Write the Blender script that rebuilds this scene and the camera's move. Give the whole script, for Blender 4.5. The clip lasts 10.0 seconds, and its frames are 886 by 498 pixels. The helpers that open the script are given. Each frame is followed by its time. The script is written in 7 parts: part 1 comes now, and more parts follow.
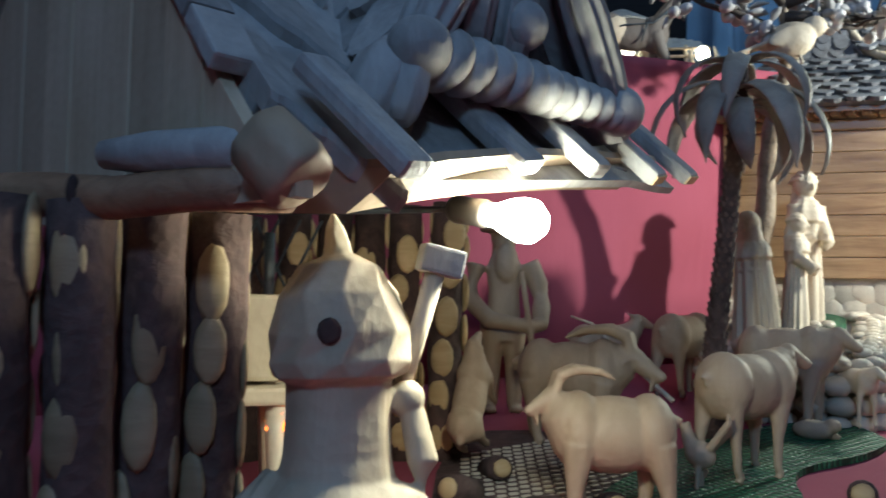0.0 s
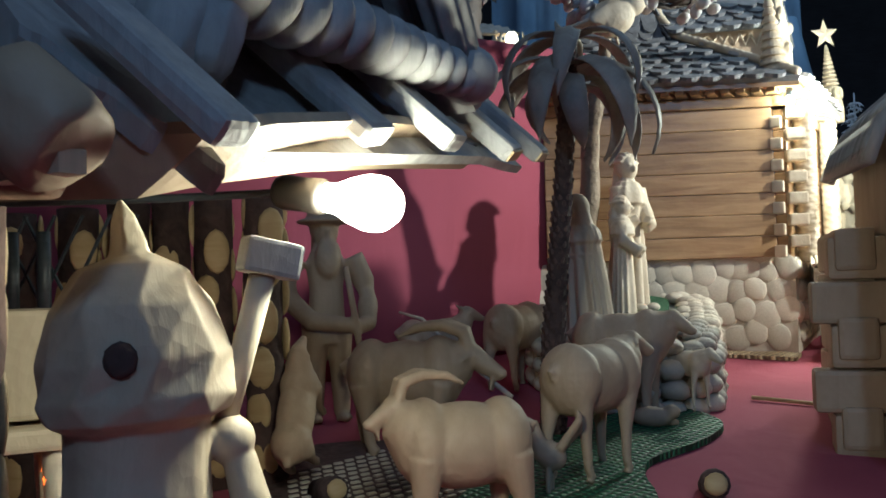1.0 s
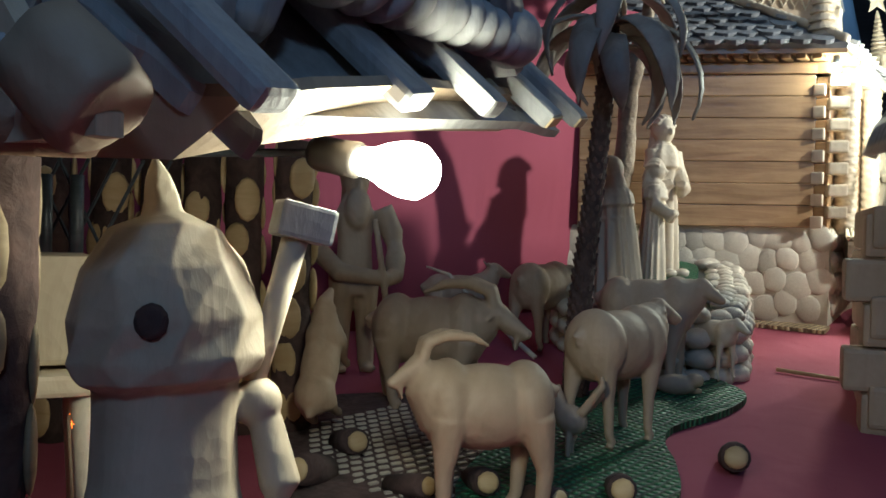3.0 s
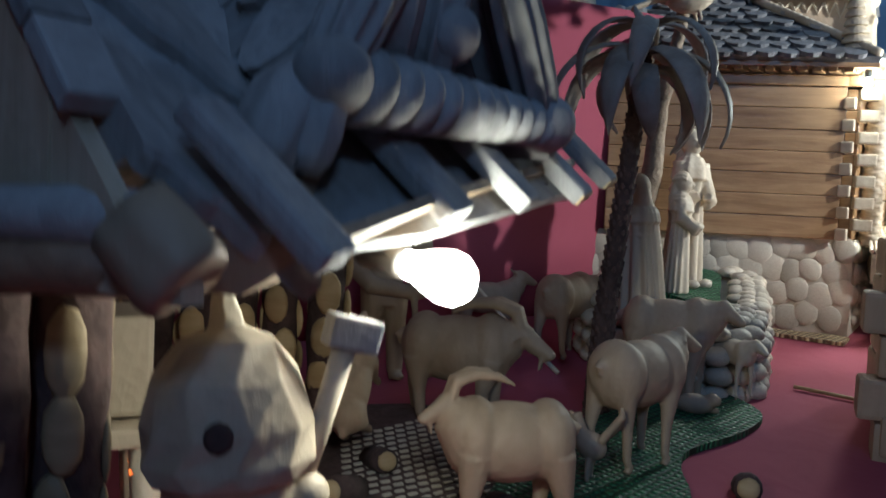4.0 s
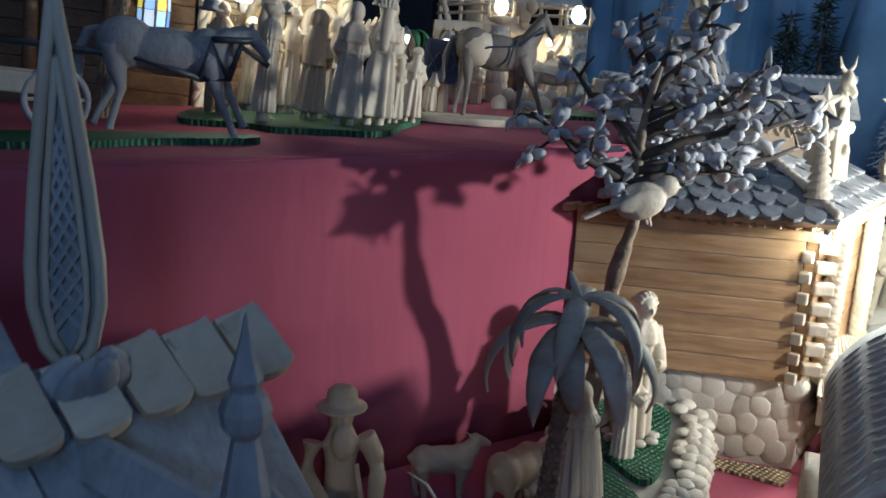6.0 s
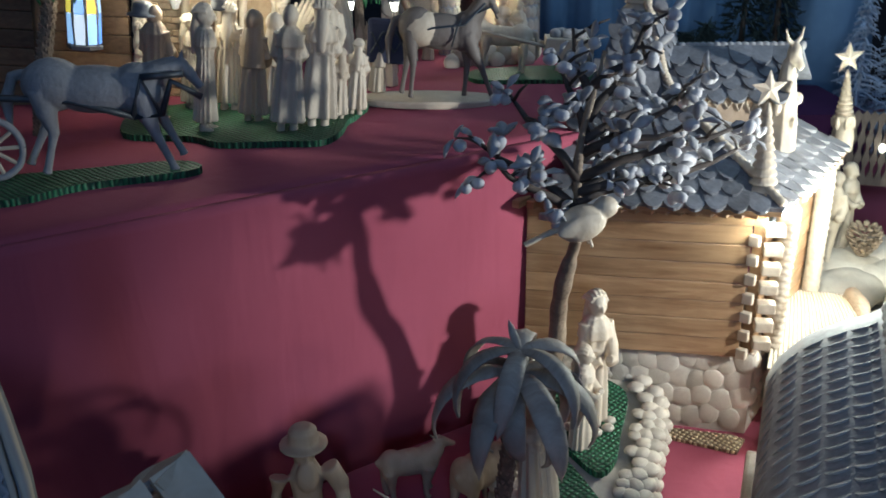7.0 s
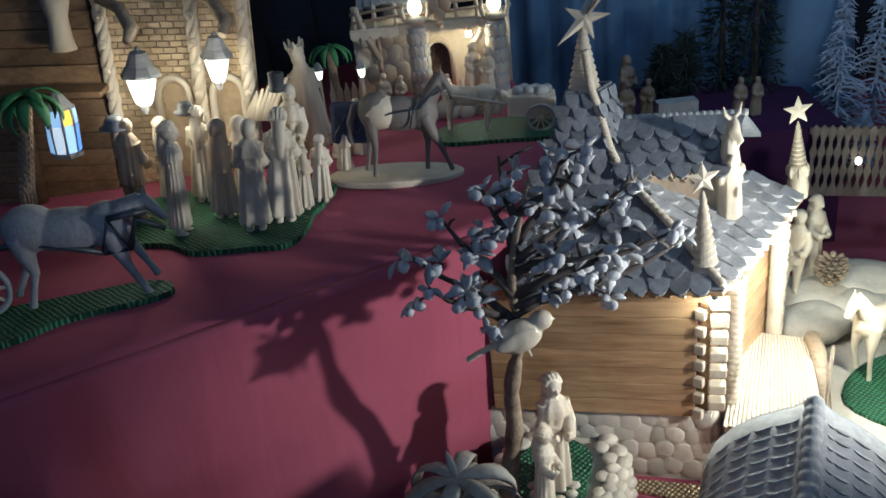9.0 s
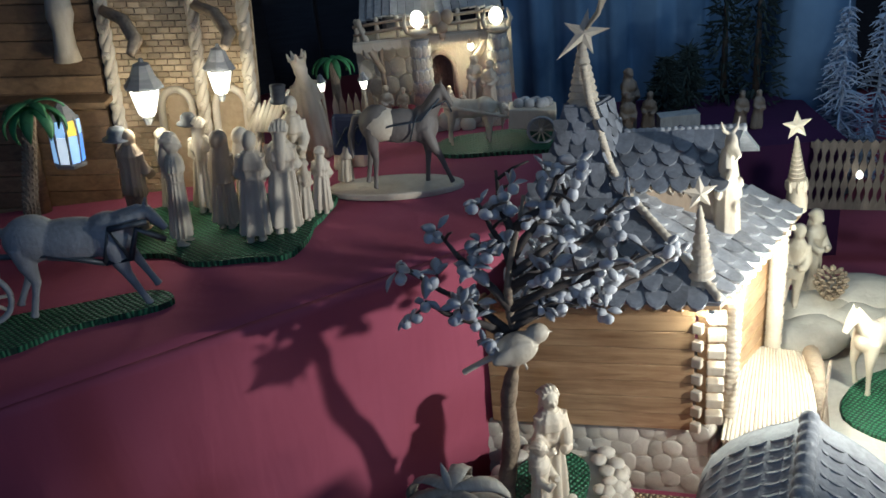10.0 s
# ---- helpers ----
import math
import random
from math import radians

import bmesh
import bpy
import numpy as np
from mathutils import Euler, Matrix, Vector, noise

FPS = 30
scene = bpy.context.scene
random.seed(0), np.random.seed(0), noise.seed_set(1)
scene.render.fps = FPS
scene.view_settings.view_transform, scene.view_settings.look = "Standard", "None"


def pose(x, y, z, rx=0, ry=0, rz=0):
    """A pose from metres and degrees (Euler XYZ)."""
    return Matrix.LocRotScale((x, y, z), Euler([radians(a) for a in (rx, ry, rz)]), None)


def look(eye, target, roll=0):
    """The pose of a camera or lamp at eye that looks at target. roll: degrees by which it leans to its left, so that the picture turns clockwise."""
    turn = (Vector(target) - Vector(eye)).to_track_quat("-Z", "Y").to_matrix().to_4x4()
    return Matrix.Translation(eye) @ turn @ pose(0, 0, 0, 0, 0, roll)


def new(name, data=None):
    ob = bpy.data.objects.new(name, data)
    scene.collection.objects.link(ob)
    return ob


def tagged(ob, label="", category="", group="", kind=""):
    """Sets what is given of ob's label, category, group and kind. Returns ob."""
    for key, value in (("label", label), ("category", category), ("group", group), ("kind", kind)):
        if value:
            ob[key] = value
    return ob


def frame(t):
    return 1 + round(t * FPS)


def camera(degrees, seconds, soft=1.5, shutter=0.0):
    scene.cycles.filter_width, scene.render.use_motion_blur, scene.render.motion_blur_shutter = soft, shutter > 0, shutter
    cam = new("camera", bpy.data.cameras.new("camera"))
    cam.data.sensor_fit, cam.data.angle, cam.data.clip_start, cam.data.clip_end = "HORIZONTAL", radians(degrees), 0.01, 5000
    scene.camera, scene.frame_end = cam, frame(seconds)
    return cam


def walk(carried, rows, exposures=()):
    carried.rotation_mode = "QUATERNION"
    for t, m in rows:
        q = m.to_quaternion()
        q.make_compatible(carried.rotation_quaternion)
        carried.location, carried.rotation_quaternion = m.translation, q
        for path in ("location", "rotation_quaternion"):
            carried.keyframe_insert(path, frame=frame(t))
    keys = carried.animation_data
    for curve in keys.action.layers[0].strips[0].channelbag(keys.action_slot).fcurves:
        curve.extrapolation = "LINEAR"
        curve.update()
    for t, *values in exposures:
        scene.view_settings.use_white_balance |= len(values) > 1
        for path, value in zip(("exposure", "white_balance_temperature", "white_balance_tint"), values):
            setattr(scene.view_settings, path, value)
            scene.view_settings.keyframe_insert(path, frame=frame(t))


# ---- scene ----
cam = camera(52, 10.0, soft=1.6, shutter=0.5)
PATH = [
    (0, (0.1047, -0.1131, 0.1857), (0.0321, 0.8828, 0.2382), 1.12),
    (0.5, (0.0879, -0.0564, 0.1893), (0.1228, 0.9413, 0.2469), -0.46),
    (1, (0.0854, 0.0014, 0.1903), (0.2240, 0.9908, 0.2348), -1.58),
    (1.5, (0.0800, 0.0163, 0.1910), (0.2220, 1.0060, 0.2085), -1.14),
    (2, (0.0817, 0.0099, 0.2010), (0.2041, 1.0024, 0.2010), -1.00),
    (3.5, (0.0825, 0.0067, 0.2021), (0.1826, 1.0014, 0.1791), 2.34),
    (4, (0.0695, -0.0258, 0.2770), (0.1538, 0.9689, 0.2188), 2.71),
    (4.5, (0.0682, -0.0477, 0.4271), (0.1406, 0.9408, 0.2940), 1.25),
    (5, (0.1084, -0.0372, 0.5743), (0.2011, 0.9480, 0.4302), 1.56),
    (5.5, (0.1331, -0.0247, 0.6939), (0.2108, 0.9562, 0.5158), 2.14),
    (5.7, (0.1395, -0.0222, 0.7476), (0.2017, 0.9565, 0.5520), 3.05),
    (6.8, (0.2182, 0.0191, 1.0280), (0.2819, 0.9562, 0.6847), 0.32),
    (7, (0.2299, 0.0370, 1.0833), (0.2980, 0.9619, 0.7091), -0.95),
    (7.5, (0.2770, 0.0346, 1.2091), (0.3293, 0.9281, 0.7632), -2.82),
    (8, (0.3450, 0.0316, 1.3176), (0.3797, 0.9117, 0.8442), -4.26),
    (8.5, (0.3949, 0.0573, 1.3741), (0.4221, 0.9495, 0.9233), -5.76),
    (9, (0.4116, 0.0535, 1.3907), (0.4240, 0.9517, 0.9511), -6.26),
    (9.5, (0.4147, 0.0473, 1.3974), (0.4195, 0.9513, 0.9700), -6.25),
    (10, (0.4279, 0.0470, 1.3999), (0.4340, 0.9495, 0.9695), -6.05),
]
walk(cam, [(t, look(eye, target, roll)) for t, eye, target, roll in PATH],
     [(t, stops, 5950 if t < 4 else 5600, -7 if t < 4 else -2) for t, stops in ((0.0, 0.97), (0.5, 0.72), (1.0, 0.44), (2.0, 0.29), (3.6, 0.26), (4.0, 0.0), (4.5, -0.15), (5.0, 0.15), (5.5, 0.3), (7.0, 0.35), (8.0, 0.15), (10.0, 0.08))])

# ==== world and light ====
world = bpy.data.worlds.new("world")
scene.world = world
world.use_nodes = True
world.node_tree.nodes["Background"].inputs[0].default_value = (0.33, 0.31, 0.34, 1)
world.node_tree.nodes["Background"].inputs[1].default_value = 0.45


def lamp(name, kind, where, energy, colour, size=0.02, target=None, cone=30):
    data = bpy.data.lights.new(name, kind)
    data.energy, data.color = energy, colour
    if kind == "AREA":
        data.size = size
    else:
        data.shadow_soft_size = size
    if kind == "SPOT":
        data.spot_size, data.spot_blend = radians(cone), 0.9
    ob = new(name, data)
    ob.matrix_world = look(where, target) if target else pose(*where)
    return tagged(ob, kind="structure")


lamp("bulb_light", "POINT", (0.1145, 0.447, 0.2290), 0.95, (1.0, 0.90, 0.76), 0.018)
lamp("side_spot_light", "SPOT", (1.98, 0.83, 0.83), 128.0, (1.0, 0.93, 0.90), 0.026, (0.74, 1.62, 0.52), 47)
# unseen source, added for the blue cast on roofs and leaves
lamp("blue_overhead_light", "AREA", (0.2, -0.9, 2.6), 5.0, (0.20, 0.42, 1.0), 0.9, (0.35, 1.1, 0.3))
lamp("front_light", "AREA", (0.35, -2.50, 1.75), 14.0, (0.38, 0.58, 1.0), 0.35, (0.10, 1.3, 0.35))
lamp("far_blue_light", "AREA", (1.7, 2.1, 2.0), 6.5, (0.52, 0.72, 1.0), 0.5, (1.3, 3.0, 0.6))
lamp("church_lamp_light", "POINT", (-0.15, 1.93, 0.90), 1.1, (1.0, 0.87, 0.68), 0.03)
lamp("church_lamp_light", "POINT", (0.0, 1.99, 0.91), 0.95, (1.0, 0.87, 0.68), 0.03)
lamp("castle_light", "POINT", (0.578, 2.520, 0.822), 0.65, (1.0, 0.86, 0.64), 0.012)
lamp("castle_light", "POINT", (0.440, 2.515, 0.915), 0.60, (1.0, 0.88, 0.70), 0.02)
lamp("castle_light", "POINT", (0.652, 2.515, 0.900), 0.50, (1.0, 0.88, 0.70), 0.02)
lamp("porch_light", "POINT", (1.045, 1.56, 0.505), 7.0, (1.0, 0.95, 0.84), 0.02)
lamp("yard_light", "POINT", (1.32, 1.52, 0.50), 6.5, (1.0, 0.95, 0.84), 0.02)
lamp("eave_lamp_light", "POINT", (0.922, 1.494, 0.510), 0.9, (1.0, 0.94, 0.82), 0.012)


# ==== materials ====
def nodes_of(name):
    m = bpy.data.materials.new(name)
    m.use_nodes = True
    t = m.node_tree
    return m, t, t.nodes["Principled BSDF"]


def node(t, kind, **values):
    n = t.nodes.new(kind)
    for key, value in values.items():
        n.inputs[key.replace("_", " ")].default_value = value
    return n


def ramp(t, fac, stops):
    r = t.nodes.new("ShaderNodeValToRGB")
    while len(r.color_ramp.elements) < len(stops):
        r.color_ramp.elements.new(0.5)
    for e, (at, c) in zip(r.color_ramp.elements, stops):
        e.position, e.color = at, (*c, 1)
    t.links.new(fac, r.inputs[0])
    return r.outputs[0]


def wood(name, light, dark, grain=(6, 6, 60), rough=0.62, relief=0.25, spread=0.25, chisel=120.0):
    """Carved wood: streaky grain, blotches, chisel marks, and a little difference from piece to piece."""
    m, t, b = nodes_of(name)
    at = t.nodes.new("ShaderNodeTexCoord")
    info = t.nodes.new("ShaderNodeObjectInfo")
    shift = node(t, "ShaderNodeMapping", Scale=grain)
    add = t.nodes.new("ShaderNodeVectorMath")
    add.operation = "ADD"
    t.links.new(at.outputs["Object"], add.inputs[0])
    t.links.new(info.outputs["Random"], add.inputs[1])
    t.links.new(add.outputs[0], shift.inputs["Vector"])
    streak = node(t, "ShaderNodeTexNoise", Scale=2.2, Detail=6.0, Roughness=0.62, Distortion=0.6)
    t.links.new(shift.outputs[0], streak.inputs["Vector"])
    blot = node(t, "ShaderNodeTexNoise", Scale=9.0, Detail=3.0)
    t.links.new(add.outputs[0], blot.inputs["Vector"])
    mix = node(t, "ShaderNodeMix")
    mix.data_type = "FLOAT"
    mix.inputs[0].default_value = 0.4
    t.links.new(streak.outputs[0], mix.inputs[2])
    t.links.new(blot.outputs[0], mix.inputs[3])
    col = ramp(t, mix.outputs[0], [(0.32, dark), (0.62, light)])
    hsv = node(t, "ShaderNodeHueSaturation")
    var = node(t, "ShaderNodeMapRange", To_Min=1 - spread, To_Max=1 + spread * 0.5)
    t.links.new(info.outputs["Random"], var.inputs[0])
    t.links.new(var.outputs[0], hsv.inputs["Value"])
    t.links.new(col, hsv.inputs["Color"])
    t.links.new(hsv.outputs[0], b.inputs["Base Color"])
    b.inputs["Roughness"].default_value = rough
    cut = node(t, "ShaderNodeTexVoronoi", Scale=chisel)
    t.links.new(add.outputs[0], cut.inputs["Vector"])
    both = t.nodes.new("ShaderNodeMath")
    both.operation = "MULTIPLY_ADD"
    both.inputs[1].default_value = 0.5
    t.links.new(cut.outputs["Distance"], both.inputs[0])
    t.links.new(streak.outputs[0], both.inputs[2])
    bump = node(t, "ShaderNodeBump", Strength=relief, Distance=0.003)
    t.links.new(both.outputs[0], bump.inputs["Height"])
    t.links.new(bump.outputs[0], b.inputs["Normal"])
    return m


def cloth(name, colour, dark, weave=900.0, rough=0.85):
    m, t, b = nodes_of(name)
    at = t.nodes.new("ShaderNodeTexCoord")
    blot = node(t, "ShaderNodeTexNoise", Scale=3.5, Detail=5.0)
    t.links.new(at.outputs["Object"], blot.inputs["Vector"])
    t.links.new(ramp(t, blot.outputs[0], [(0.3, dark), (0.7, colour)]), b.inputs["Base Color"])
    b.inputs["Roughness"].default_value = rough
    b.inputs["Specular IOR Level"].default_value = 0.2
    thread = node(t, "ShaderNodeTexNoise", Scale=weave, Detail=2.0)
    t.links.new(at.outputs["Object"], thread.inputs["Vector"])
    bump = node(t, "ShaderNodeBump", Strength=0.35, Distance=0.001)
    t.links.new(thread.outputs[0], bump.inputs["Height"])
    pull = node(t, "ShaderNodeMapping", Scale=(9, 9, 2.2))
    t.links.new(at.outputs["Object"], pull.inputs["Vector"])
    crease = node(t, "ShaderNodeTexNoise", Scale=1.6, Detail=3.0, Distortion=0.4)
    t.links.new(pull.outputs[0], crease.inputs["Vector"])
    wrinkle = node(t, "ShaderNodeBump", Strength=0.25, Distance=0.012)
    t.links.new(crease.outputs[0], wrinkle.inputs["Height"])
    t.links.new(bump.outputs[0], wrinkle.inputs["Normal"])
    t.links.new(wrinkle.outputs[0], b.inputs["Normal"])
    return m


def glow(name, colour, strength):
    m, t, b = nodes_of(name)
    b.inputs["Base Color"].default_value = (*colour, 1)
    b.inputs["Emission Color"].default_value = (*colour, 1)
    b.inputs["Emission Strength"].default_value = strength
    return m


PALE = wood("pale_carved_wood", (0.60, 0.51, 0.38), (0.47, 0.37, 0.255), grain=(16, 16, 5), relief=0.3, spread=0.16)
TAN = wood("tan_carved_wood", (0.44, 0.33, 0.225), (0.33, 0.235, 0.15), grain=(16, 16, 5), relief=0.3, spread=0.16)
GREY = wood("greyed_roof_wood", (0.40, 0.385, 0.37), (0.24, 0.23, 0.22), grain=(30, 30, 8), rough=0.75, relief=0.4)
PINE = wood("varnished_pine", (0.44, 0.275, 0.14), (0.19, 0.095, 0.042), grain=(2, 10, 34), rough=0.33, relief=0.12, spread=0.2)
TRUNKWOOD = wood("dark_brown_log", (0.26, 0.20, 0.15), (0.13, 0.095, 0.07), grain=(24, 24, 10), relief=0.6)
BARK = wood("dark_bark", (0.11, 0.065, 0.055), (0.025, 0.015, 0.013), grain=(20, 20, 20), rough=0.9, relief=0.8)
CUT = wood("fresh_cut_wood", (0.60, 0.45, 0.24), (0.45, 0.30, 0.13), grain=(8, 8, 40), relief=0.1)
# the cut wood again, darker: the eave's shade put into its colour
KNOT = wood("shaded_cut_wood", (0.34, 0.25, 0.14), (0.20, 0.14, 0.075), grain=(8, 8, 40), relief=0.2)
STONE = wood("carved_pebbles", (0.60, 0.53, 0.42), (0.45, 0.38, 0.29), grain=(14, 14, 14))
RED = cloth("red_cloth", (0.35, 0.082, 0.118), (0.29, 0.062, 0.092))


WALLWOOD = wood("sawn_wall_board", (0.56, 0.45, 0.32), (0.42, 0.32, 0.21), grain=(40, 40, 3), relief=0.25, spread=0.18)
RAILWOOD = wood("reddish_rail_log", (0.30, 0.175, 0.10), (0.17, 0.09, 0.05), grain=(6, 40, 40), relief=0.4)


def knitted(name, colour, dark, cords=170.0):
    """Coarse woven matting: cords that cross on the slant, with dark gaps."""
    m, t, b = nodes_of(name)
    at = t.nodes.new("ShaderNodeTexCoord")
    waves = []
    for turn in (0.9, -0.75):
        m1 = node(t, "ShaderNodeMapping", Rotation=(0, 0, turn))
        t.links.new(at.outputs["Object"], m1.inputs["Vector"])
        w = node(t, "ShaderNodeTexWave", Scale=cords / 5.0, Distortion=3.5, Detail=2.0)
        t.links.new(m1.outputs[0], w.inputs["Vector"])
        waves.append(w.outputs["Fac"])
    mul = t.nodes.new("ShaderNodeMath")
    mul.operation = "MULTIPLY"
    t.links.new(waves[0], mul.inputs[0])
    t.links.new(waves[1], mul.inputs[1])
    blot = node(t, "ShaderNodeTexNoise", Scale=14.0, Detail=4.0)
    t.links.new(at.outputs["Object"], blot.inputs["Vector"])
    add = t.nodes.new("ShaderNodeMath")
    add.operation = "MULTIPLY_ADD"
    add.inputs[1].default_value = 0.5
    t.links.new(blot.outputs[0], add.inputs[0])
    t.links.new(mul.outputs[0], add.inputs[2])
    t.links.new(ramp(t, add.outputs[0], [(0.22, dark), (0.75, colour)]), b.inputs["Base Color"])
    b.inputs["Roughness"].default_value = 0.55
    bump = node(t, "ShaderNodeBump", Strength=0.9, Distance=0.004)
    t.links.new(mul.outputs[0], bump.inputs["Height"])
    t.links.new(bump.outputs[0], b.inputs["Normal"])
    return m


GREEN = knitted("green_knitted_mat", (0.04, 0.175, 0.07), (0.005, 0.028, 0.012))
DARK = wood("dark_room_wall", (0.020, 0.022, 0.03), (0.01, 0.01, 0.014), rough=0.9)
BULB = glow("lit_bulb_glass", (1.0, 0.93, 0.78), 40.0)
ROPE = glow("lit_tube", (1.0, 0.93, 0.78), 14.0)


# ==== building kit ====
def thing(name, label, category, where=None, group="", kind=""):
    ob = new(name)
    ob.matrix_world = where or Matrix()
    return tagged(ob, label, category, group, kind)


def part(name, bm, material, parent=None, label="", smooth=False):
    """Links a bmesh as one mesh object, under a thing or under a part."""
    me = bpy.data.meshes.new(name)
    bm.to_mesh(me)
    bm.free()
    me.materials.append(material)
    if smooth:
        me.shade_smooth()
    ob = new(name, me)
    if parent:
        ob.parent = parent
    if label:
        ob["label"] = label
    return ob


def box(bm, m, size, bevel=0.0):
    """A box of that size, its middle at the pose m."""
    made = bmesh.ops.create_cube(bm, size=1.0, matrix=m @ Matrix.Diagonal((*size, 1)))["verts"]
    if bevel:
        edges = list({e for v in made for e in v.link_edges})
        bmesh.ops.bevel(bm, geom=edges, offset=bevel, segments=2, affect="EDGES", profile=0.6)
    return made


def block(m, size, bevel=0.0):
    bm = bmesh.new()
    box(bm, m, size, bevel)
    return bm


def tube(bm, line, radii, sides=10, squash=1.0, caps=True):
    """A round rod along a line of points, with a radius at each."""
    line = [Vector(p) for p in line]
    rings, up = [], Vector((0.13, 0.21, 1))
    for n, p in enumerate(line):
        along = (line[min(n + 1, len(line) - 1)] - line[max(n - 1, 0)]).normalized()
        side = along.cross(up)
        if side.length < 1e-3:
            side = along.cross(Vector((1, 0, 0)))
        side.normalize()
        over = side.cross(along)
        r = radii[n] if isinstance(radii, (list, tuple)) else radii
        rings.append([bm.verts.new(p + (side * math.cos(a) + over * math.sin(a) * squash) * r)
                      for a in (2 * math.pi * k / sides for k in range(sides))])
    for a, b in zip(rings, rings[1:]):
        for k in range(sides):
            bm.faces.new((a[k], a[(k + 1) % sides], b[(k + 1) % sides], b[k]))
    if caps:
        bm.faces.new(rings[0][::-1])
        bm.faces.new(rings[-1])
    return rings


def egg(bm, where, radii, turn=(0, 0, 0), fine=3):
    bmesh.ops.create_icosphere(bm, subdivisions=fine, radius=1.0,
                               matrix=pose(*where, *turn) @ Matrix.Diagonal((*radii, 1)))


def lathe(bm, profile, sides=40, folds=0, depth=0.0, squash=1.0, m=Matrix()):
    """A turned body from (radius, height) pairs; folds carve upright flutes, deepest low down."""
    rings = []
    top = max(h for _, h in profile) or 1
    for r, h in profile:
        ring = []
        for k in range(sides):
            a = 2 * math.pi * k / sides
            f = 1 + depth * math.sin(folds * a + 3 * math.sin(2 * a)) * (1 - 0.6 * h / top)
            ring.append(bm.verts.new(m @ Vector((r * f * math.cos(a), r * f * squash * math.sin(a), h))))
        rings.append(ring)
    for a, b in zip(rings, rings[1:]):
        for k in range(sides):
            bm.faces.new((a[k], a[(k + 1) % sides], b[(k + 1) % sides], b[k]))
    bm.faces.new(rings[0][::-1])
    bm.faces.new(rings[-1])


def prism(bm, outline, low, high, m=Matrix()):
    """An upright slab with that outline in the plan."""
    a = [bm.verts.new(m @ Vector((x, y, low))) for x, y in outline]
    b = [bm.verts.new(m @ Vector((x, y, high))) for x, y in outline]
    n = len(outline)
    for k in range(n):
        bm.faces.new((a[k], a[(k + 1) % n], b[(k + 1) % n], b[k]))
    bm.faces.new(a[::-1])
    bm.faces.new(b)


def carved(name, bm, material, label, category, where, grain=0.0035, group="", kind="", melt_rounds=4):
    """A carved figure: all its masses melted into one plain mesh."""
    ob = part(name, bm, material, smooth=True)
    melt = ob.modifiers.new("melt", "REMESH")
    melt.mode, melt.voxel_size, melt.use_smooth_shade = "VOXEL", grain, True
    soft = ob.modifiers.new("soft", "SMOOTH")
    soft.factor, soft.iterations = 0.5, melt_rounds
    ob.matrix_world = where
    return tagged(ob, label, category, group, kind)


# ==== ground, riser, terrace ====
def lie(x, y):
    """Height of the cloth floor."""
    return 0.14 * (min(1.75, max(0.3, y)) - 1.1)


def sheet(name, label, spots, height, material, thick):
    """A cloth-covered sheet over a grid in the plan."""
    bm = bmesh.new()
    grid = [[bm.verts.new((x, y, height(x, y))) for x, y in row] for row in spots]
    for a, b in zip(grid, grid[1:]):
        for k in range(len(a) - 1):
            bm.faces.new((a[k], a[k + 1], b[k + 1], b[k]))
    ob = part(name, bm, material, smooth=True)
    solid = ob.modifiers.new("thick", "SOLIDIFY")
    solid.thickness, solid.offset = thick, -1
    return tagged(ob, label, "ground", kind="structure")


sheet("ground", "dark red cloth spread over the display table",
      [[(-3 + 0.1 * i, -2 + 0.1 * j) for i in range(71)] for j in range(61)],
      lambda x, y: lie(x, y) + 0.004 * noise.noise((3 * x, 3 * y, 0)), RED, 0.01)

# the riser runs obliquely behind the animals
RISER = Vector((0.166, 1.494)), Vector((0.902, 0.431)).normalized()


def riser_y(x):
    return RISER[0].y + (x - RISER[0].x) * RISER[1].y / RISER[1].x


def terrace_z(x, y):
    return 0.628 + 0.02 * (x - 0.1) + 0.02 * max(0, y - riser_y(x))


bm = bmesh.new()
steps = [-1.6 + 0.1 * k for k in range(24)]
rows = [[bm.verts.new((x, riser_y(x) + 0.012 * (1 - h) + 0.004 * math.sin(5 * x + 3 * h), lie(x, riser_y(x)) * (1 - h) + h * terrace_z(x, riser_y(x))))
         for x in steps] for h in (0, 0.25, 0.5, 0.75, 0.97, 1.0)]
for a, b in zip(rows, rows[1:]):
    for k in range(len(a) - 1):
        bm.faces.new((a[k], a[k + 1], b[k + 1], b[k]))
riser = part("wall_riser", bm, RED, smooth=True)
solid = riser.modifiers.new("thick", "SOLIDIFY")
solid.thickness, solid.offset = 0.02, 1
tagged(riser, "red cloth riser wall behind the carved animals", "wall", kind="structure")
sheet("terrace", "red cloth terrace above the riser wall",
      [[(-1.6 + 0.1 * i, riser_y(-1.6 + 0.1 * i) - 0.001 + d) for i in range(24)] for d in (0, 0.05, 0.2, 0.4, 0.7, 1.0, 1.5)],
      terrace_z, RED, 0.02)

# the dark room round the display
bm = bmesh.new()
box(bm, pose(0.5, 4.6, 1.2), (9, 0.1, 6))
tagged(part("wall_north", bm, DARK), "dark wall of the room behind the display", "wall", kind="structure")
bm = bmesh.new()
box(bm, pose(-3.6, 1.2, 1.2), (0.1, 7, 6))
tagged(part("wall_west", bm, DARK), "dark wall of the room beside the display", "wall", kind="structure")


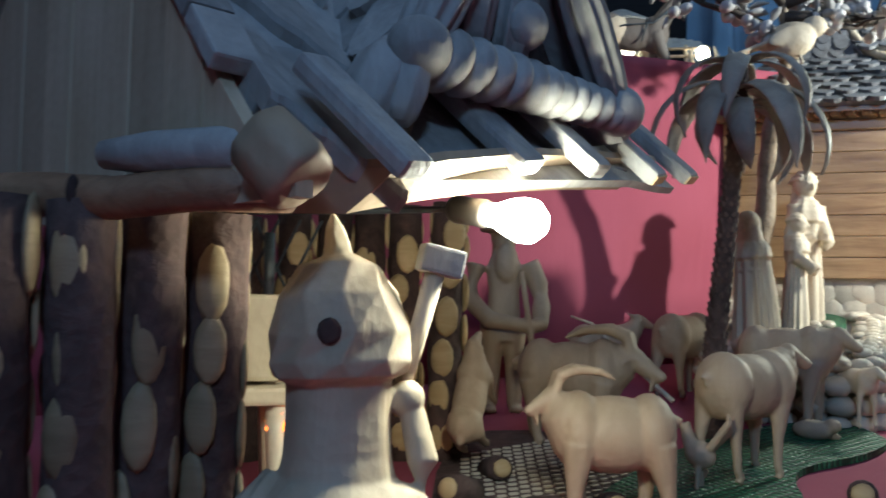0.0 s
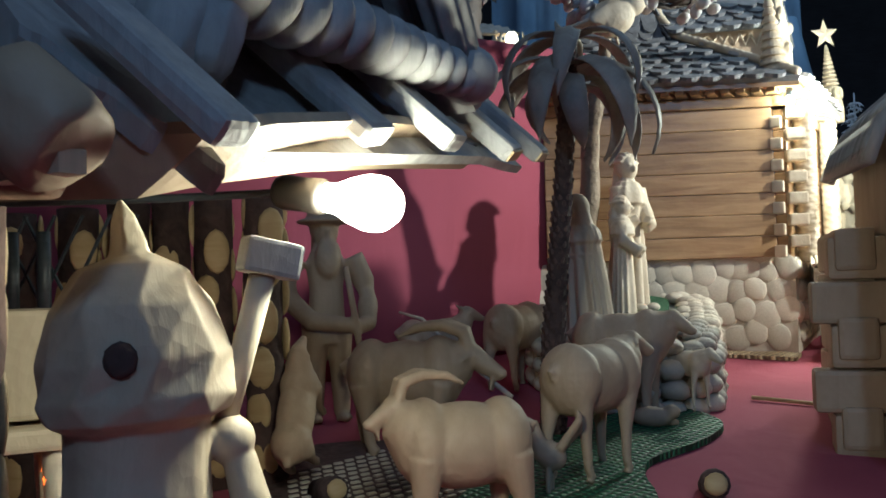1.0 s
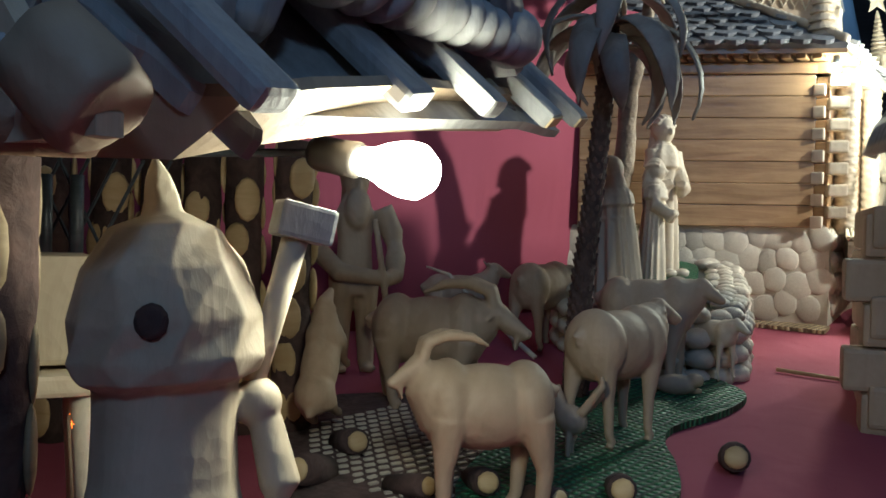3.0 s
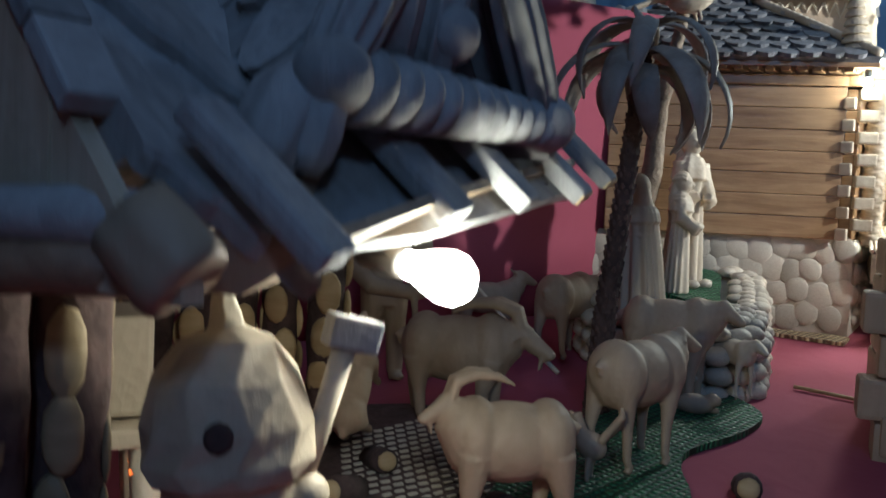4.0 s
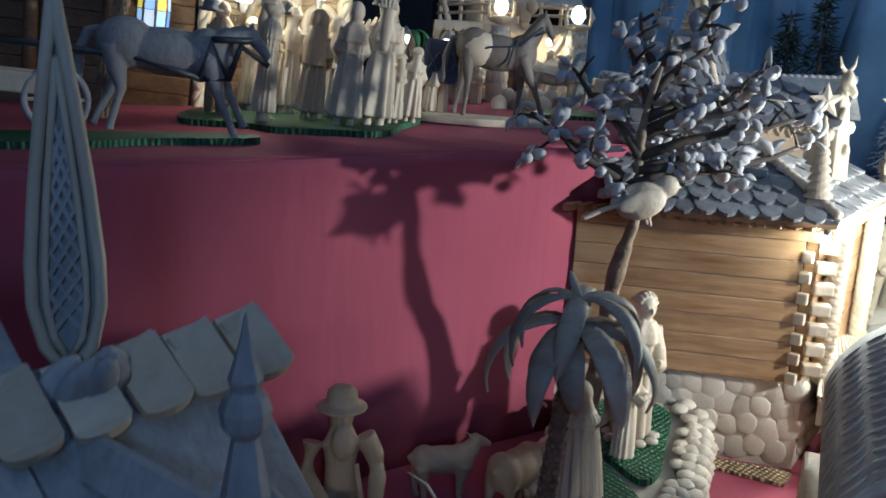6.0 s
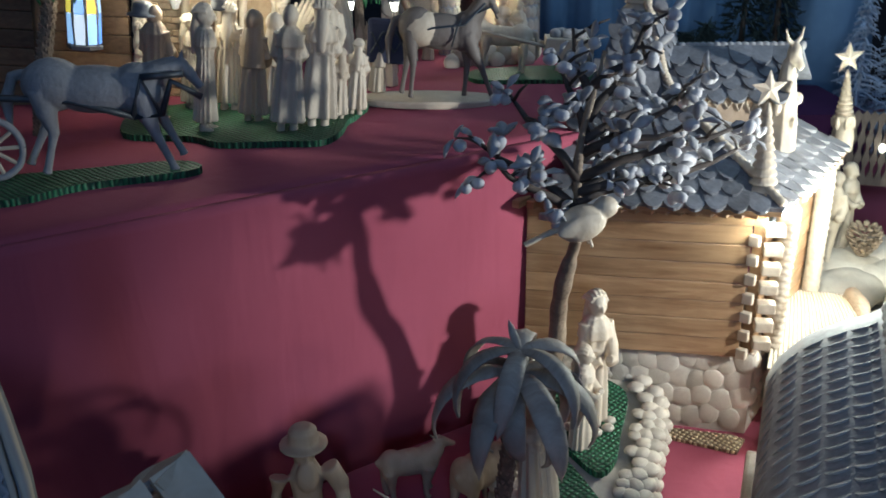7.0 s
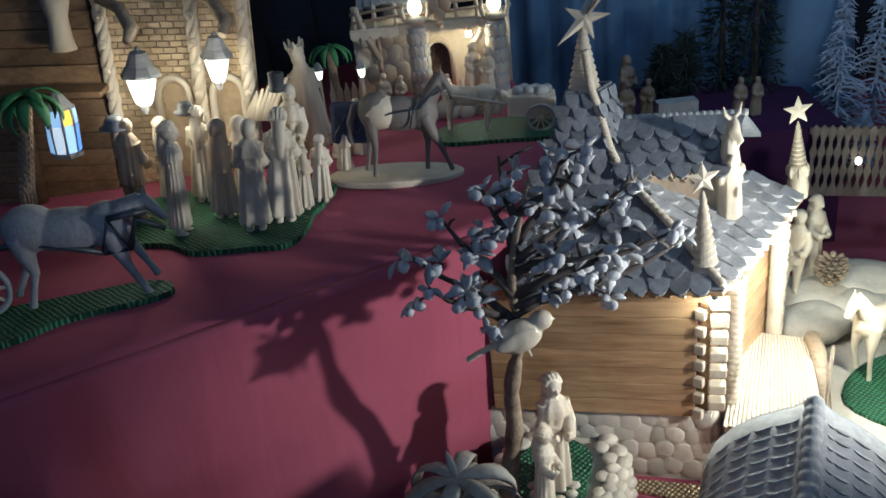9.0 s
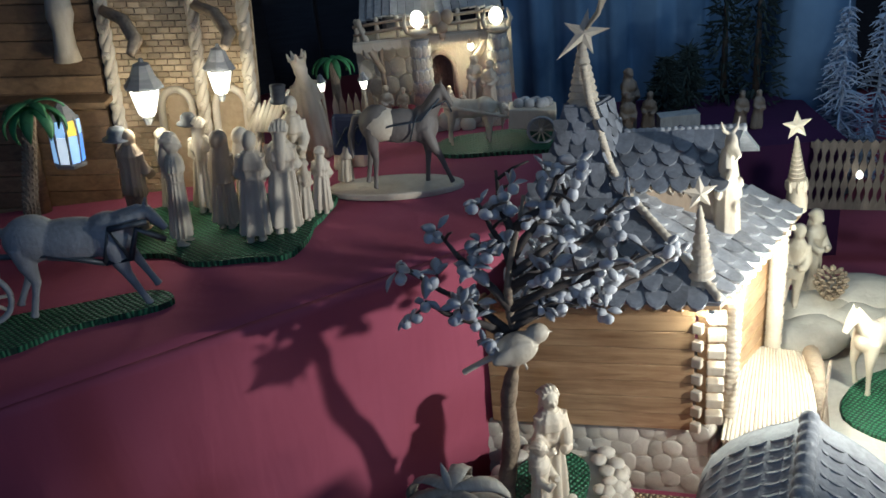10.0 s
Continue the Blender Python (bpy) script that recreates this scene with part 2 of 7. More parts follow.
bm = bmesh.new()
box(bm, pose(4.15, 1.2, 1.2), (0.1, 7, 6))
tagged(part("wall_east", bm, DARK), "dark wall of the room beside the display", "wall", kind="structure")
bm = bmesh.new()
box(bm, pose(0.3, -3.2, 1.2), (9, 0.1, 6))
tagged(part("wall_south", bm, DARK), "dark wall of the room behind the viewer", "wall", kind="structure")
# unseen ceiling, added; its gap only lets the world's ambient light in
bm = bmesh.new()
for x, y, w, d in ((-2.4, 1.2, 2.2, 8), (3.2, 1.2, 2.2, 8), (0.4, 4.0, 3.4, 1.8), (0.4, -2.4, 3.4, 1.8)):
    box(bm, pose(x, y, 4.1), (w, d, 0.1))
tagged(part("ceiling", bm, DARK), "dark unseen ceiling panels, left open in the middle for ambient light", "ceiling", kind="structure")


# ==== kinds of carved figure ====
def beast(length, tall, stout=1.0, neck=(0.16, 0.16), head=0.2, nose=0.0, horn="", tail=0.12, turn=0.0, grazing=0.0, leg=0.075, hoof=1.0):
    """A carved four-legged animal that faces +x, its feet on z = 0. Sizes are shares of the length."""
    bm = bmesh.new()
    n, up = length, tall * 0.60
    r = n * 0.235 * stout
    egg(bm, (0, 0, up), (n * 0.46, r * 0.92, r))
    egg(bm, (n * 0.26, 0, up + r * 0.08), (n * 0.2, r * 0.95, r * 1.05))
    egg(bm, (-n * 0.28, 0, up + r * 0.06), (n * 0.2, r * 0.98, r * 1.02))
    for x, side, lean in ((0.27, 1, 0.03), (0.27, -1, -0.05), (-0.32, 1, -0.04), (-0.32, -1, 0.05)):
        hip = Vector((n * x, side * r * 0.52, up - r * 0.2))
        knee = Vector((n * (x + lean - (0.03 if x < 0 else 0)), side * r * 0.56, up * 0.45))
        foot = Vector((n * (x + lean), side * r * 0.56, 0))
        tube(bm, [hip, hip.lerp(knee, 0.6), knee, knee.lerp(foot, 0.7), foot + Vector((0.004, 0, 0.006)), foot],
             [n * leg * 1.7, n * leg * 1.15, n * leg * 0.78, n * leg * 0.6, n * leg * 0.66 * hoof, n * leg * 0.7 * hoof], 12)
    base = Vector((n * 0.36, 0, up + r * 0.35))
    c, sn = math.cos(turn), math.sin(turn)
    poll = base + Vector((n * neck[0] * c, n * neck[0] * sn, n * neck[1] * (1 - 2 * grazing)))
    tube(bm, [base - Vector((n * 0.12, 0, r * 0.3)), base.lerp(poll, 0.5), poll], [r * 0.9, r * 0.62, n * head * 0.40], 16)
    tip = poll + Vector((n * head * c, n * head * sn, -n * head * (0.55 + nose)))
    ahead = (tip - poll).normalized()
    egg(bm, poll + ahead * n * head * 0.12, (n * head * 0.40, n * head * 0.35, n * head * 0.40))
    tube(bm, [poll, poll.lerp(tip, 0.45), poll.lerp(tip, 0.8), tip], [n * head * 0.40, n * head * 0.31, n * head * 0.23, n * head * 0.19], 14)
    egg(bm, tip, (n * head * 0.2, n * head * 0.21, n * head * 0.18))
    tube(bm, [poll.lerp(tip, 0.35) - Vector((0, 0, n * head * 0.2)), tip - Vector((0, 0, n * head * 0.14))], [n * head * 0.2, n * head * 0.13], 10)
    for side in (1, -1):
        egg(bm, poll.lerp(tip, 0.28) + Vector((-sn, c, 0)) * side * n * head * 0.31 + Vector((0, 0, n * head * 0.13)), (n * head * 0.08,) * 3, fine=2)
    cross = Vector((-sn, c, 0))
    for side in (1, -1):
        ear = poll + cross * side * n * head * 0.32
        tube(bm, [ear, ear + cross * side * n * head * 0.3 + Vector((-n * 0.02 * c, 0, -n * head * 0.16))],
             [n * head * 0.15, n * head * 0.06], 8, 0.6)
        if horn:
            curl = []
            if horn == "swept":
                root = poll + cross * side * n * head * 0.16 + Vector((0, 0, n * head * 0.30))
                back = Vector((-c, -sn, 0)) * n * head
                curl = [root - Vector((0, 0, n * head * 0.1)), root + back * 0.15 + Vector((0, 0, n * head * 0.42)), root + back * 0.8 + cross * side * n * head * 0.12 + Vector((0, 0, n * head * 0.66)),
                        root + back * 1.6 + cross * side * n * head * 0.3 + Vector((0, 0, n * head * 0.60)), root + back * 2.2 + cross * side * n * head * 0.45 + Vector((0, 0, n * head * 0.30))]
                tube(bm, curl, [n * head * q for q in (0.22, 0.235, 0.21, 0.16, 0.06)], 10)
                beard = poll.lerp(tip, 0.75) - Vector((0, 0, n * head * 0.2))
                tube(bm, [beard + cross * side * n * head * 0.06, beard + cross * side * n * head * 0.13 + back * 0.08 - Vector((0, 0, n * head * 0.5))], [n * head * 0.11, n * head * 0.05], 8)
                continue
            for k in range(9):
                a = k / 8
                bend = {"ram": 4.6, "goat": 1.5, "ox": 2.0, "swept": 2.0}[horn] * a
                size = n * head * {"ram": 0.55, "goat": 0.9, "ox": 0.6, "swept": 1.0}[horn]
                out = {"ram": 0.35, "goat": 0.12, "ox": 0.9, "swept": 0.25}[horn]
                curl.append(poll + cross * side * (n * head * 0.18 + out * size * a)
                            + Vector((c, sn, 0)) * (-size * math.sin(bend) * (0.9 if horn != "ox" else -0.3)) + Vector((0, 0, size * (1 - math.cos(bend)) * (0.75 if horn != "ram" else 0.5) + n * head * 0.25 * (1 - a))))
            tube(bm, curl, [n * head * (0.2 - 0.16 * k / 8) for k in range(9)], 8)
    if tail:
        rear = Vector((-n * 0.45, 0, up + r * 0.4))
        tube(bm, [rear, rear + Vector((-n * 0.06, 0, -n * tail * 0.4)), rear + Vector((-n * 0.05, 0, -n * tail))], [n * 0.05, n * 0.045, n * 0.03], 8)
    return bm


def person(tall, robe=0.2, folds=9, hat="", hair=True, arms=True, cloak=0.0, legs=False, stoop=0.0, deep=0.09, feet=False):
    """A carved standing figure on z = 0 that faces -y. Its head is plain, with a ridge for the nose."""
    bm = bmesh.new()
    t = tall
    if legs:
        for side in (1, -1):
            tube(bm, [(side * t * 0.07, -0.02 * t, 0.0), (side * t * 0.065, 0, t * 0.04), (side * t * 0.06, 0, t * 0.24), (side * t * 0.055, 0, t * 0.46)],
                 [t * 0.045, t * 0.04, t * 0.05, t * 0.07], 12)
            egg(bm, (side * t * 0.07, -t * 0.03, t * 0.018), (t * 0.035, t * 0.065, t * 0.022), fine=2)
        lathe(bm, [(t * robe * 0.72, t * 0.36), (t * robe * 0.66, t * 0.5), (t * robe * 0.62, t * 0.62), (t * robe * 0.74, t * 0.74), (t * robe * 0.5, t * 0.81), (t * 0.05, t * 0.85)], 48, folds, deep * 0.5, 0.72)
    else:
        hem = t * 0.075 if feet else 0
        if feet:
            for side in (1, -1):
                tube(bm, [(side * t * 0.05, 0, 0), (side * t * 0.05, 0, t * 0.12)], [t * 0.036, t * 0.03], 10)
                egg(bm, (side * t * 0.055, -t * 0.03, t * 0.016), (t * 0.034, t * 0.06, t * 0.02), fine=2)
        lathe(bm, [(t * robe * 0.86, hem), (t * robe * 0.93, hem + t * 0.015), (t * robe * 0.86, t * 0.2), (t * robe * 0.76, t * 0.42), (t * robe * 0.66, t * 0.58),
                   (t * robe * 0.78, t * 0.70), (t * robe * 0.74, t * 0.76), (t * robe * 0.42, t * 0.805), (t * 0.035, t * 0.84)], 96, folds, deep, 0.78)
        tube(bm, [(-t * robe * 0.5, 0, t * 0.755), (t * robe * 0.5, 0, t * 0.755)], [t * 0.045, t * 0.045], 10)
        lathe(bm, [(t * robe * 0.66, t * 0.565), (t * robe * 0.72, t * 0.575), (t * robe * 0.66, t * 0.59)], 24, squash=0.8)
    head = Vector((0, -stoop * t, t * 0.89))
    tube(bm, [(0, 0, t * 0.76), head], [t * 0.042, t * 0.036], 12)
    egg(bm, head, (t * 0.062, t * 0.070, t * 0.084))
    for side in (1, -1):
        egg(bm, head + Vector((side * t * 0.024, -t * 0.058, t * 0.014)), (t * 0.017, t * 0.012, t * 0.008), fine=2)
    egg(bm, head + Vector((0, -t * 0.074, -t * 0.012)), (t * 0.012, t * 0.016, t * 0.024), fine=2)
    if hair:
        egg(bm, head + Vector((0, t * 0.018, t * 0.014)), (t * 0.070, t * 0.070, t * 0.082))
        tube(bm, [head + Vector((0, t * 0.05, 0.02 * t)), head + Vector((0, t * 0.075, -t * 0.12)), head + Vector((0, t * 0.085, -t * 0.3))], [t * 0.055, t * 0.058, t * 0.03], 12, 0.7)
    if hair and hat == "":
        for k in range(7):
            a = (k - 3) * 0.42
            tube(bm, [head + Vector((t * 0.070 * math.sin(a) * s, t * (0.018 + 0.072 * math.sin(b)), t * (0.014 + 0.088 * math.cos(b) * math.cos(a)))) for b, s in ((-0.75, 0.9), (-0.2, 1), (0.4, 1.05), (1.0, 1.05), (1.5, 0.9))], t * 0.0105, 6)
    if not legs:
        lathe(bm, [(t * robe * 0.80, t * 0.655), (t * robe * 0.90, t * 0.665), (t * robe * 0.84, t * 0.73), (t * robe * 0.55, t * 0.80)], 48, folds, deep * 0.6, 0.8)
    if arms:
        for side in (1, -1):
            egg(bm, (side * t * robe * 0.50, -t * 0.125, t * 0.525), (t * 0.040, t * 0.036, t * 0.055), (20, 0, side * 20), 2)
            tube(bm, [(side * t * robe * 0.6, 0, t * 0.76), (side * t * robe * 0.82, -t * 0.03, t * 0.6), (side * t * robe * 0.55, -t * 0.13, t * 0.53), (side * t * 0.03, -t * 0.16, t * 0.56)],
                 [t * 0.05, t * 0.052, t * 0.042, t * 0.03], 12)
    if hat in ("brim", "bowler"):
        rim = 0.135 if hat == "brim" else 0.115
        z = head.z + t * 0.035
        lathe(bm, [(t * rim * 0.8, z), (t * rim, z + t * 0.008), (t * rim, z + t * 0.02), (t * 0.085, z + t * 0.03), (t * 0.078, z + t * 0.1), (t * 0.05, z + t * 0.125), (t * 0.01, z + t * 0.13)], 32, m=Matrix.Translation((0, head.y, 0)))
    if hat == "crown":
        z = head.z + t * 0.05
        lathe(bm, [(t * 0.07, z), (t * 0.085, z + t * 0.08), (t * 0.06, z + t * 0.082), (t * 0.05, z)], 24, m=Matrix.Translation((0, head.y, 0)))
        for k in range(5):
            a = 2 * math.pi * k / 5
            tube(bm, [(t * 0.075 * math.cos(a), head.y + t * 0.075 * math.sin(a), z + t * 0.07), (t * 0.095 * math.cos(a), head.y + t * 0.095 * math.sin(a), z + t * 0.15)], [t * 0.025, t * 0.008], 8)
    if hat == "hood":
        egg(bm, head + Vector((0, t * 0.012, t * 0.016)), (t * 0.088, t * 0.09, t * 0.1))
        tube(bm, [head, (0, t * 0.02, t * 0.72), (0, t * 0.03, t * 0.5)], [t * 0.09, t * 0.115, t * 0.12], 16, 0.8)
    if cloak:
        lathe(bm, [(t * cloak, t * 0.12), (t * cloak * 0.9, t * 0.4), (t * cloak * 0.72, t * 0.7), (t * 0.07, t * 0.84)], 48, folds + 4, 0.08, 0.75, Matrix.Translation((0, t * 0.03, 0)))
    return bm


def horse(n, legs, neck=(0.20, 0.24), head=(0.13, -0.17), stout=1.0):
    """A carved horse that faces +x, its hooves near z = 0. legs: (knee, hoof) offsets along x and the hoof's height, for each leg."""
    bm = bmesh.new()
    up, r = n * 0.62, n * 0.155 * stout
    egg(bm, (0, 0, up), (n * 0.36, r * 0.92, r))
    egg(bm, (n * 0.24, 0, up + r * 0.08), (n * 0.17, r * 0.9, r * 1.12))
    egg(bm, (-n * 0.26, 0, up + r * 0.15), (n * 0.19, r * 0.98, r * 1.1))
    for (knee, hoof, high), x, side in zip(legs, (0.26, 0.26, -0.32, -0.32), (1, -1, 1, -1)):
        hip = Vector((n * x, side * r * 0.5, up - r * 0.3))
        k = Vector((n * (x + knee), side * r * 0.55, up * 0.50 + n * high * 0.5))
        f = Vector((n * (x + hoof), side * r * 0.55, n * high))
        tube(bm, [hip + Vector((0, 0, r * 0.3)), hip.lerp(k, 0.5), k, k.lerp(f, 0.5), k.lerp(f, 0.88), f], [n * 0.085, n * 0.062, n * 0.036, n * 0.026, n * 0.026, n * 0.034], 12)
    base = Vector((n * 0.30, 0, up + r * 0.45))
    poll = base + Vector((n * neck[0], 0, n * neck[1]))
    tube(bm, [base - Vector((n * 0.06, 0, r * 0.3)), base.lerp(poll, 0.4) + Vector((0, 0, n * 0.02)), poll], [r * 0.92, r * 0.62, n * 0.062], 14, 0.75)
    tube(bm, [base - Vector((n * 0.08, 0, -n * 0.09)), base.lerp(poll, 0.45) + Vector((-n * 0.05, 0, n * 0.065)), poll + Vector((-n * 0.03, 0, n * 0.045))], [n * 0.02, n * 0.028, n * 0.02], 8)
    tip = poll + Vector((n * head[0], 0, n * head[1]))
    tube(bm, [poll + Vector((-n * 0.01, 0, n * 0.01)), poll.lerp(tip, 0.4), poll.lerp(tip, 0.8), tip], [n * 0.062, n * 0.056, n * 0.038, n * 0.034], 12, 0.8)
    for side in (1, -1):
        tube(bm, [poll + Vector((0, side * n * 0.03, n * 0.035)), poll + Vector((n * 0.005, side * n * 0.04, n * 0.10))], [n * 0.02, n * 0.006], 7)
    rear = Vector((-n * 0.43, 0, up + r * 0.6))
    tube(bm, [rear, rear + Vector((-n * 0.06, 0, -n * 0.02)), rear + Vector((-n * 0.11, 0, -n * 0.2)), rear + Vector((-n * 0.10, 0, -n * 0.45))], [n * 0.03, n * 0.036, n * 0.042, n * 0.012], 9)
    return bm


def bird_body(n):
    bm = bmesh.new()
    egg(bm, (0, 0, 0), (n * 0.30, n * 0.20, n * 0.215), (0, -8, 0))
    egg(bm, (n * 0.3, 0, n * 0.13), (n * 0.15, n * 0.125, n * 0.13))
    tube(bm, [(n * 0.4, 0, n * 0.12), (n * 0.5, 0, n * 0.09)], [n * 0.035, n * 0.006], 8)
    tube(bm, [(-n * 0.2, 0, 0), (-n * 0.45, 0, -n * 0.05), (-n * 0.7, 0, -n * 0.12)], [n * 0.1, n * 0.075, n * 0.08], 10, 0.4)
    for side in (1, -1):
        egg(bm, (-n * 0.06, side * n * 0.14, n * 0.03), (n * 0.28, n * 0.05, n * 0.11), (0, -12, 0))
        tube(bm, [(n * 0.05, side * n * 0.06, -n * 0.12), (n * 0.08, side * n * 0.06, -n * 0.3)], n * 0.022, 8)
    return bm


def mat_piece(name, outline, height, thick, label, m=Matrix()):
    """A flat cut-out mat that lies on a slope."""
    bm = bmesh.new()
    prism(bm, outline, 0, thick)
    for v in bm.verts:
        v.co.z += height(v.co.x, v.co.y)
    top = max(bm.faces, key=lambda f: f.calc_center_median().z if len(f.verts) == len(outline) else -9)
    bmesh.ops.triangulate(bm, faces=[f for f in bm.faces if len(f.verts) > 4])
    ob = part(name, bm, GREEN)
    ob.matrix_world = m
    return tagged(ob, label, "mat")


def smooth_outline(spots, steps=4):
    """Rounds off a closed outline."""
    n, out = len(spots), []
    for k in range(n):
        p0, p1, p2, p3 = (Vector(spots[(k + d) % n]) for d in (-1, 0, 1, 2))
        for s in range(steps):
            u = s / steps
            p = 0.5 * (2 * p1 + (p2 - p0) * u + (2 * p0 - 5 * p1 + 4 * p2 - p3) * u * u + (3 * p1 - p0 - 3 * p2 + p3) * u ** 3)
            out.append((p.x, p.y))
    return out


def scale_tile(wide, long, thick, pointed=0.5):
    """A shingle with a rounded lower end: it hangs along -y from the origin, its face to +z."""
    bm = bmesh.new()
    w, rim = wide / 2, []
    for k in range(9):
        a = math.pi * k / 8
        rim.append((w * math.cos(a), -long + long * pointed * (1 - math.sin(a))))
    prism(bm, [(w, 0), *rim, (-w, 0)][::-1], 0, thick)
    for v in bm.verts:
        v.co.z += 0.35 * thick * (-v.co.y / long) + (0.4 * thick * (1 - (v.co.x / w) ** 2) if v.co.z > thick / 2 else 0)
    me = bpy.data.meshes.new("shingle")
    bm.to_mesh(me)
    bm.free()
    return me


def star_shape(bm, r, thick, m, points=5, inner=0.42, long=None):
    rim = []
    for k in range(points * 2):
        a = math.pi / 2 + math.pi * k / points
        d = r * (1 if k % 2 == 0 else inner) * (long[k // 2] if long and k % 2 == 0 else 1)
        rim.append((d * math.cos(a), d * math.sin(a)))
    front = bm.verts.new(m @ Vector((0, 0, thick)))
    back = bm.verts.new(m @ Vector((0, 0, -thick)))
    ring = [bm.verts.new(m @ Vector((x, y, 0))) for x, y in rim]
    for k in range(len(ring)):
        a, b = ring[k], ring[(k + 1) % len(ring)]
        bm.faces.new((a, b, front))
        bm.faces.new((b, a, back))


# ==== the forge hut ====
HUT_A, HUT_N = Vector((0.664, 0.747, 0)), Vector((-0.747, 0.664, 0))
HUT_O = Vector((0.052, 0.444, 0))
HUT = Matrix.Translation(HUT_O) @ Matrix((HUT_A, HUT_N, (0, 0, 1))).transposed().to_4x4()   # local x along the eave, y inwards


def rise(a):
    return 0.02 + 0.10 * a


hut = thing("forge_hut", "carved wooden forge hut with a shingled cross-gabled roof", "hut", HUT)
SLOPE = math.degrees(math.atan2(0.265, 0.25))


def on_slope(a, n, lift=0.0):
    """A pose on the main roof's slope: x along the eave, y up the slope, z out of it."""
    return pose(a, n, 0.289 + n * 1.06 + lift, SLOPE, 0, 0)


def valley(n):
    return -0.070 + 0.43 * n


# broad courses on the main slope: each lower edge sinks towards the valley beside the cross gable
for k in range(-1, 4):
    bm = bmesh.new()
    last = None
    for j in range(17):
        u = j / 16
        a0, a1 = -0.118, valley(0.045 + 0.058 * k) + 0.012
        x = a0 + (a1 - a0) * u
        w = x - 0.04 * k + 0.14
        low = 0.096 + 0.058 * k - (0.42 * w if w < 0.04 else 0.0168 + 0.95 * (w - 0.04)) + 0.002 * math.sin(21 * u + 2 * k)
        base = on_slope(x, low, 0.0)
        ring = [bm.verts.new(base @ Vector(p)) for p in ((0, -0.002, 0.004), (0, 0.001, 0.0075), (0, 0.03, 0.0068), (0, 0.100, -0.001), (0, 0.100, -0.006), (0, -0.002, -0.006))]
        if last:
            for i in range(6):
                bm.faces.new((last[i], last[(i + 1) % 6], ring[(i + 1) % 6], ring[i]))
        else:
            bm.faces.new(ring)
        last = ring
    bm.faces.new(last[::-1])
    bmesh.ops.recalc_face_normals(bm, faces=bm.faces)
    part("roof_course", bm, GREY, hut, smooth=False)
# short boards along the verge, butted with open joints
for k in range(1, 8):
    n = -0.002 + 0.0335 * k
    part("verge_board", block(on_slope(-0.124 - 0.001 * (k % 2), n, 0.002) @ pose(0, 0, 0, 0, 0, 2 * math.sin(5 * k)), (0.030, 0.0470, 0.012), 0.0022), GREY, hut)
# boarded end wall below the verge
for k in range(12):
    n0, n1 = -0.052 + 0.046 * k, -0.052 + 0.046 * (k + 1) - 0.0012
    top = [min(0.276 + 1.06 * n, 0.538, 0.806 - 1.06 * n) for n in (n0, n1)]
    bm = bmesh.new()
    prism(bm, [(n0, 0.232), (n1, 0.232), (n1, max(0.24, top[1])), (n0, max(0.24, top[0]))], -0.1325 + 0.0008 * (k % 2), -0.122, Matrix(((0, 0, 1, 0), (1, 0, 0, 0), (0, 1, 0, 0), (0, 0, 0, 1))))
    bmesh.ops.recalc_face_normals(bm, faces=bm.faces)
    part("wall_board", bm, WALLWOOD, hut)
part("roof_slope", block(on_slope(0.055, 0.13, -0.014), (0.345, 0.35, 0.012), 0.002), GREY, hut)
part("back_slope", block(pose(0.06, 0.38, 0.425, -SLOPE, 0, 0), (0.40, 0.36, 0.012), 0.002), GREY, hut)
cap_tile = scale_tile(0.044, 0.074, 0.011, 0.14)
cap_tile.materials.append(PALE)
for k in range(8):
    a = -0.145 + 0.0545 * k
    for turn, y in ((0, 0.258), (180, 0.242)):
        ob = new("ridge_tile", cap_tile)
        ob.parent = hut
        ob.matrix_basis = pose(a, y, 0.556 + 0.02 * a + 0.0015 * (k % 2), 0, 0, turn + 2 * math.sin(4 * k)) @ pose(0, 0, 0, 38, 0, 0) @ pose(0, 0, 0, 0, 16 if turn else -16, 0)
# cross gable: its ridge runs inwards from the spire
bm = bmesh.new()
prism(bm, [(-0.017, -0.028), (-0.004, 0.001), (0.004, 0.001), (0.018, -0.018), (0.011, -0.020), (0.0, -0.009), (-0.009, -0.028)], -0.26, 0.018, Matrix(((1, 0, 0, 0.062), (0, 0, -1, 0), (0, 1, 0, 0.520), (0, 0, 0, 1))))
bmesh.ops.recalc_face_normals(bm, faces=bm.faces)
part("gable_ridge_board", bm, GREY, hut)
near_m = Matrix.Translation((0.066, 0.115, 0.507)) @ Matrix(((-0.43, 0, -0.90), (0, -1, 0), (-0.90, 0, 0.43))).to_4x4()
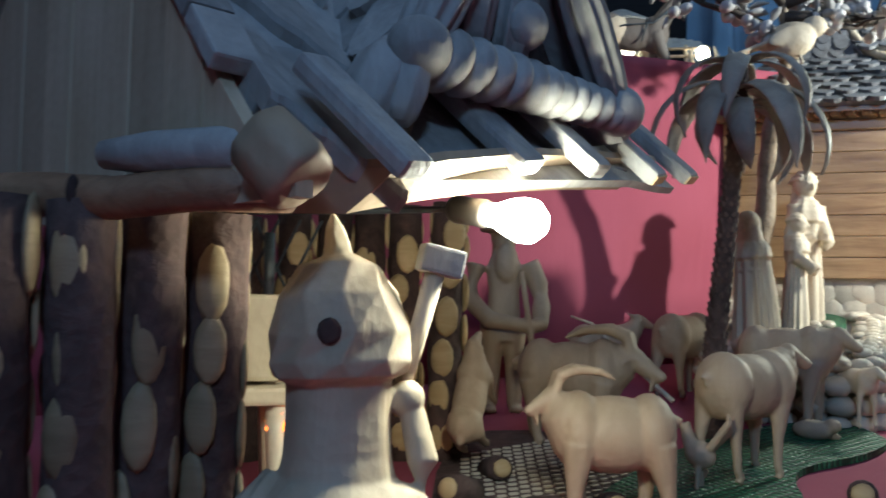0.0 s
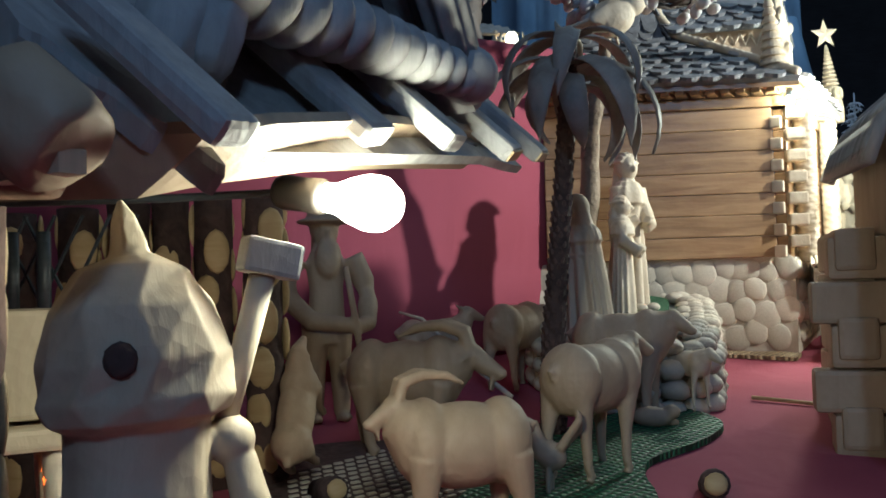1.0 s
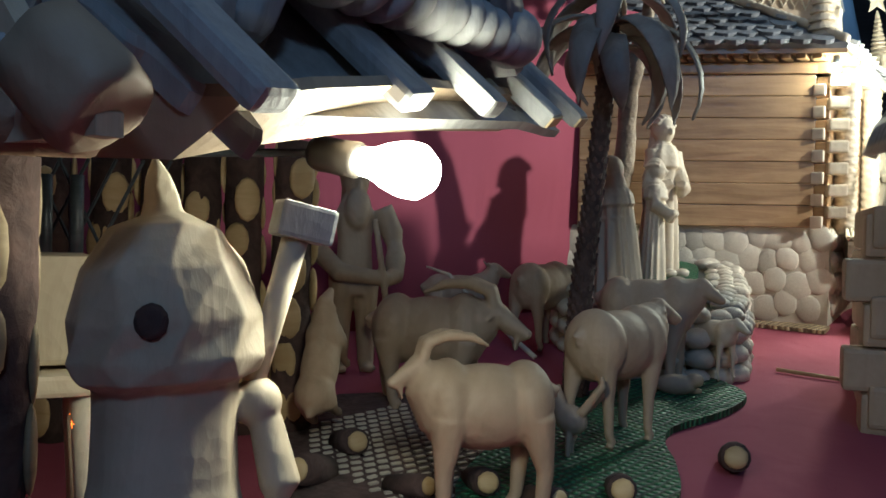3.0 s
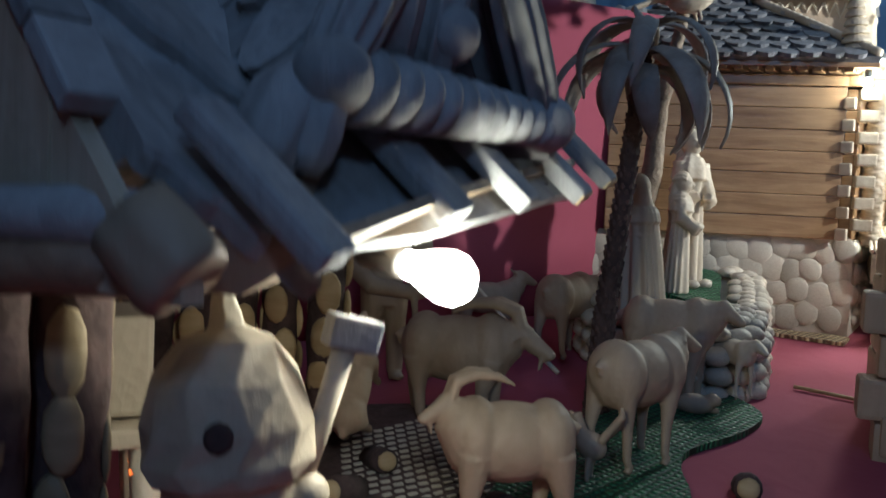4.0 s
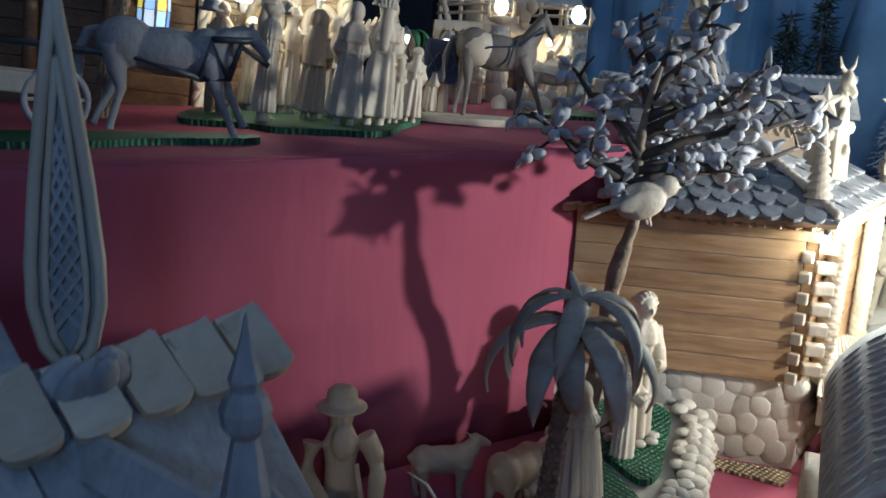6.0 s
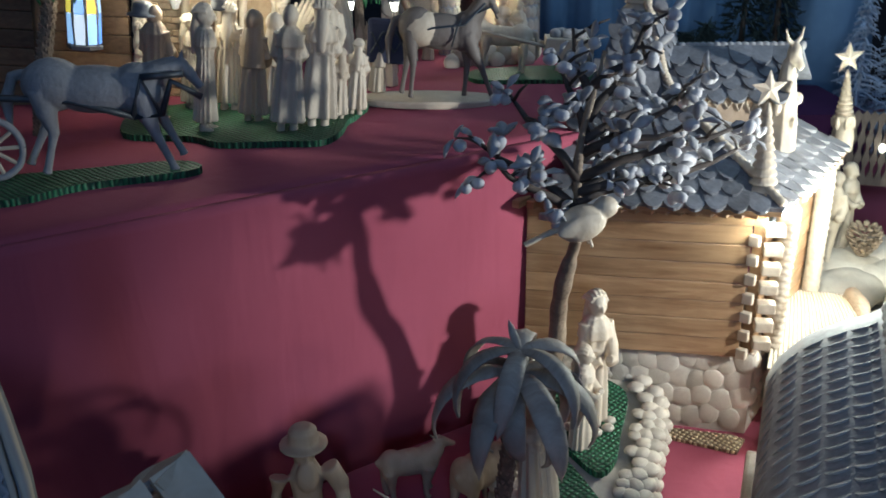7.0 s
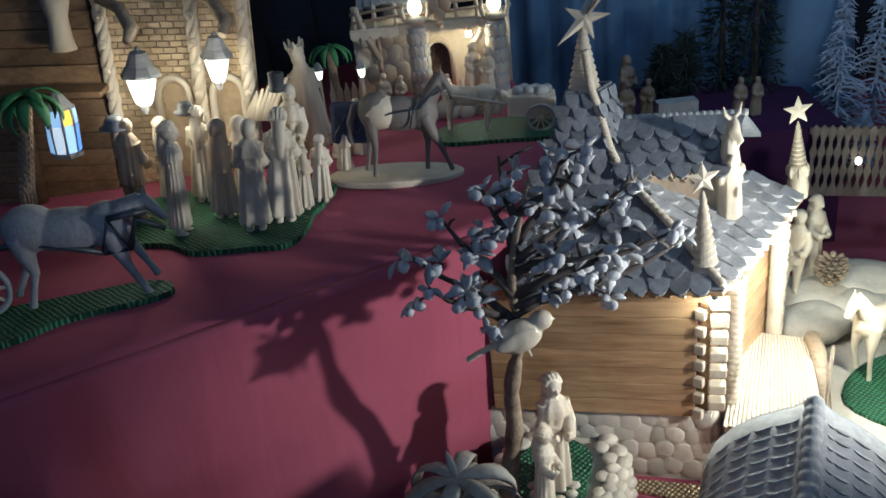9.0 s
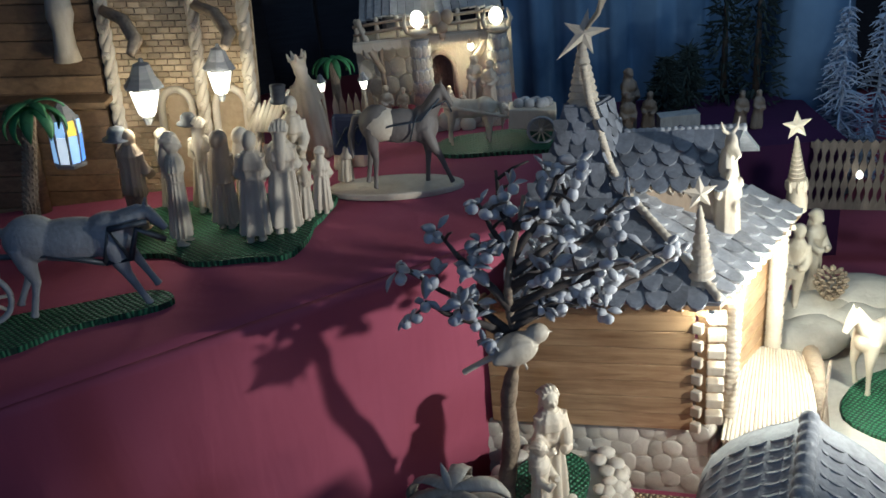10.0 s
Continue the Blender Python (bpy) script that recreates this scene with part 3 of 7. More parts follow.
# local x runs down the near slope, y outwards, z out of the slope
bm = bmesh.new()
box(bm, near_m @ pose(0.135, 0, -0.009), (0.27, 0.26, 0.01))
near = part("gable_slope", bm, TRUNKWOOD, hut)
bm = bmesh.new()
far_m = Matrix.Translation((0.062, 0.115, 0.508)) @ Matrix(((0.58, 0, 0.815), (0, 1, 0), (-0.815, 0, 0.58))).to_4x4()
box(bm, far_m @ pose(0.12, 0, -0.008), (0.24, 0.26, 0.01))
part("gable_slope", bm, GREY, hut)
tile = scale_tile(0.0462, 0.074, 0.0060, 0.62)
tile.materials.append(GREY)
for row in range(6):
    for k in range(7):
        n = 0.232 - 0.047 * k + (0.0235 if row % 2 else 0)
        s_down = -0.012 + 0.049 * row + 0.24 * (n - 0.06)
        if n < -0.012 or n > 0.325 - s_down - 0.03 or s_down < -0.03:
            continue
        ob = new("shingle", tile)
        ob.parent = hut
        ob.matrix_basis = near_m @ pose(s_down, 0.115 - n, -0.002 + 0.0010 * (k % 3), 0, 0, 90 - 13 + 3 * math.sin(7 * k + row)) @ pose(0, 0, 0, -3.2)


def ribbed(bm, line, r, ribs, deep=0.18):
    """A thick carved roll with rounded ribs across it."""
    pts, rad = [], []
    line = [Vector(p) for p in line]
    steps = ribs * 6
    for k in range(steps + 1):
        u = k / steps * (len(line) - 1)
        i = min(int(u), len(line) - 2)
        pts.append(line[i].lerp(line[i + 1], u - i))
        rad.append(r * (1 - deep + deep * abs(math.sin(math.pi * k / 6))))
    tube(bm, pts, rad, 14)


def fluted(bm, line, r, n=9, deep=0.14):
    """A thick carved roll with flutes along it."""
    line = [Vector(p) for p in line]
    along = (line[-1] - line[0]).normalized()
    side = along.cross(Vector((0.2, 1, 0.1))).normalized()
    over = side.cross(along)
    rings = []
    for i, p in enumerate(line):
        rr = r[i]
        rings.append([bm.verts.new(p + (side * math.cos(a) + over * math.sin(a)) * rr * (1 - deep * abs(math.sin(n * a / 2))))
                      for a in (2 * math.pi * k / 72 for k in range(72))])
    for a, b in zip(rings, rings[1:]):
        for k in range(72):
            bm.faces.new((a[k], a[(k + 1) % 72], b[(k + 1) % 72], b[k]))
    bm.faces.new(rings[0][::-1])
    bm.faces.new(rings[-1])


APEX, LEFT, RIGHT = (0.066, -0.014, 0.505), (-0.026, -0.016, 0.331), (0.186, -0.008, 0.328)
for foot, knee in ((LEFT, (0.036, -0.018, 0.440)), (RIGHT, (0.110, -0.016, 0.434))):
    a, m, b = Vector(APEX), Vector(knee), Vector(foot)
    bm = bmesh.new()
    fluted(bm, [a + Vector((0, 0.004, 0.010)), a.lerp(m, 0.2), a.lerp(m, 0.55), a.lerp(m, 0.85), m], [0.010, 0.0175, 0.0185, 0.0165, 0.012], 9, 0.2)
    part("barge_roll", bm, GREY, hut, smooth=True)
    bm = bmesh.new()
    fluted(bm, [m, m.lerp(b, 0.15), m.lerp(b, 0.45), m.lerp(b, 0.75), m.lerp(b, 0.92), b], [0.010, 0.0165, 0.0195, 0.0185, 0.0165, 0.010], 10, 0.2)
    part("barge_roll", bm, GREY, hut, smooth=True)
    for at, r in ((m, 0.0165), (b, 0.0195)):
        bm = bmesh.new()
        egg(bm, at + Vector((0, -0.005, 0)), (r * 1.05, r, r))
        part("carved_knob", bm, GREY, hut, smooth=True)
# the last great scale flares out under the knob
for da, dn, dz, w, l in ((-0.022, 0.012, -0.006, 0.022, 0.052), (-0.012, -0.004, -0.012, 0.013, 0.046)):
    bm = bmesh.new()
    fluted(bm, [Vector(LEFT) + Vector((da * u * 1.2, dn, dz - l * u + 0.012)) for u in (0, 0.3, 0.6, 0.85, 1.0)], [w * 0.5, w * 0.95, w, w * 0.85, w * 0.55], 7, 0.08)
    part("corner_scale", bm, GREY, hut, smooth=True)
# ribbed sill: plump slanting ribs, smaller towards the far end
for k in range(11):
    bm = bmesh.new()
    u = k / 10
    c = Vector(LEFT).lerp(Vector(RIGHT), 0.10 + 0.84 * u ** 0.92) + Vector((0, -0.004, -0.002))
    r = 0.0225 - 0.006 * u
    egg(bm, c, (r * 0.56, r * 0.95, r), (0, 24, 14), 3)
    part("sill_rib", bm, GREY, hut, smooth=True)
# dark triangle stands for the unlit opening behind the barge rolls
bm = bmesh.new()
prism(bm, [(-0.01, 0.32), (0.175, 0.32), (0.066, 0.49)], 0, 0.01, Matrix(((1, 0, 0, 0), (0, 0, 1, 0.022), (0, 1, 0, 0), (0, 0, 0, 1))))
part("gable_panel", bm, BARK, hut)
for a0, z0, lean in ((0.064, 0.345, 0.016), (0.026, 0.345, 0.012)):
    bm = bmesh.new()
    fluted(bm, [(a0, -0.006, z0), (a0 + lean * 0.3, -0.010, z0 + 0.035), (a0 + lean * 0.7, -0.010, z0 + 0.065), (a0 + lean, -0.006, z0 + 0.095)], [0.016, 0.0175, 0.0165, 0.009], 7, 0.2)
    if lean > 0.014:
        egg(bm, (a0 + 0.007, -0.018, z0 + 0.022), (0.0165, 0.0155, 0.017))
    part("gable_bracket", bm, GREY, hut, smooth=True)
# thick slanting boards under the sill, with their sawn ends showing
HUT_BACK = HUT.inverted()
FALL = Vector((0.043, -0.016, -0.043)).normalized()
for k, (x, y, z, wide, long) in enumerate(((0.055, 0.340, 0.244, 0.034, 0.090), (0.115, 0.452, 0.262, 0.036, 0.10), (0.164, 0.517, 0.269, 0.036, 0.10),
                                          (0.218, 0.608, 0.276, 0.028, 0.11), (0.262, 0.705, 0.289, 0.032, 0.11))):
    tip = Vector((x, y, z))
    across = Vector((0.54, 0.83, 0.09))
    across = (across - FALL * across.dot(FALL)).normalized()
    out = across.cross(FALL).normalized()
    out = out if out.z > 0 else -out
    mid = tip - FALL * long / 2 + out * 0.006
    m = Matrix((FALL, across, FALL.cross(across))).transposed().to_4x4()
    m.translation = mid
    board = part("eave_board", block(HUT_BACK @ m @ pose(0, 0, 0, (-3, 2, -4, 3, -2)[k]), (long, wide * 0.76, 0.0135), 0.004), GREY, hut)
    if k > 2:
        part("sawn_end", block(HUT_BACK @ m @ pose(long / 2, 0, 0, (-3, 2, -4, 3, -2)[k]), (0.0016, wide * 0.74, 0.0085), 0.0004), CUT, board)
tips = [Vector(p) for p in ((0.046, 0.372, 0.246), (0.107, 0.438, 0.254), (0.156, 0.515, 0.265), (0.209, 0.606, 0.277), (0.243, 0.677, 0.281), (0.262, 0.725, 0.286))]
for p, q in zip(tips, tips[1:]):
    bm = bmesh.new()
    v = [bm.verts.new(HUT_BACK @ (c - FALL * d - out * h)) for h in (0.003, 0.010) for c, d in ((p, 0.008), (q, 0.008), (q, 0.13), (p, 0.13))]
    for f in ((0, 1, 2, 3), (7, 6, 5, 4), (0, 4, 5, 1), (1, 5, 6, 2), (2, 6, 7, 3), (3, 7, 4, 0)):
        bm.faces.new([v[i] for i in f])
    bmesh.ops.recalc_face_normals(bm, faces=bm.faces)
    part("eave_deck", bm, GREY, hut)
# pale soffit lit by the bulb
bm = bmesh.new()
foot = [Vector(p) for p in ((-0.060, 0.405, 0.232), (-0.02, 0.385, 0.2305), (0.016, 0.372, 0.2295), (0.040, 0.400, 0.238), (0.078, 0.468, 0.252), (0.135, 0.575, 0.268), (0.20, 0.70, 0.284))]
away = Vector((-0.83, 0.556, 0))
rings = [[bm.verts.new(HUT_BACK @ (p + away * d + Vector((0, 0, h)))) for d, h in ((0.0, 0.0), (-0.014, 0.008), (-0.037, 0.0225), (-0.034, 0.0275), (0.004, 0.008))] for p in foot]
for a, b in zip(rings, rings[1:]):
    for i in range(5):
        bm.faces.new((a[i], a[(i + 1) % 5], b[(i + 1) % 5], b[i]))
bm.faces.new(rings[0])
bm.faces.new(rings[-1][::-1])
bmesh.ops.recalc_face_normals(bm, faces=bm.faces)
part("soffit", bm, TAN, hut)
bm = bmesh.new()
log_end = Vector((0.006, 0.318, 0.239))
line = [HUT_BACK @ (log_end - FALL * d) for d in (0.0, 0.001, 0.004, 0.008, 0.024, 0.036)]
rings = tube(bm, line, [0.0145, 0.0175, 0.0192, 0.0198, 0.0192, 0.0185], 26)
for ring in rings[1:]:
    for k, v in enumerate(ring):
        c = sum((w.co for w in ring), Vector()) / 26
        v.co = c + (v.co - c) * (1 + 0.05 * math.sin(2 * math.pi * k / 26 * 3 + 0.5) + 0.03 * math.sin(2 * math.pi * k / 26 * 7))
part("purlin_end", bm, TAN, hut, smooth=True)
# log rail along the end wall, with a stepped block on it
bm = bmesh.new()
p, q = HUT_BACK @ Vector((-0.010, 0.352, 0.240)), HUT_BACK @ Vector((-0.42, 0.430, 0.236))
tube(bm, [p.lerp(q, k / 8) + Vector((0, 0, 0.0025 * math.sin(2.2 * k))) for k in range(9)], [0.0125 + 0.0012 * math.sin(3 * k) for k in range(9)], 14)
part("eave_rail", bm, RAILWOOD, hut, smooth=True)
bm = bmesh.new()
tube(bm, [p.lerp(q, u) + Vector((0, 0, 0.022)) for u in (0.0, 0.1, 0.2, 0.27)], [0.012, 0.013, 0.012, 0.008], 10)
part("rail_block", bm, GREY, hut, smooth=True)
bm = bmesh.new()
egg(bm, p.lerp(q, 0.30) + (HUT_BACK.to_3x3() @ Vector((0.0, -0.0115, 0.0))), (0.004, 0.003, 0.010), fine=2)
part("rail_knot", bm, BARK, hut, smooth=True)
# finials
bm = bmesh.new()
lathe(bm, [(0.030, 0.485), (0.026, 0.50), (0.013, 0.552), (0.012, 0.556), (0.021, 0.563), (0.023, 0.574), (0.019, 0.583), (0.0125, 0.587), (0.0155, 0.594), (0.011, 0.604), (0.005, 0.620), (0.001, 0.636)], 8, m=pose(0.060, 0.025, 0.022) @ Matrix.Diagonal((0.72, 0.72, 1, 1)))
part("spire", bm, GREY, hut)
bm = bmesh.new()
rim = [(0.0, 0.0), (0.019, 0.022), (0.027, 0.055), (0.027, 0.09), (0.021, 0.15), (0.012, 0.215), (0.0, 0.29)]
prism(bm, [(x, z) for x, z in rim] + [(-x, z) for x, z in rim[::-1] if x > 0], -0.007, 0.007, Matrix(((0.75, 0, 0.66, 0.08), (-0.66, 0, 0.75, 0.262), (0, 1, 0, 0.552), (0, 0, 0, 1))))
blade = part("blade_finial", bm, GREY, hut)
bm = bmesh.new()
for side in (1, -1):
    tube(bm, [Matrix(((0.75, 0, 0.66, 0.08), (-0.66, 0, 0.75, 0.262), (0, 1, 0, 0.552), (0, 0, 0, 1))) @ Vector((side * x * 0.93, z, -0.010)) for x, z in [(0.003, 0.003)] + rim[1:]], 0.0052, 8)
    tube(bm, [Matrix(((0.75, 0, 0.66, 0.08), (-0.66, 0, 0.75, 0.262), (0, 1, 0, 0.552), (0, 0, 0, 1))) @ Vector((side * x * 0.55, 0.012 + z * 0.8, -0.010)) for x, z in [(0.003, 0.003)] + rim[1:]], 0.0030, 8)
part("finial_rim", bm, PALE, blade, smooth=True)
bm = bmesh.new()
for k in range(9):
    for s in (1, -1):
        z0 = 0.03 + 0.017 * k
        w = 0.0135 - 0.0010 * k
        tube(bm, [Matrix(((0.75, 0, 0.66, 0.08), (-0.66, 0, 0.75, 0.262), (0, 1, 0, 0.552), (0, 0, 0, 1))) @ Vector((s * x, z0 + 0.035 * (x + w) / (2 * w), -0.009)) for x in (-w, w)], 0.0022, 6)
part("finial_lattice", bm, GREY, blade)
for k in range(5):
    bm = bmesh.new()
    a = math.pi * (0.15 + 0.175 * k * 1.0)
    egg(bm, (0.08 + 0.03 * math.cos(a), 0.262 - 0.03 * abs(math.sin(a)) - 0.005, 0.545), (0.017, 0.010, 0.034), (30 * math.sin(a), -34 * math.cos(a), 0), 2)
    part("carved_petal", bm, GREY, hut, smooth=True)


def bark_post(h, r, seed):
    """A stripped-bark post: dark bark with pale slanting cut faces where twigs were sawn off."""
    rnd = random.Random(seed)
    bm = bmesh.new()
    line = [(0.004 * math.sin(3 * z / h + seed), 0.003 * math.cos(4 * z / h + seed), z) for z in [h * k / 10 for k in range(11)]]
    tube(bm, line, [r * (1 + 0.06 * math.sin(9 * k + seed)) for k in range(11)], 12)
    cuts = []
    z = 0.03 + 0.03 * rnd.random()
    while z < h - 0.03:
        long = 0.0185 + 0.007 * rnd.random()
        cuts.append((z, rnd.uniform(-0.5, 0.5), long))
        z += 2 * long + rnd.uniform(0.001, 0.005)
    return bm, cuts


def make_post(where, h, r, seed, parent, knot=None):
    bm, cuts = bark_post(h, r, seed)
    post = part("post", bm, BARK, parent, smooth=True)
    post.matrix_basis = where
    for z, turn, long in cuts:
        for extra in (0, 2.1, -2.1):
            cb = bmesh.new()
            egg(cb, (0, 0, 0), (r * (0.55 if knot else 0.70), r * 0.17, long * (1.15 if knot else 1.0)), fine=2)
            face = part("cut_face", cb, knot or CUT, post, smooth=True)
            a = turn + extra
            face.matrix_basis = pose(0, 0, 0, 0, 0, math.degrees(a)) @ Matrix.Translation((0, -r * 0.97, min(h - long, z + (0.03 if extra else 0))))
    return post


fence = thing("branch_fence", "screen of bark-covered branches with pale sawn knots", "fence")
for k in range(6):
    p = Vector((0.030, 1.02, 0)) + Vector((-0.93, -0.10, 0)) * (0.053 * k)
    make_post(pose(p.x, p.y, lie(p.x, p.y) - 0.01) @ pose(0, 0, 0, 0, 1.5 * math.sin(5 * k), 0), 0.325 - 0.004 * k, 0.0215 - 0.001 * (k % 3), 3 + k, fence)
screen = thing("hut_wall", "dark wall of upright branches with sawn knots under the forge roof", "wall")
for k in range(10):
    p = HUT @ Vector((-0.085 - 0.043 * k, 0.10 + 0.004 * (k % 2), 0))
    make_post(pose(p.x, p.y, -0.09), 0.325, 0.019, 23 + k, screen, KNOT)

# the forge corner behind the smith
bench = thing("forge_bench", "rough wooden forge bench with an iron top beside the smith", "bench")
bq = pose(-0.135, 0.62, 0, 0, 0, 20)
part("bench_top", block(bq @ pose(0, 0, 0.105), (0.13, 0.10, 0.014), 0.003), PALE, bench)
part("bench_box", block(bq @ pose(0, 0.01, 0.15), (0.11, 0.08, 0.07), 0.004), PALE, bench)
for x in (-0.05, 0.05):
    for y in (-0.035, 0.035):
        bm = bmesh.new()
        tube(bm, [bq @ Vector((x, y, 0.10)), bq @ Vector((x * 1.15, y * 1.15, -0.06))], [0.012, 0.010], 8)
        part("bench_leg", bm, PALE, bench, smooth=True)
EMBER = glow("glowing_ember", (1.0, 0.16, 0.02), 5.0)
ember = thing("ember_heap", "orange glowing embers in the little forge", "ember")
for k in range(6):
    bm = bmesh.new()
    egg(bm, (-0.079 + 0.005 * (k % 3), 0.60 + 0.005 * (k // 3), 0.080 + 0.008 * (k % 2)), (0.006, 0.006, 0.012), (10 * k, 20 * k, 0), 2)
    part("coal", bm, EMBER, ember)
IRON = wood("dark_iron", (0.05, 0.06, 0.07), (0.02, 0.025, 0.03), rough=0.4)
grate = thing("window_grate", "dark iron bars over a diamond lattice in the hut", "window")
for k in range(5):
    bm = bmesh.new()
    tube(bm, [(-0.225 + 0.024 * k, 0.76, 0.17), (-0.225 + 0.024 * k, 0.76, 0.245)], 0.0055, 8)
    part("bar", bm, IRON, grate, smooth=True)
for k in range(8):
    for side in (1, -1):
        bm = bmesh.new()
        x = -0.26 + 0.022 * k
        tube(bm, [(x, 0.785, 0.165), (x + side * 0.045, 0.785, 0.26)], 0.0016, 6)
        part("lattice_bar", bm, IRON, grate)

# bulb in its holder under the eave
bulb = thing("light_bulb", "bare lit clear-glass light bulb in a brass holder under the eave", "bulb")
BQ = Matrix.Translation((0.1115, 0.453, 0.2345)) @ pose(0, 0, 0, 0, 0, -40) @ pose(0, 0, 0, 0, 100, 0)
bm = bmesh.new()
lathe(bm, [(0.0075, -0.026), (0.008, -0.019), (0.0115, -0.010), (0.0142, 0.001), (0.0138, 0.009), (0.009, 0.016), (0.003, 0.019)], 28, m=BQ)
glass = part("glass", bm, BULB, bulb, smooth=True)
glass.visible_shadow = False
BRASS = bpy.data.materials.new("brass")
BRASS.use_nodes = True
BRASS.node_tree.nodes["Principled BSDF"].inputs["Base Color"].default_value = (0.05, 0.042, 0.035, 1)
BRASS.node_tree.nodes["Principled BSDF"].inputs["Metallic"].default_value = 0.3
BRASS.node_tree.nodes["Principled BSDF"].inputs["Roughness"].default_value = 0.35
bm = bmesh.new()
lathe(bm, [(0.0085, -0.058), (0.0095, -0.054), (0.009, -0.042), (0.0095, -0.030), (0.008, -0.028)], 20, m=BQ)
part("holder", bm, BRASS, bulb, smooth=True)
bm = bmesh.new()
tube(bm, [BQ @ Vector((0, 0, -0.056)), (0.055, 0.512, 0.246), (0.0, 0.53, 0.246), (-0.12, 0.54, 0.245)], 0.0025, 8)
part("cable", bm, IRON, bulb, smooth=True)

# ==== the smith ====
bm = bmesh.new()
lathe(bm, [(0.040, -0.215), (0.042, -0.15), (0.039, -0.118), (0.047, -0.090), (0.045, -0.078), (0.034, -0.066), (0.0315, -0.054), (0.0305, -0.030), (0.031, 0.0)], 40, 7, 0.02, 0.88)
for side in (1, -1):
    egg(bm, (side * 0.036, 0, -0.086), (0.021, 0.020, 0.018))
tube(bm, [(0.030, 0.0, -0.090), (0.050, 0.004, -0.090), (0.049, 0.010, -0.058), (0.041, 0.014, -0.030)], [0.015, 0.0125, 0.0095, 0.0078], 14)
egg(bm, (0.037, 0.014, -0.022), (0.0115, 0.0105, 0.0115))
tube(bm, [(-0.030, 0, -0.080), (-0.049, -0.02, -0.098), (-0.045, -0.045, -0.110)], [0.021, 0.018, 0.013], 14)
# cap cut with a knife: flat facets round a thick brim
rnd = random.Random(5)
rings = []
for r, z, jig in ((0.031, -0.012, 0.0), (0.0395, -0.008, 0.0006), (0.0428, 0.000, 0.0010), (0.0412, 0.017, 0.0018), (0.0355, 0.038, 0.0030), (0.0235, 0.055, 0.0026), (0.008, 0.062, 0.0)):
    rings.append([bm.verts.new(((r + rnd.uniform(-jig, jig)) * math.cos(a) - 0.02 * max(0, z) * 0.3, (r + rnd.uniform(-jig, jig)) * math.sin(a), z + rnd.uniform(-jig, jig) + 0.05 * r * math.cos(a)))
                  for a in (2 * math.pi * (k + 0.3 * (len(rings) % 2)) / 10 for k in range(10))])
for p, q in zip(rings, rings[1:]):
    for k in range(10):
        bm.faces.new((p[k], p[(k + 1) % 10], q[(k + 1) % 10], q[k]))
bm.faces.new(rings[0][::-1])
bm.faces.new(rings[-1])
tube(bm, [(-0.002, 0, 0.058), (-0.003, 0.001, 0.068), (-0.005, 0, 0.078), (-0.0065, 0, 0.086)], [0.0105, 0.0085, 0.006, 0.0015], 5)
carved("smith_figure", bm, PALE, "carved pale wooden smith in a round cap seen from behind", "figurine", pose(0.0070, 0.414, 0.1475, 0, 0, -6), 0.0013, melt_rounds=3)
bm = bmesh.new()
egg(bm, (0.0085, 0.3735, 0.1660), (0.0070, 0.0030, 0.0076), fine=2)
tagged(part("cap_knot", bm, BARK, smooth=True), "dark wood knot in the smith's cap", "knot")
hammer = thing("hammer", "toy hammer with a wooden shaft raised by the smith", "hammer")
bm = bmesh.new()
tube(bm, [(0.0405, 0.4254, 0.1243), (0.0500, 0.4254, 0.1579), (0.0610, 0.4254, 0.1999)], [0.0050, 0.0056, 0.0062], 10)
part("handle", bm, PALE, hammer, smooth=True)
part("hammer_head", block(pose(0.0645, 0.4254, 0.2067, 0, 12, 20), (0.027, 0.017, 0.0165), 0.0022), GREY, hammer)

# ==== animals and their mats ====
def stand(x, y, turn, lift=0.0):
    return pose(x, y, lie(x, y) + lift, 0, 0, turn)


mat_piece("grass_mat", smooth_outline([(0.20, 0.87), (0.31, 1.04), (0.44, 1.16), (0.56, 1.20), (0.60, 1.125), (0.55, 1.058), (0.458, 0.997), (0.43, 0.945), (0.42, 0.886), (0.385, 0.80), (0.28, 0.74), (0.20, 0.78)]), lie, 0.008, "dark green knitted mat under the carved sheep")
carved("horned_goat_figure", beast(0.128, 0.160, 1.25, (0.085, 0.185), 0.205, 0.0, "swept", 0.06, 0.25, leg=0.08), TAN, "carved pale wooden goat with swept horns on the mat", "figurine", stand(0.207, 0.785, 184, 0.004), 0.0020)
carved("sheep_figure", beast(0.130, 0.172, 1.25, (0.12, 0.20), 0.24, -0.1, "", 0.09, -0.2, leg=0.062), TAN, "carved wooden sheep standing with its head turned", "figurine", stand(0.378, 0.958, 34, 0.006), 0.0022)
carved("big_ram_figure", beast(0.150, 0.150, 1.2, (0.15, 0.06), 0.25, 0.05, "swept", 0.1, -0.2, 0.0), TAN, "carved big-horned ram with a lowered head", "figurine", stand(0.190, 1.09, -12), 0.0022)
carved("goat_figure", beast(0.12, 0.125, 0.9, (0.12, 0.22), 0.2, -0.1, "goat", 0.1, 0.1), TAN, "carved wooden goat with short horns by the riser", "figurine", stand(0.265, 1.41, 8), 0.003)
carved("ewe_figure", beast(0.115, 0.155, 1.3, (0.14, 0.12), 0.22, 0.0, "", 0.1, -0.4), TAN, "carved wooden ewe standing near the palm", "figurine", stand(0.385, 1.36, 40), 0.003)
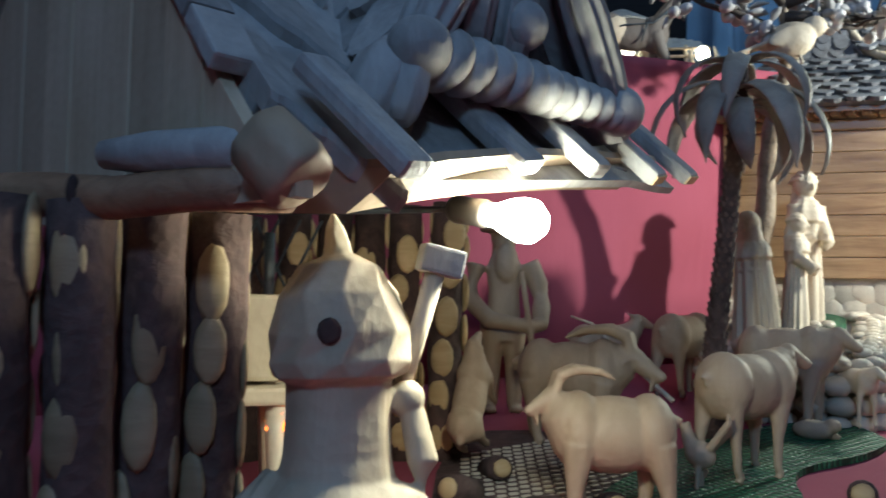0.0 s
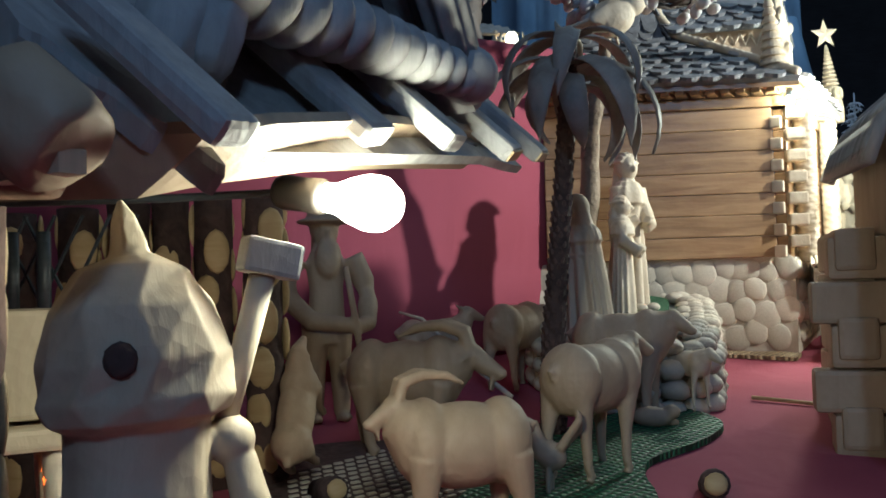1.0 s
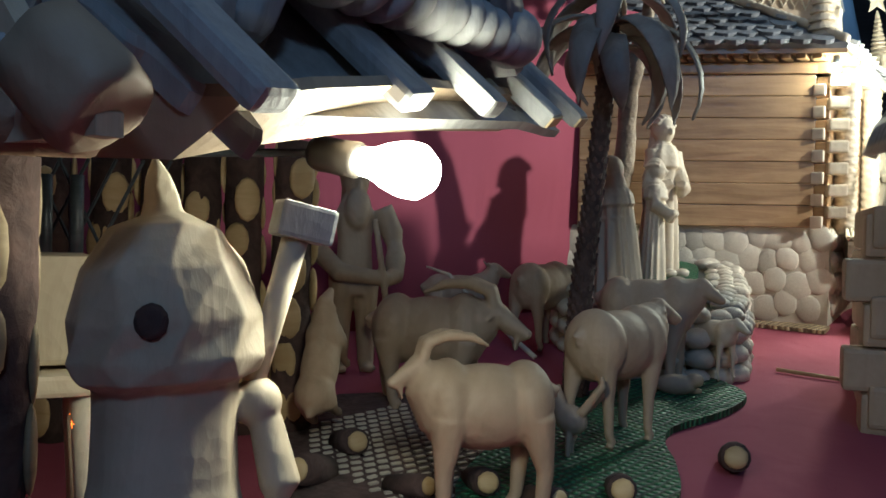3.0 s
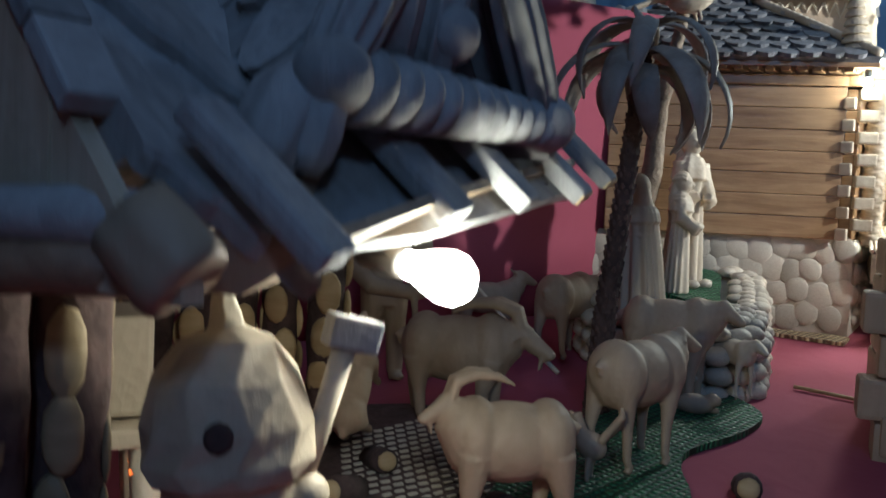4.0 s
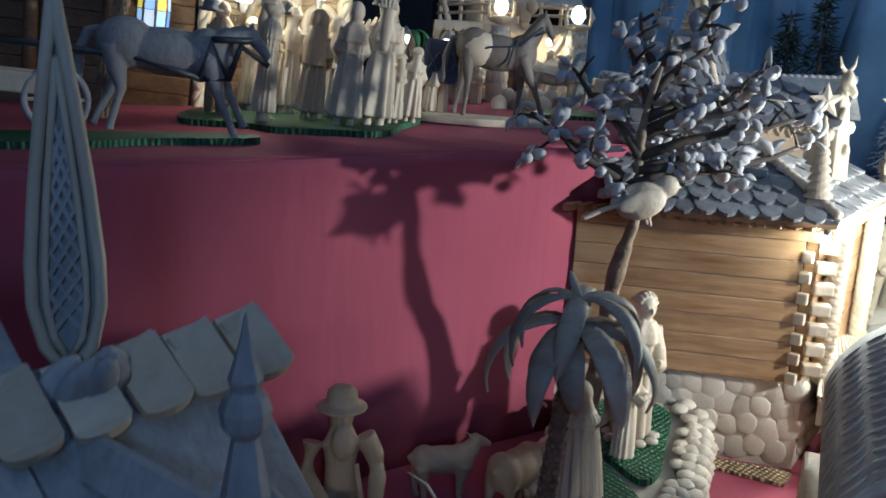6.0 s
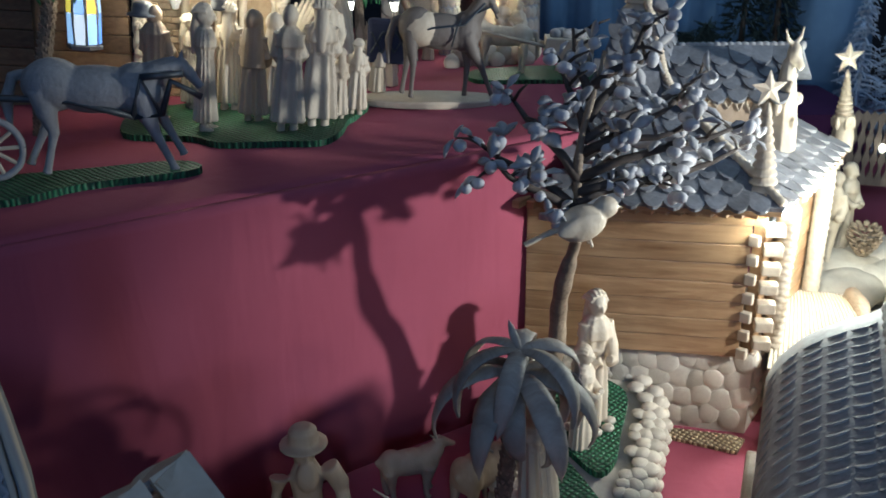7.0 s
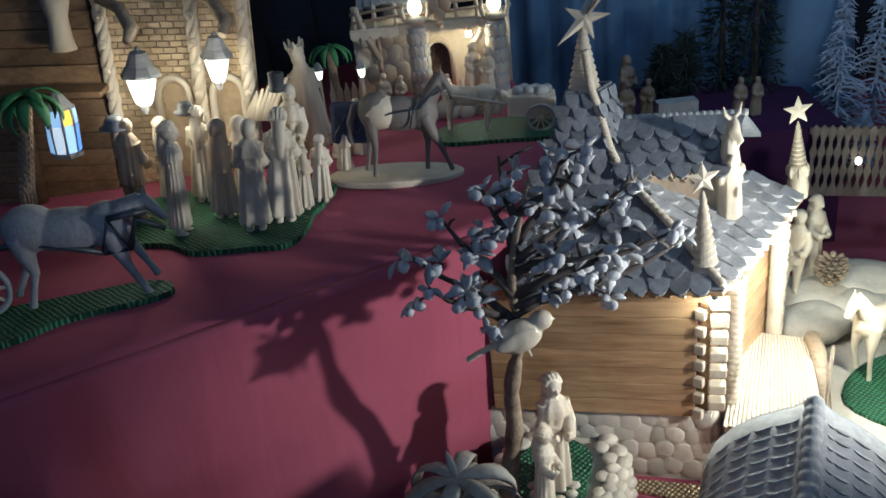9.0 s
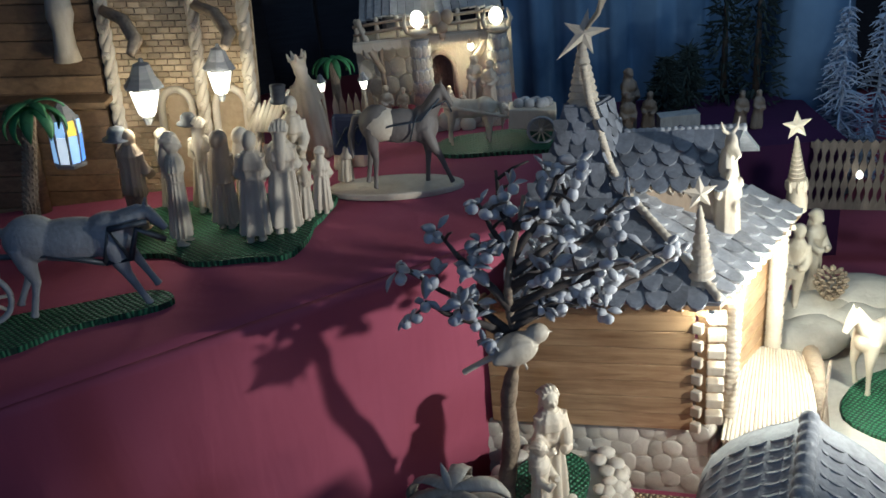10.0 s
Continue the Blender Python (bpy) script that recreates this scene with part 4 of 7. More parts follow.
carved("far_sheep_figure", beast(0.135, 0.175, 1.2, (0.12, 0.14), 0.22, 0.1, "", 0.1, -0.3), TAN, "carved wooden sheep looking out beside the stones", "figurine", stand(0.485, 1.17, -20), 0.003)
carved("lamb_figure", beast(0.075, 0.105, 1.0, (0.1, 0.14), 0.26, 0.05, "", 0.1, 0.2, leg=0.05), PALE, "small carved lamb on thin legs", "figurine", stand(0.585, 1.185, -70, 0.006), 0.002)
bm = bmesh.new()
egg(bm, (0, 0, 0.012), (0.026, 0.015, 0.014)); egg(bm, (0.024, 0.002, 0.019), (0.012, 0.0095, 0.0095)); tube(bm, [(0.012, 0.006, 0.006), (0.032, 0.012, 0.004)], [0.006, 0.004], 8)
carved("lying_lamb_figure", bm, TAN, "small carved lamb lying on the mat", "figurine", stand(0.505, 1.12, -30, 0.006), 0.002)
bm = bmesh.new()
egg(bm, (0, 0, 0.038), (0.018, 0.013, 0.015), (0, -25, 0)); tube(bm, [(0.010, 0, 0.045), (0.016, 0, 0.064), (0.019, 0, 0.071)], [0.009, 0.0065, 0.007], 10)
tube(bm, [(0.022, 0, 0.071), (0.031, 0, 0.068)], [0.004, 0.001], 6)
for side in (1, -1):
    tube(bm, [(0, side * 0.006, 0.028), (0.001, side * 0.007, 0.0)], [0.004, 0.003], 7)
for k in range(5):
    tube(bm, [(-0.012, 0.003 * (k - 2), 0.046), (-0.026 - 0.002 * k, 0.004 * (k - 2), 0.060 + 0.004 * k), (-0.033, 0.005 * (k - 2), 0.066 + 0.005 * k)], [0.005, 0.0045, 0.002], 6)
carved("hen_figure", bm, TAN, "small carved hen with a fanned tail on the mat", "figurine", stand(0.318, 0.915, 150, 0.006), 0.0016)
bm = beast(0.115, 0.10, 0.8, (0.14, 0.14), 0.2, 0.0, "", 0.1, 0, leg=0.06)
carved("dog_figure", bm, TAN, "carved wooden dog rearing up beside the fence", "figurine", stand(0.075, 1.0, 75, 0.05) @ pose(0, 0, 0, 0, -58, 0), 0.0025)
bm = person(0.285, 0.130, 8, "brim", True, False, 0, True)
tube(bm, [(0.036, 0.0, 0.220), (0.052, -0.002, 0.185), (0.054, -0.012, 0.155), (0.046, -0.040, 0.130), (0.025, -0.062, 0.125)], [0.016, 0.0155, 0.0145, 0.012, 0.010], 12)
tube(bm, [(-0.042, 0.0, 0.215), (-0.054, -0.008, 0.165), (-0.03, -0.05, 0.135), (0.02, -0.062, 0.128)], [0.017, 0.016, 0.013, 0.010], 12)
egg(bm, (0, -0.018, 0.218), (0.018, 0.012, 0.028))
tube(bm, [(0.035, -0.075, 0.0), (0.024, -0.068, 0.125), (0.012, -0.062, 0.205)], [0.0045, 0.005, 0.0045], 8)
carved("shepherd_figure", bm, TAN, "carved shepherd in a wide hat leaning on a staff", "figurine", stand(0.098, 1.235, 12), 0.0026)
# sawn twig pieces lying in front
for k, (x, y, turn, r) in enumerate(((0.094, 0.935, 20, 0.0135), (0.214, 0.835, 8, 0.013), (0.340, 0.815, -12, 0.0135), (0.480, 0.885, -20, 0.0150), (0.150, 0.83, 40, 0.011), (0.055, 0.86, -30, 0.015), (0.265, 0.80, 30, 0.011))):
    twig = thing("twig_piece", "short sawn twig with bark and a pale cut end", "twig", stand(x, y, turn, r * 0.95), "twig pieces")
    bm = bmesh.new()
    tube(bm, [(0, 0.03, -r * 0.4), (0, 0.0, 0.002), (0, -0.02, 0.006)], [r, r * 1.05, r * 0.96], 12)
    part("bark", bm, BARK, twig, smooth=True)
    bm = bmesh.new()
    egg(bm, (0, -0.0205, 0.006), (r * 0.80, 0.004, r * 0.78), (-14, 0, 0), fine=2)
    part("cut_face", bm, CUT, twig, smooth=True)
# dark wicker mat with pale strands round the fence foot
bm = bmesh.new()
prism(bm, smooth_outline([(0.04, 0.80), (0.20, 0.80), (0.30, 0.92), (0.33, 1.05), (0.22, 1.12), (0.05, 1.10)]), 0, 0.003)
for v in bm.verts:
    v.co.z += lie(v.co.x, v.co.y)
bmesh.ops.triangulate(bm, faces=[f for f in bm.faces if len(f.verts) > 4])
tagged(part("wicker_mat", bm, BARK), "dark wicker mat under the carved animals", "mat")
bm = bmesh.new()
for i in range(15):
    for j in range(21):
        u, v = 0.0155 * (i + 0.5 * (j % 2)) - 0.11, 0.0125 * j - 0.13
        x, y = 0.175 + 0.82 * u - 0.57 * v, 0.95 + 0.57 * u + 0.82 * v
        if 0.055 < x < 0.30 and 0.82 < y < 1.09 and y - 0.8 > 0.9 * (x - 0.2):
            box(bm, pose(x, y, lie(x, y) + 0.0042, 6, 0, 35 + 8 * math.sin(7 * i + j)), (0.0105, 0.0042, 0.002))
tagged(part("wicker_strand", bm, STONE), "pale strands of the dark wicker mat", "wicker", kind="stuff")

# ==== palm ====
def leaf_blade(long, wide, droop, thick=0.0022):
    """A carved palm leaf from the origin along +x, arching over, with a raised midrib and a pointed tip."""
    bm = bmesh.new()
    rows = []
    n = 10
    for k in range(n + 1):
        u = k / n
        ang = 0.55 - droop * u
        w = wide * 0.5 * (math.sin(math.pi * min(1, u * 0.92 + 0.1)) ** 0.75) * (1 if u < 1 else 0.1)
        if k == 0:
            p = Vector((0, 0, 0))
        else:
            p = rows[-1][0] + Vector((math.cos(ang), 0, math.sin(ang))) * (long / n)
        nrm = Vector((-math.sin(ang), 0, math.cos(ang)))
        rows.append((p, w, nrm))
    top, bot = [], []
    for p, w, nrm in rows:
        top.append([bm.verts.new(p + Vector((0, s * w, 0)) + nrm * (thick * (1.2 if s == 0 else 0.4) - abs(s) * w * 0.14)) for s in (-1, -0.5, 0, 0.5, 1)])
        bot.append([bm.verts.new(p + Vector((0, s * w, 0)) - nrm * (thick * 0.5 + abs(s) * w * 0.14)) for s in (-1, -0.5, 0, 0.5, 1)])
    for a, b in zip(top, top[1:]):
        for k in range(4):
            bm.faces.new((a[k], a[k + 1], b[k + 1], b[k]))
    for a, b in zip(bot, bot[1:]):
        for k in range(4):
            bm.faces.new((a[k + 1], a[k], b[k], b[k + 1]))
    for k in range(n):
        bm.faces.new((top[k][0], top[k + 1][0], bot[k + 1][0], bot[k][0]))
        bm.faces.new((top[k + 1][4], top[k][4], bot[k][4], bot[k + 1][4]))
    me = bpy.data.meshes.new("leaf")
    bm.to_mesh(me)
    bm.free()
    me.shade_smooth()
    return me


LEAFWOOD = wood("grey_brown_leaf_wood", (0.42, 0.36, 0.29), (0.24, 0.19, 0.15), grain=(40, 8, 8), relief=0.3)


def palm_tree(name, label, line, radii, top, leaves, material, bark, seed, spread=1.0):
    tree = thing(name, label, "palm")
    bm = bmesh.new()
    steps, pts = 26, []
    line = [Vector(p) for p in line]
    for k in range(steps + 1):
        u = k / steps * (len(line) - 1)
        i = min(int(u), len(line) - 2)
        pts.append((line[i].lerp(line[i + 1], u - i), radii[0] + (radii[1] - radii[0]) * k / steps))
    tube(bm, [p for p, _ in pts], [r for _, r in pts], 12)
    part("trunk", bm, bark, tree, smooth=True)
    rnd = random.Random(seed)
    scales = bmesh.new()
    for k in range(steps * 2):
        p, r = pts[min(k // 2, steps)]
        for j in range(7):
            a = 2 * math.pi * (j + 0.5 * (k % 2)) / 7 + 0.2 * rnd.random()
            at = p + Vector((math.cos(a) * r, math.sin(a) * r, (k % 2) * 0.5 * (pts[1][0] - pts[0][0]).length))
            bmesh.ops.create_cone(scales, segments=4, radius1=r * 0.33, radius2=r * 0.10, depth=r * 0.55, cap_ends=True,
                                  matrix=Matrix.Translation(at) @ pose(0, 0, 0, 0, 35, math.degrees(a)))
    tagged(part("scaly_bark", scales, bark, tree), kind="stuff")
    for turn, long, wide, droop, up in leaves:
        ob = new("leaf", leaf_blade(long, wide, droop))
        ob.data.materials.append(material)
        ob.parent = tree
        ob.matrix_basis = Matrix.Translation(Vector(top) + Vector((0, 0, up))) @ pose(0, 0, 0, 0, -rnd.uniform(-6, 6), turn) @ pose(0, 0, 0, rnd.uniform(-14, 14))
    return tree


palm_leaves = [(k * 60 + 12, 0.160, 0.030, 2.5, 0.006) for k in range(6)] + [(k * 51 + 30, 0.195, 0.037, 2.45, -0.028) for k in range(7)] \
    + [(100, 0.045, 0.012, -0.5, 0.008), (250, 0.16, 0.034, 3.3, -0.05), (300, 0.17, 0.034, 3.0, -0.05), (20, 0.16, 0.030, 2.8, -0.055), (200, 0.15, 0.028, 2.9, -0.04)]
palm_tree("palm_tree", "carved wooden palm tree with a scaly dark trunk", [(0.374, 1.115, lie(0, 1.115)), (0.376, 1.105, 0.13), (0.392, 1.10, 0.30), (0.408, 1.100, 0.495)],
          (0.0150, 0.0095), (0.409, 1.101, 0.495), palm_leaves, LEAFWOOD, BARK, 4)

# ==== pebble block with its figures ====
BLOCK = [(0.44, 1.235), (0.545, 1.185), (0.617, 1.200), (0.665, 1.285), (0.705, 1.375), (0.762, 1.52), (0.735, 1.60), (0.62, 1.63), (0.51, 1.57), (0.42, 1.40)]


def top(y):
    """Height of the plinth's top, which leans to the front."""
    return 0.136 + 0.17 * (y - 1.387)


block_thing = thing("pebble_plinth", "low plinth of carved rounded pebbles with green mats on top", "plinth")
bm = bmesh.new()
prism(bm, [(0.605 + (x - 0.605) * 0.93, 1.41 + (y - 1.41) * 0.94) for x, y in BLOCK], -0.01, 0.1)
for v in bm.verts:
    if v.co.z > 0.05:
        v.co.z = top(v.co.y) - 0.012
part("core", bm, STONE, block_thing)
pebbles = []
for k in range(4):
    bm = bmesh.new()
    egg(bm, (0, 0, 0), (1, 1, 1), fine=2)
    for v in bm.verts:
        v.co *= 1 + 0.14 * noise.noise(v.co * 1.3 + Vector((k * 7, 0, 0)))
    me = bpy.data.meshes.new("pebble")
    bm.to_mesh(me)
    bm.free()
    me.shade_smooth()
    me.materials.append(STONE)
    pebbles.append(me)
rnd = random.Random(11)


def pebble(parent, p, size, turn=0.0, flat=0.7, lean=0.0):
    ob = new("pebble", rnd.choice(pebbles))
    ob.parent = parent
    ob.matrix_basis = pose(*p, lean, 0, turn) @ Matrix.Diagonal((size, size * rnd.uniform(0.8, 1.05), size * flat, 1))


for k in range(len(BLOCK)):
    a, b = Vector(BLOCK[k]), Vector(BLOCK[(k + 1) % len(BLOCK)])
    facing = math.degrees(math.atan2((b - a).y, (b - a).x))
    n = max(2, round((b - a).length / 0.034))
    for j in range(n):
        p = a.lerp(b, (j + 0.5) / n)
        mid = Vector((0.60, 1.41))
        c = p.lerp(mid, 0.05)
        pebble(block_thing, (c.x, c.y, top(c.y) - 0.004 + rnd.uniform(-0.004, 0.003)), 0.0195, facing + rnd.uniform(-25, 25), 0.62)
        c2 = p.lerp(mid, 0.20)
        if 2 <= k <= 5:
            pebble(block_thing, (c2.x, c2.y, top(c2.y) + 0.001), 0.0175, rnd.uniform(0, 180), 0.55)
            c3 = p.lerp(mid, 0.36)
            if rnd.random() < 0.7:
                pebble(block_thing, (c3.x, c3.y, top(c3.y) + 0.001), 0.0155, rnd.uniform(0, 180), 0.5)
        ground = lie(p.x, p.y)
        z = top(p.y) - 0.030
        while z > ground - 0.002:
            d = p + Vector((rnd.uniform(-0.003, 0.003), rnd.uniform(-0.003, 0.003)))
            pebble(block_thing, (d.x, d.y, z), 0.0215, facing + rnd.uniform(-8, 8), 0.70)
            z -= 0.0275
mat_piece("green_mat", smooth_outline([(0.54, 1.40), (0.585, 1.33), (0.625, 1.355), (0.655, 1.43), (0.690, 1.53), (0.63, 1.585), (0.55, 1.55), (0.49, 1.47)]), lambda x, y: top(y) - 0.008, 0.012, "bright green knitted mat on the pebble plinth")
mat_piece("green_mat", smooth_outline([(0.47, 1.32), (0.51, 1.25), (0.58, 1.235), (0.575, 1.275), (0.53, 1.38), (0.475, 1.41)]), lambda x, y: top(y) - 0.008, 0.012, "bright green knitted mat on the pebble plinth")
carved("woman_figure", person(0.268, 0.135, 12, "", True, True, 0, False, 0.0, 0.20), PALE, "carved standing woman in a long pleated robe", "figurine", pose(0.600, 1.465, top(1.465) - 0.002, 0, 2, 15), 0.0018, melt_rounds=1)
carved("hooded_figure", person(0.212, 0.165, 15, "hood", False, False, 0.17, False, 0.02, 0.20), PALE, "carved hooded woman in a ribbed cloak", "figurine", pose(0.472, 1.265, top(1.265) - 0.004, 0, -4, -40), 0.0018, melt_rounds=1)
carved("boy_figure", person(0.20, 0.145, 10, "", True, True, 0, False, 0.01, 0.1), PALE, "small carved figure in a pleated gown beside the woman", "figurine", pose(0.572, 1.405, top(1.405) - 0.002, 0, 3, 60), 0.0018, melt_rounds=1)
bm = bmesh.new()
for k in range(9):
    a = 2 * math.pi * k / 9
    egg(bm, (0.042 * math.cos(a), 0.036 * math.sin(a), 0), (0.013, 0.011, 0.008), fine=2)
ring = carved("small_stones", bm, STONE, "ring of small carved stones round the figure's foot", "stones", pose(0.598, 1.455, top(1.455) + 0.004), 0.0025)
# thin cord on the floor and a bare twig by the palm
CORD = wood("cord", (0.45, 0.33, 0.18), (0.3, 0.2, 0.1), grain=(60, 60, 60))
bm = bmesh.new()
tube(bm, [(x, y, lie(x, y) + 0.004) for x, y in ((0.70, 1.24), (0.76, 1.20), (0.83, 1.15), (0.9, 1.08), (1.0, 1.02))], 0.0028, 8)
tagged(part("cord", bm, CORD, smooth=True), "thin brown cord lying on the red cloth", "cord")
bm = bmesh.new()
tube(bm, [(0.33, 1.15, 0.05), (0.27, 1.22, 0.105), (0.23, 1.26, 0.15), (0.20, 1.28, 0.16)], [0.0035, 0.003, 0.0025, 0.0015], 8)
tagged(part("bare_twig", bm, PALE, smooth=True), "thin bare twig leaning beside the palm", "twig")

# ==== fruit tree ====
tree = thing("fruit_tree", "small carved tree with dark twigs, pale leaves and buds", "tree")
bm = bmesh.new()
trunk = [(0.510, 1.43, 0.05), (0.514, 1.425, 0.18), (0.518, 1.42, 0.30), (0.526, 1.41, 0.40), (0.532, 1.385, 0.47), (0.536, 1.358, 0.55), (0.534, 1.345, 0.645), (0.545, 1.35, 0.74), (0.565, 1.36, 0.85)]
fine_line, fine_r = [], []
for k in range(49):
    u = k / 48 * 8
    i = min(int(u), 7)
    p = Vector(trunk[i]).lerp(Vector(trunk[i + 1]), u - i)
    knob = noise.noise((p.z * 34, 1.3, 0.7))
    fine_line.append(p + Vector((0.006 * math.sin(p.z * 24), 0.006 * math.cos(p.z * 21), 0)))
    fine_r.append((0.019, 0.0175, 0.017, 0.0155, 0.013, 0.010, 0.0075, 0.0055, 0.003)[round(u)] * (1 + 0.28 * knob))
tube(bm, fine_line, fine_r, 14)
TRUNK = wood("knobbly_trunk_wood", (0.34, 0.25, 0.16), (0.16, 0.11, 0.07), grain=(14, 14, 30), relief=0.8)
part("trunk", bm, TRUNK, tree, smooth=True)
rnd = random.Random(21)
TWIG = wood("dark_twig", (0.09, 0.065, 0.05), (0.035, 0.027, 0.02), rough=0.8)
BUD = wood("pale_carved_leaf", (0.58, 0.56, 0.54), (0.38, 0.36, 0.35), grain=(30, 30, 30), spread=0.35)
leaves = bmesh.new()
buds = bmesh.new()


def small_leaf(bm, m, n):
    """A plump almond leaf along +x with a keel."""
    rings = []
    for u, w in ((0.0, 0.05), (0.22, 0.20), (0.5, 0.29), (0.78, 0.19)):
        rings.append([bm.verts.new(m @ Vector((n * u, n * w * y, n * (w * z + 0.10 * math.sin(3 * u))))) for y, z in ((1, 0.0), (0.55, 0.42), (0, 0.55), (-0.55, 0.42), (-1, 0.0), (0, -0.32))])
    tip = bm.verts.new(m @ Vector((n, 0, n * 0.03)))
    for p, q in zip(rings, rings[1:]):
        for k in range(6):
            bm.faces.new((p[k], p[(k + 1) % 6], q[(k + 1) % 6], q[k]))
    for k in range(6):
        bm.faces.new((rings[-1][k], rings[-1][(k + 1) % 6], tip))
    bm.faces.new(rings[0][::-1])


def rosette(e, n, rnd):
    """A tuft of plump leaves round a bud or two at a twig's end."""
    turn = rnd.uniform(0, 360)
    axis = Matrix.Translation(e) @ pose(0, 0, 0, rnd.uniform(-60, 60), rnd.uniform(-60, 60), 0)
    for j in range(3):
        small_leaf(leaves, axis @ pose(0, 0, 0, 0, 0, turn + 120 * j + rnd.uniform(-20, 20)) @ pose(0.003, 0, 0, rnd.uniform(-25, 25), rnd.uniform(-50, 25), 0), n * rnd.uniform(0.75, 1.2))
    for j in range(rnd.choice((1, 2, 2, 3))):
        egg(buds, e + Vector((rnd.uniform(-1, 1), rnd.uniform(-1, 1), rnd.uniform(-1.4, 0.2))) * 0.015, (0.0095, 0.0095, 0.0135), (rnd.uniform(0, 90), rnd.uniform(0, 90), 0), 2)


BOUGHS = [  # start height on the trunk, end of the limb
    (0.60, (0.40, 1.33, 0.70)), (0.61, (0.375, 1.42, 0.715)), (0.66, (0.43, 1.40, 0.79)), (0.62, (0.70, 1.40, 0.645)), (0.64, (0.76, 1.42, 0.665)), (0.64, (0.84, 1.42, 0.69)),
    (0.66, (0.80, 1.36, 0.735)), (0.69, (0.72, 1.42, 0.77)), (0.70, (0.68, 1.30, 0.745)), (0.73, (0.50, 1.36, 0.845)), (0.75, (0.655, 1.40, 0.845)), (0.78, (0.535, 1.42, 0.875)), (0.80, (0.625, 1.34, 0.895)),
    (0.64, (0.655, 1.47, 0.70)), (0.72, (0.77, 1.46, 0.80))]
for z, end in BOUGHS:
    i = max(j for j in range(8) if trunk[j][2] <= z)
    root = Vector(trunk[i]).lerp(Vector(trunk[i + 1]), (z - trunk[i][2]) / (trunk[i + 1][2] - trunk[i][2]))
    end = Vector(end)
    mid = root.lerp(end, 0.5) + Vector((rnd.uniform(-0.015, 0.015), rnd.uniform(-0.015, 0.015), rnd.uniform(-0.022, 0.012)))
    q1, q2 = root.lerp(mid, 0.5) + Vector((0, 0, 0.005)), mid.lerp(end, 0.5) + Vector((0, 0, -0.006))
    bm = bmesh.new()
    tube(bm, [root, q1, mid, q2, end], [0.0085, 0.007, 0.0058, 0.0045, 0.0024], 8)
    tips = [end, mid + Vector((0, 0, 0.012)), q1.lerp(mid, 0.5) + Vector((0, 0, 0.01))]
    for s in (mid, q2, q2.lerp(end, 0.6))[:2 if end.z < 0.68 else 3]:
        e = s + Vector((rnd.uniform(-1, 1), rnd.uniform(-1, 1), rnd.uniform(-0.3, 1.0))).normalized() * rnd.uniform(0.035, 0.065)
        tube(bm, [s, s.lerp(e, 0.5) + Vector((0, 0, 0.004)), e], [0.0033, 0.0026, 0.0016], 6)
        tips.append(e)
    part("branch", bm, TWIG, tree, smooth=True)
    for e in tips:
        if (e - Vector((0.54, 1.31, 0.60))).length > 0.085 and rnd.random() < 0.58:
            rosette(e, 0.034, rnd)
for e in ((0.505, 1.318, 0.622), (0.488, 1.322, 0.610)):
    rosette(Vector(e), 0.030, rnd)
tagged(part("foliage", leaves, BUD, tree, smooth=True), kind="stuff")
tagged(part("bud_mass", buds, BUD, tree, smooth=True), kind="stuff")
carved("bird_figure", bird_body(0.134), PALE, "carved pale dove perched in the tree", "figurine", pose(0.538, 1.322, 0.596, 0, -8, 6), 0.002)
carved("small_bird_figure", bird_body(0.075), BUD, "small carved bird among the branches", "figurine", pose(0.655, 1.42, 0.70, 0, -4, -5), 0.002)
carved("small_bird_figure", bird_body(0.07), BUD, "small carved bird among the branches", "figurine", pose(0.72, 1.40, 0.665, 0, 0, 20), 0.002)

# ==== log house ====
house = thing("log_house", "varnished log house on a stone plinth with a shingled roof", "house")
HA = Vector((0.915, 1.530, 0))
HU, HV = Vector((-0.966, 0.26, 0)), Vector((0.64, 0.768, 0))
HB, HC = HA + HU * 0.42, HA + HV * 0.36
Z0, LOG, COUNT = 0.232, 0.0385, 7


def beam(p, q, z, high, deep, bevel):
    d = (q - p)
    ang = math.degrees(math.atan2(d.y, d.x))
    c = (p + q) / 2
    return block(pose(c.x, c.y, z, 0, 0, ang), (d.length, deep, high), bevel)


for k in range(COUNT):
    z = Z0 + LOG * (k + 0.5)
    part("log", beam(HA + HU * 0.012, HB, z, LOG - 0.0005, 0.024 + 0.0016 * (k % 2), 0.0018), PINE, house)
    part("log", beam(HA + HV * 0.012, HC, z, LOG - 0.0008, 0.024, 0.0025), PINE, house)
    # ends that stick out past the corners
    part("log_end", beam(HA - HU * 0.012, HA - HU * 0.046, z + LOG * 0.22, LOG * 0.55, 0.026, 0.003), PALE, house)
    part("log_end", beam(HA - HV * 0.008, HA - HV * 0.022, z - LOG * 0.24, LOG * 0.55, 0.020, 0.003), PALE, house)
    part("log_end", beam(HC + HV * 0.008, HC + HV * 0.030, z, LOG * 0.6, 0.026, 0.003), PINE, house)
    part("log_end", beam(HC - HU * 0.008, HC - HU * 0.045, z, LOG * 0.6, 0.022, 0.003), PALE, house)
ZT = Z0 + LOG * COUNT
part("top_beam", beam(HA - HU * 0.02, HB, ZT + 0.010, 0.02, 0.034, 0.003), PINE, house)
part("top_beam", beam(HA - HV * 0.02, HC + HV * 0.02, ZT + 0.010, 0.02, 0.034, 0.003), PINE, house)
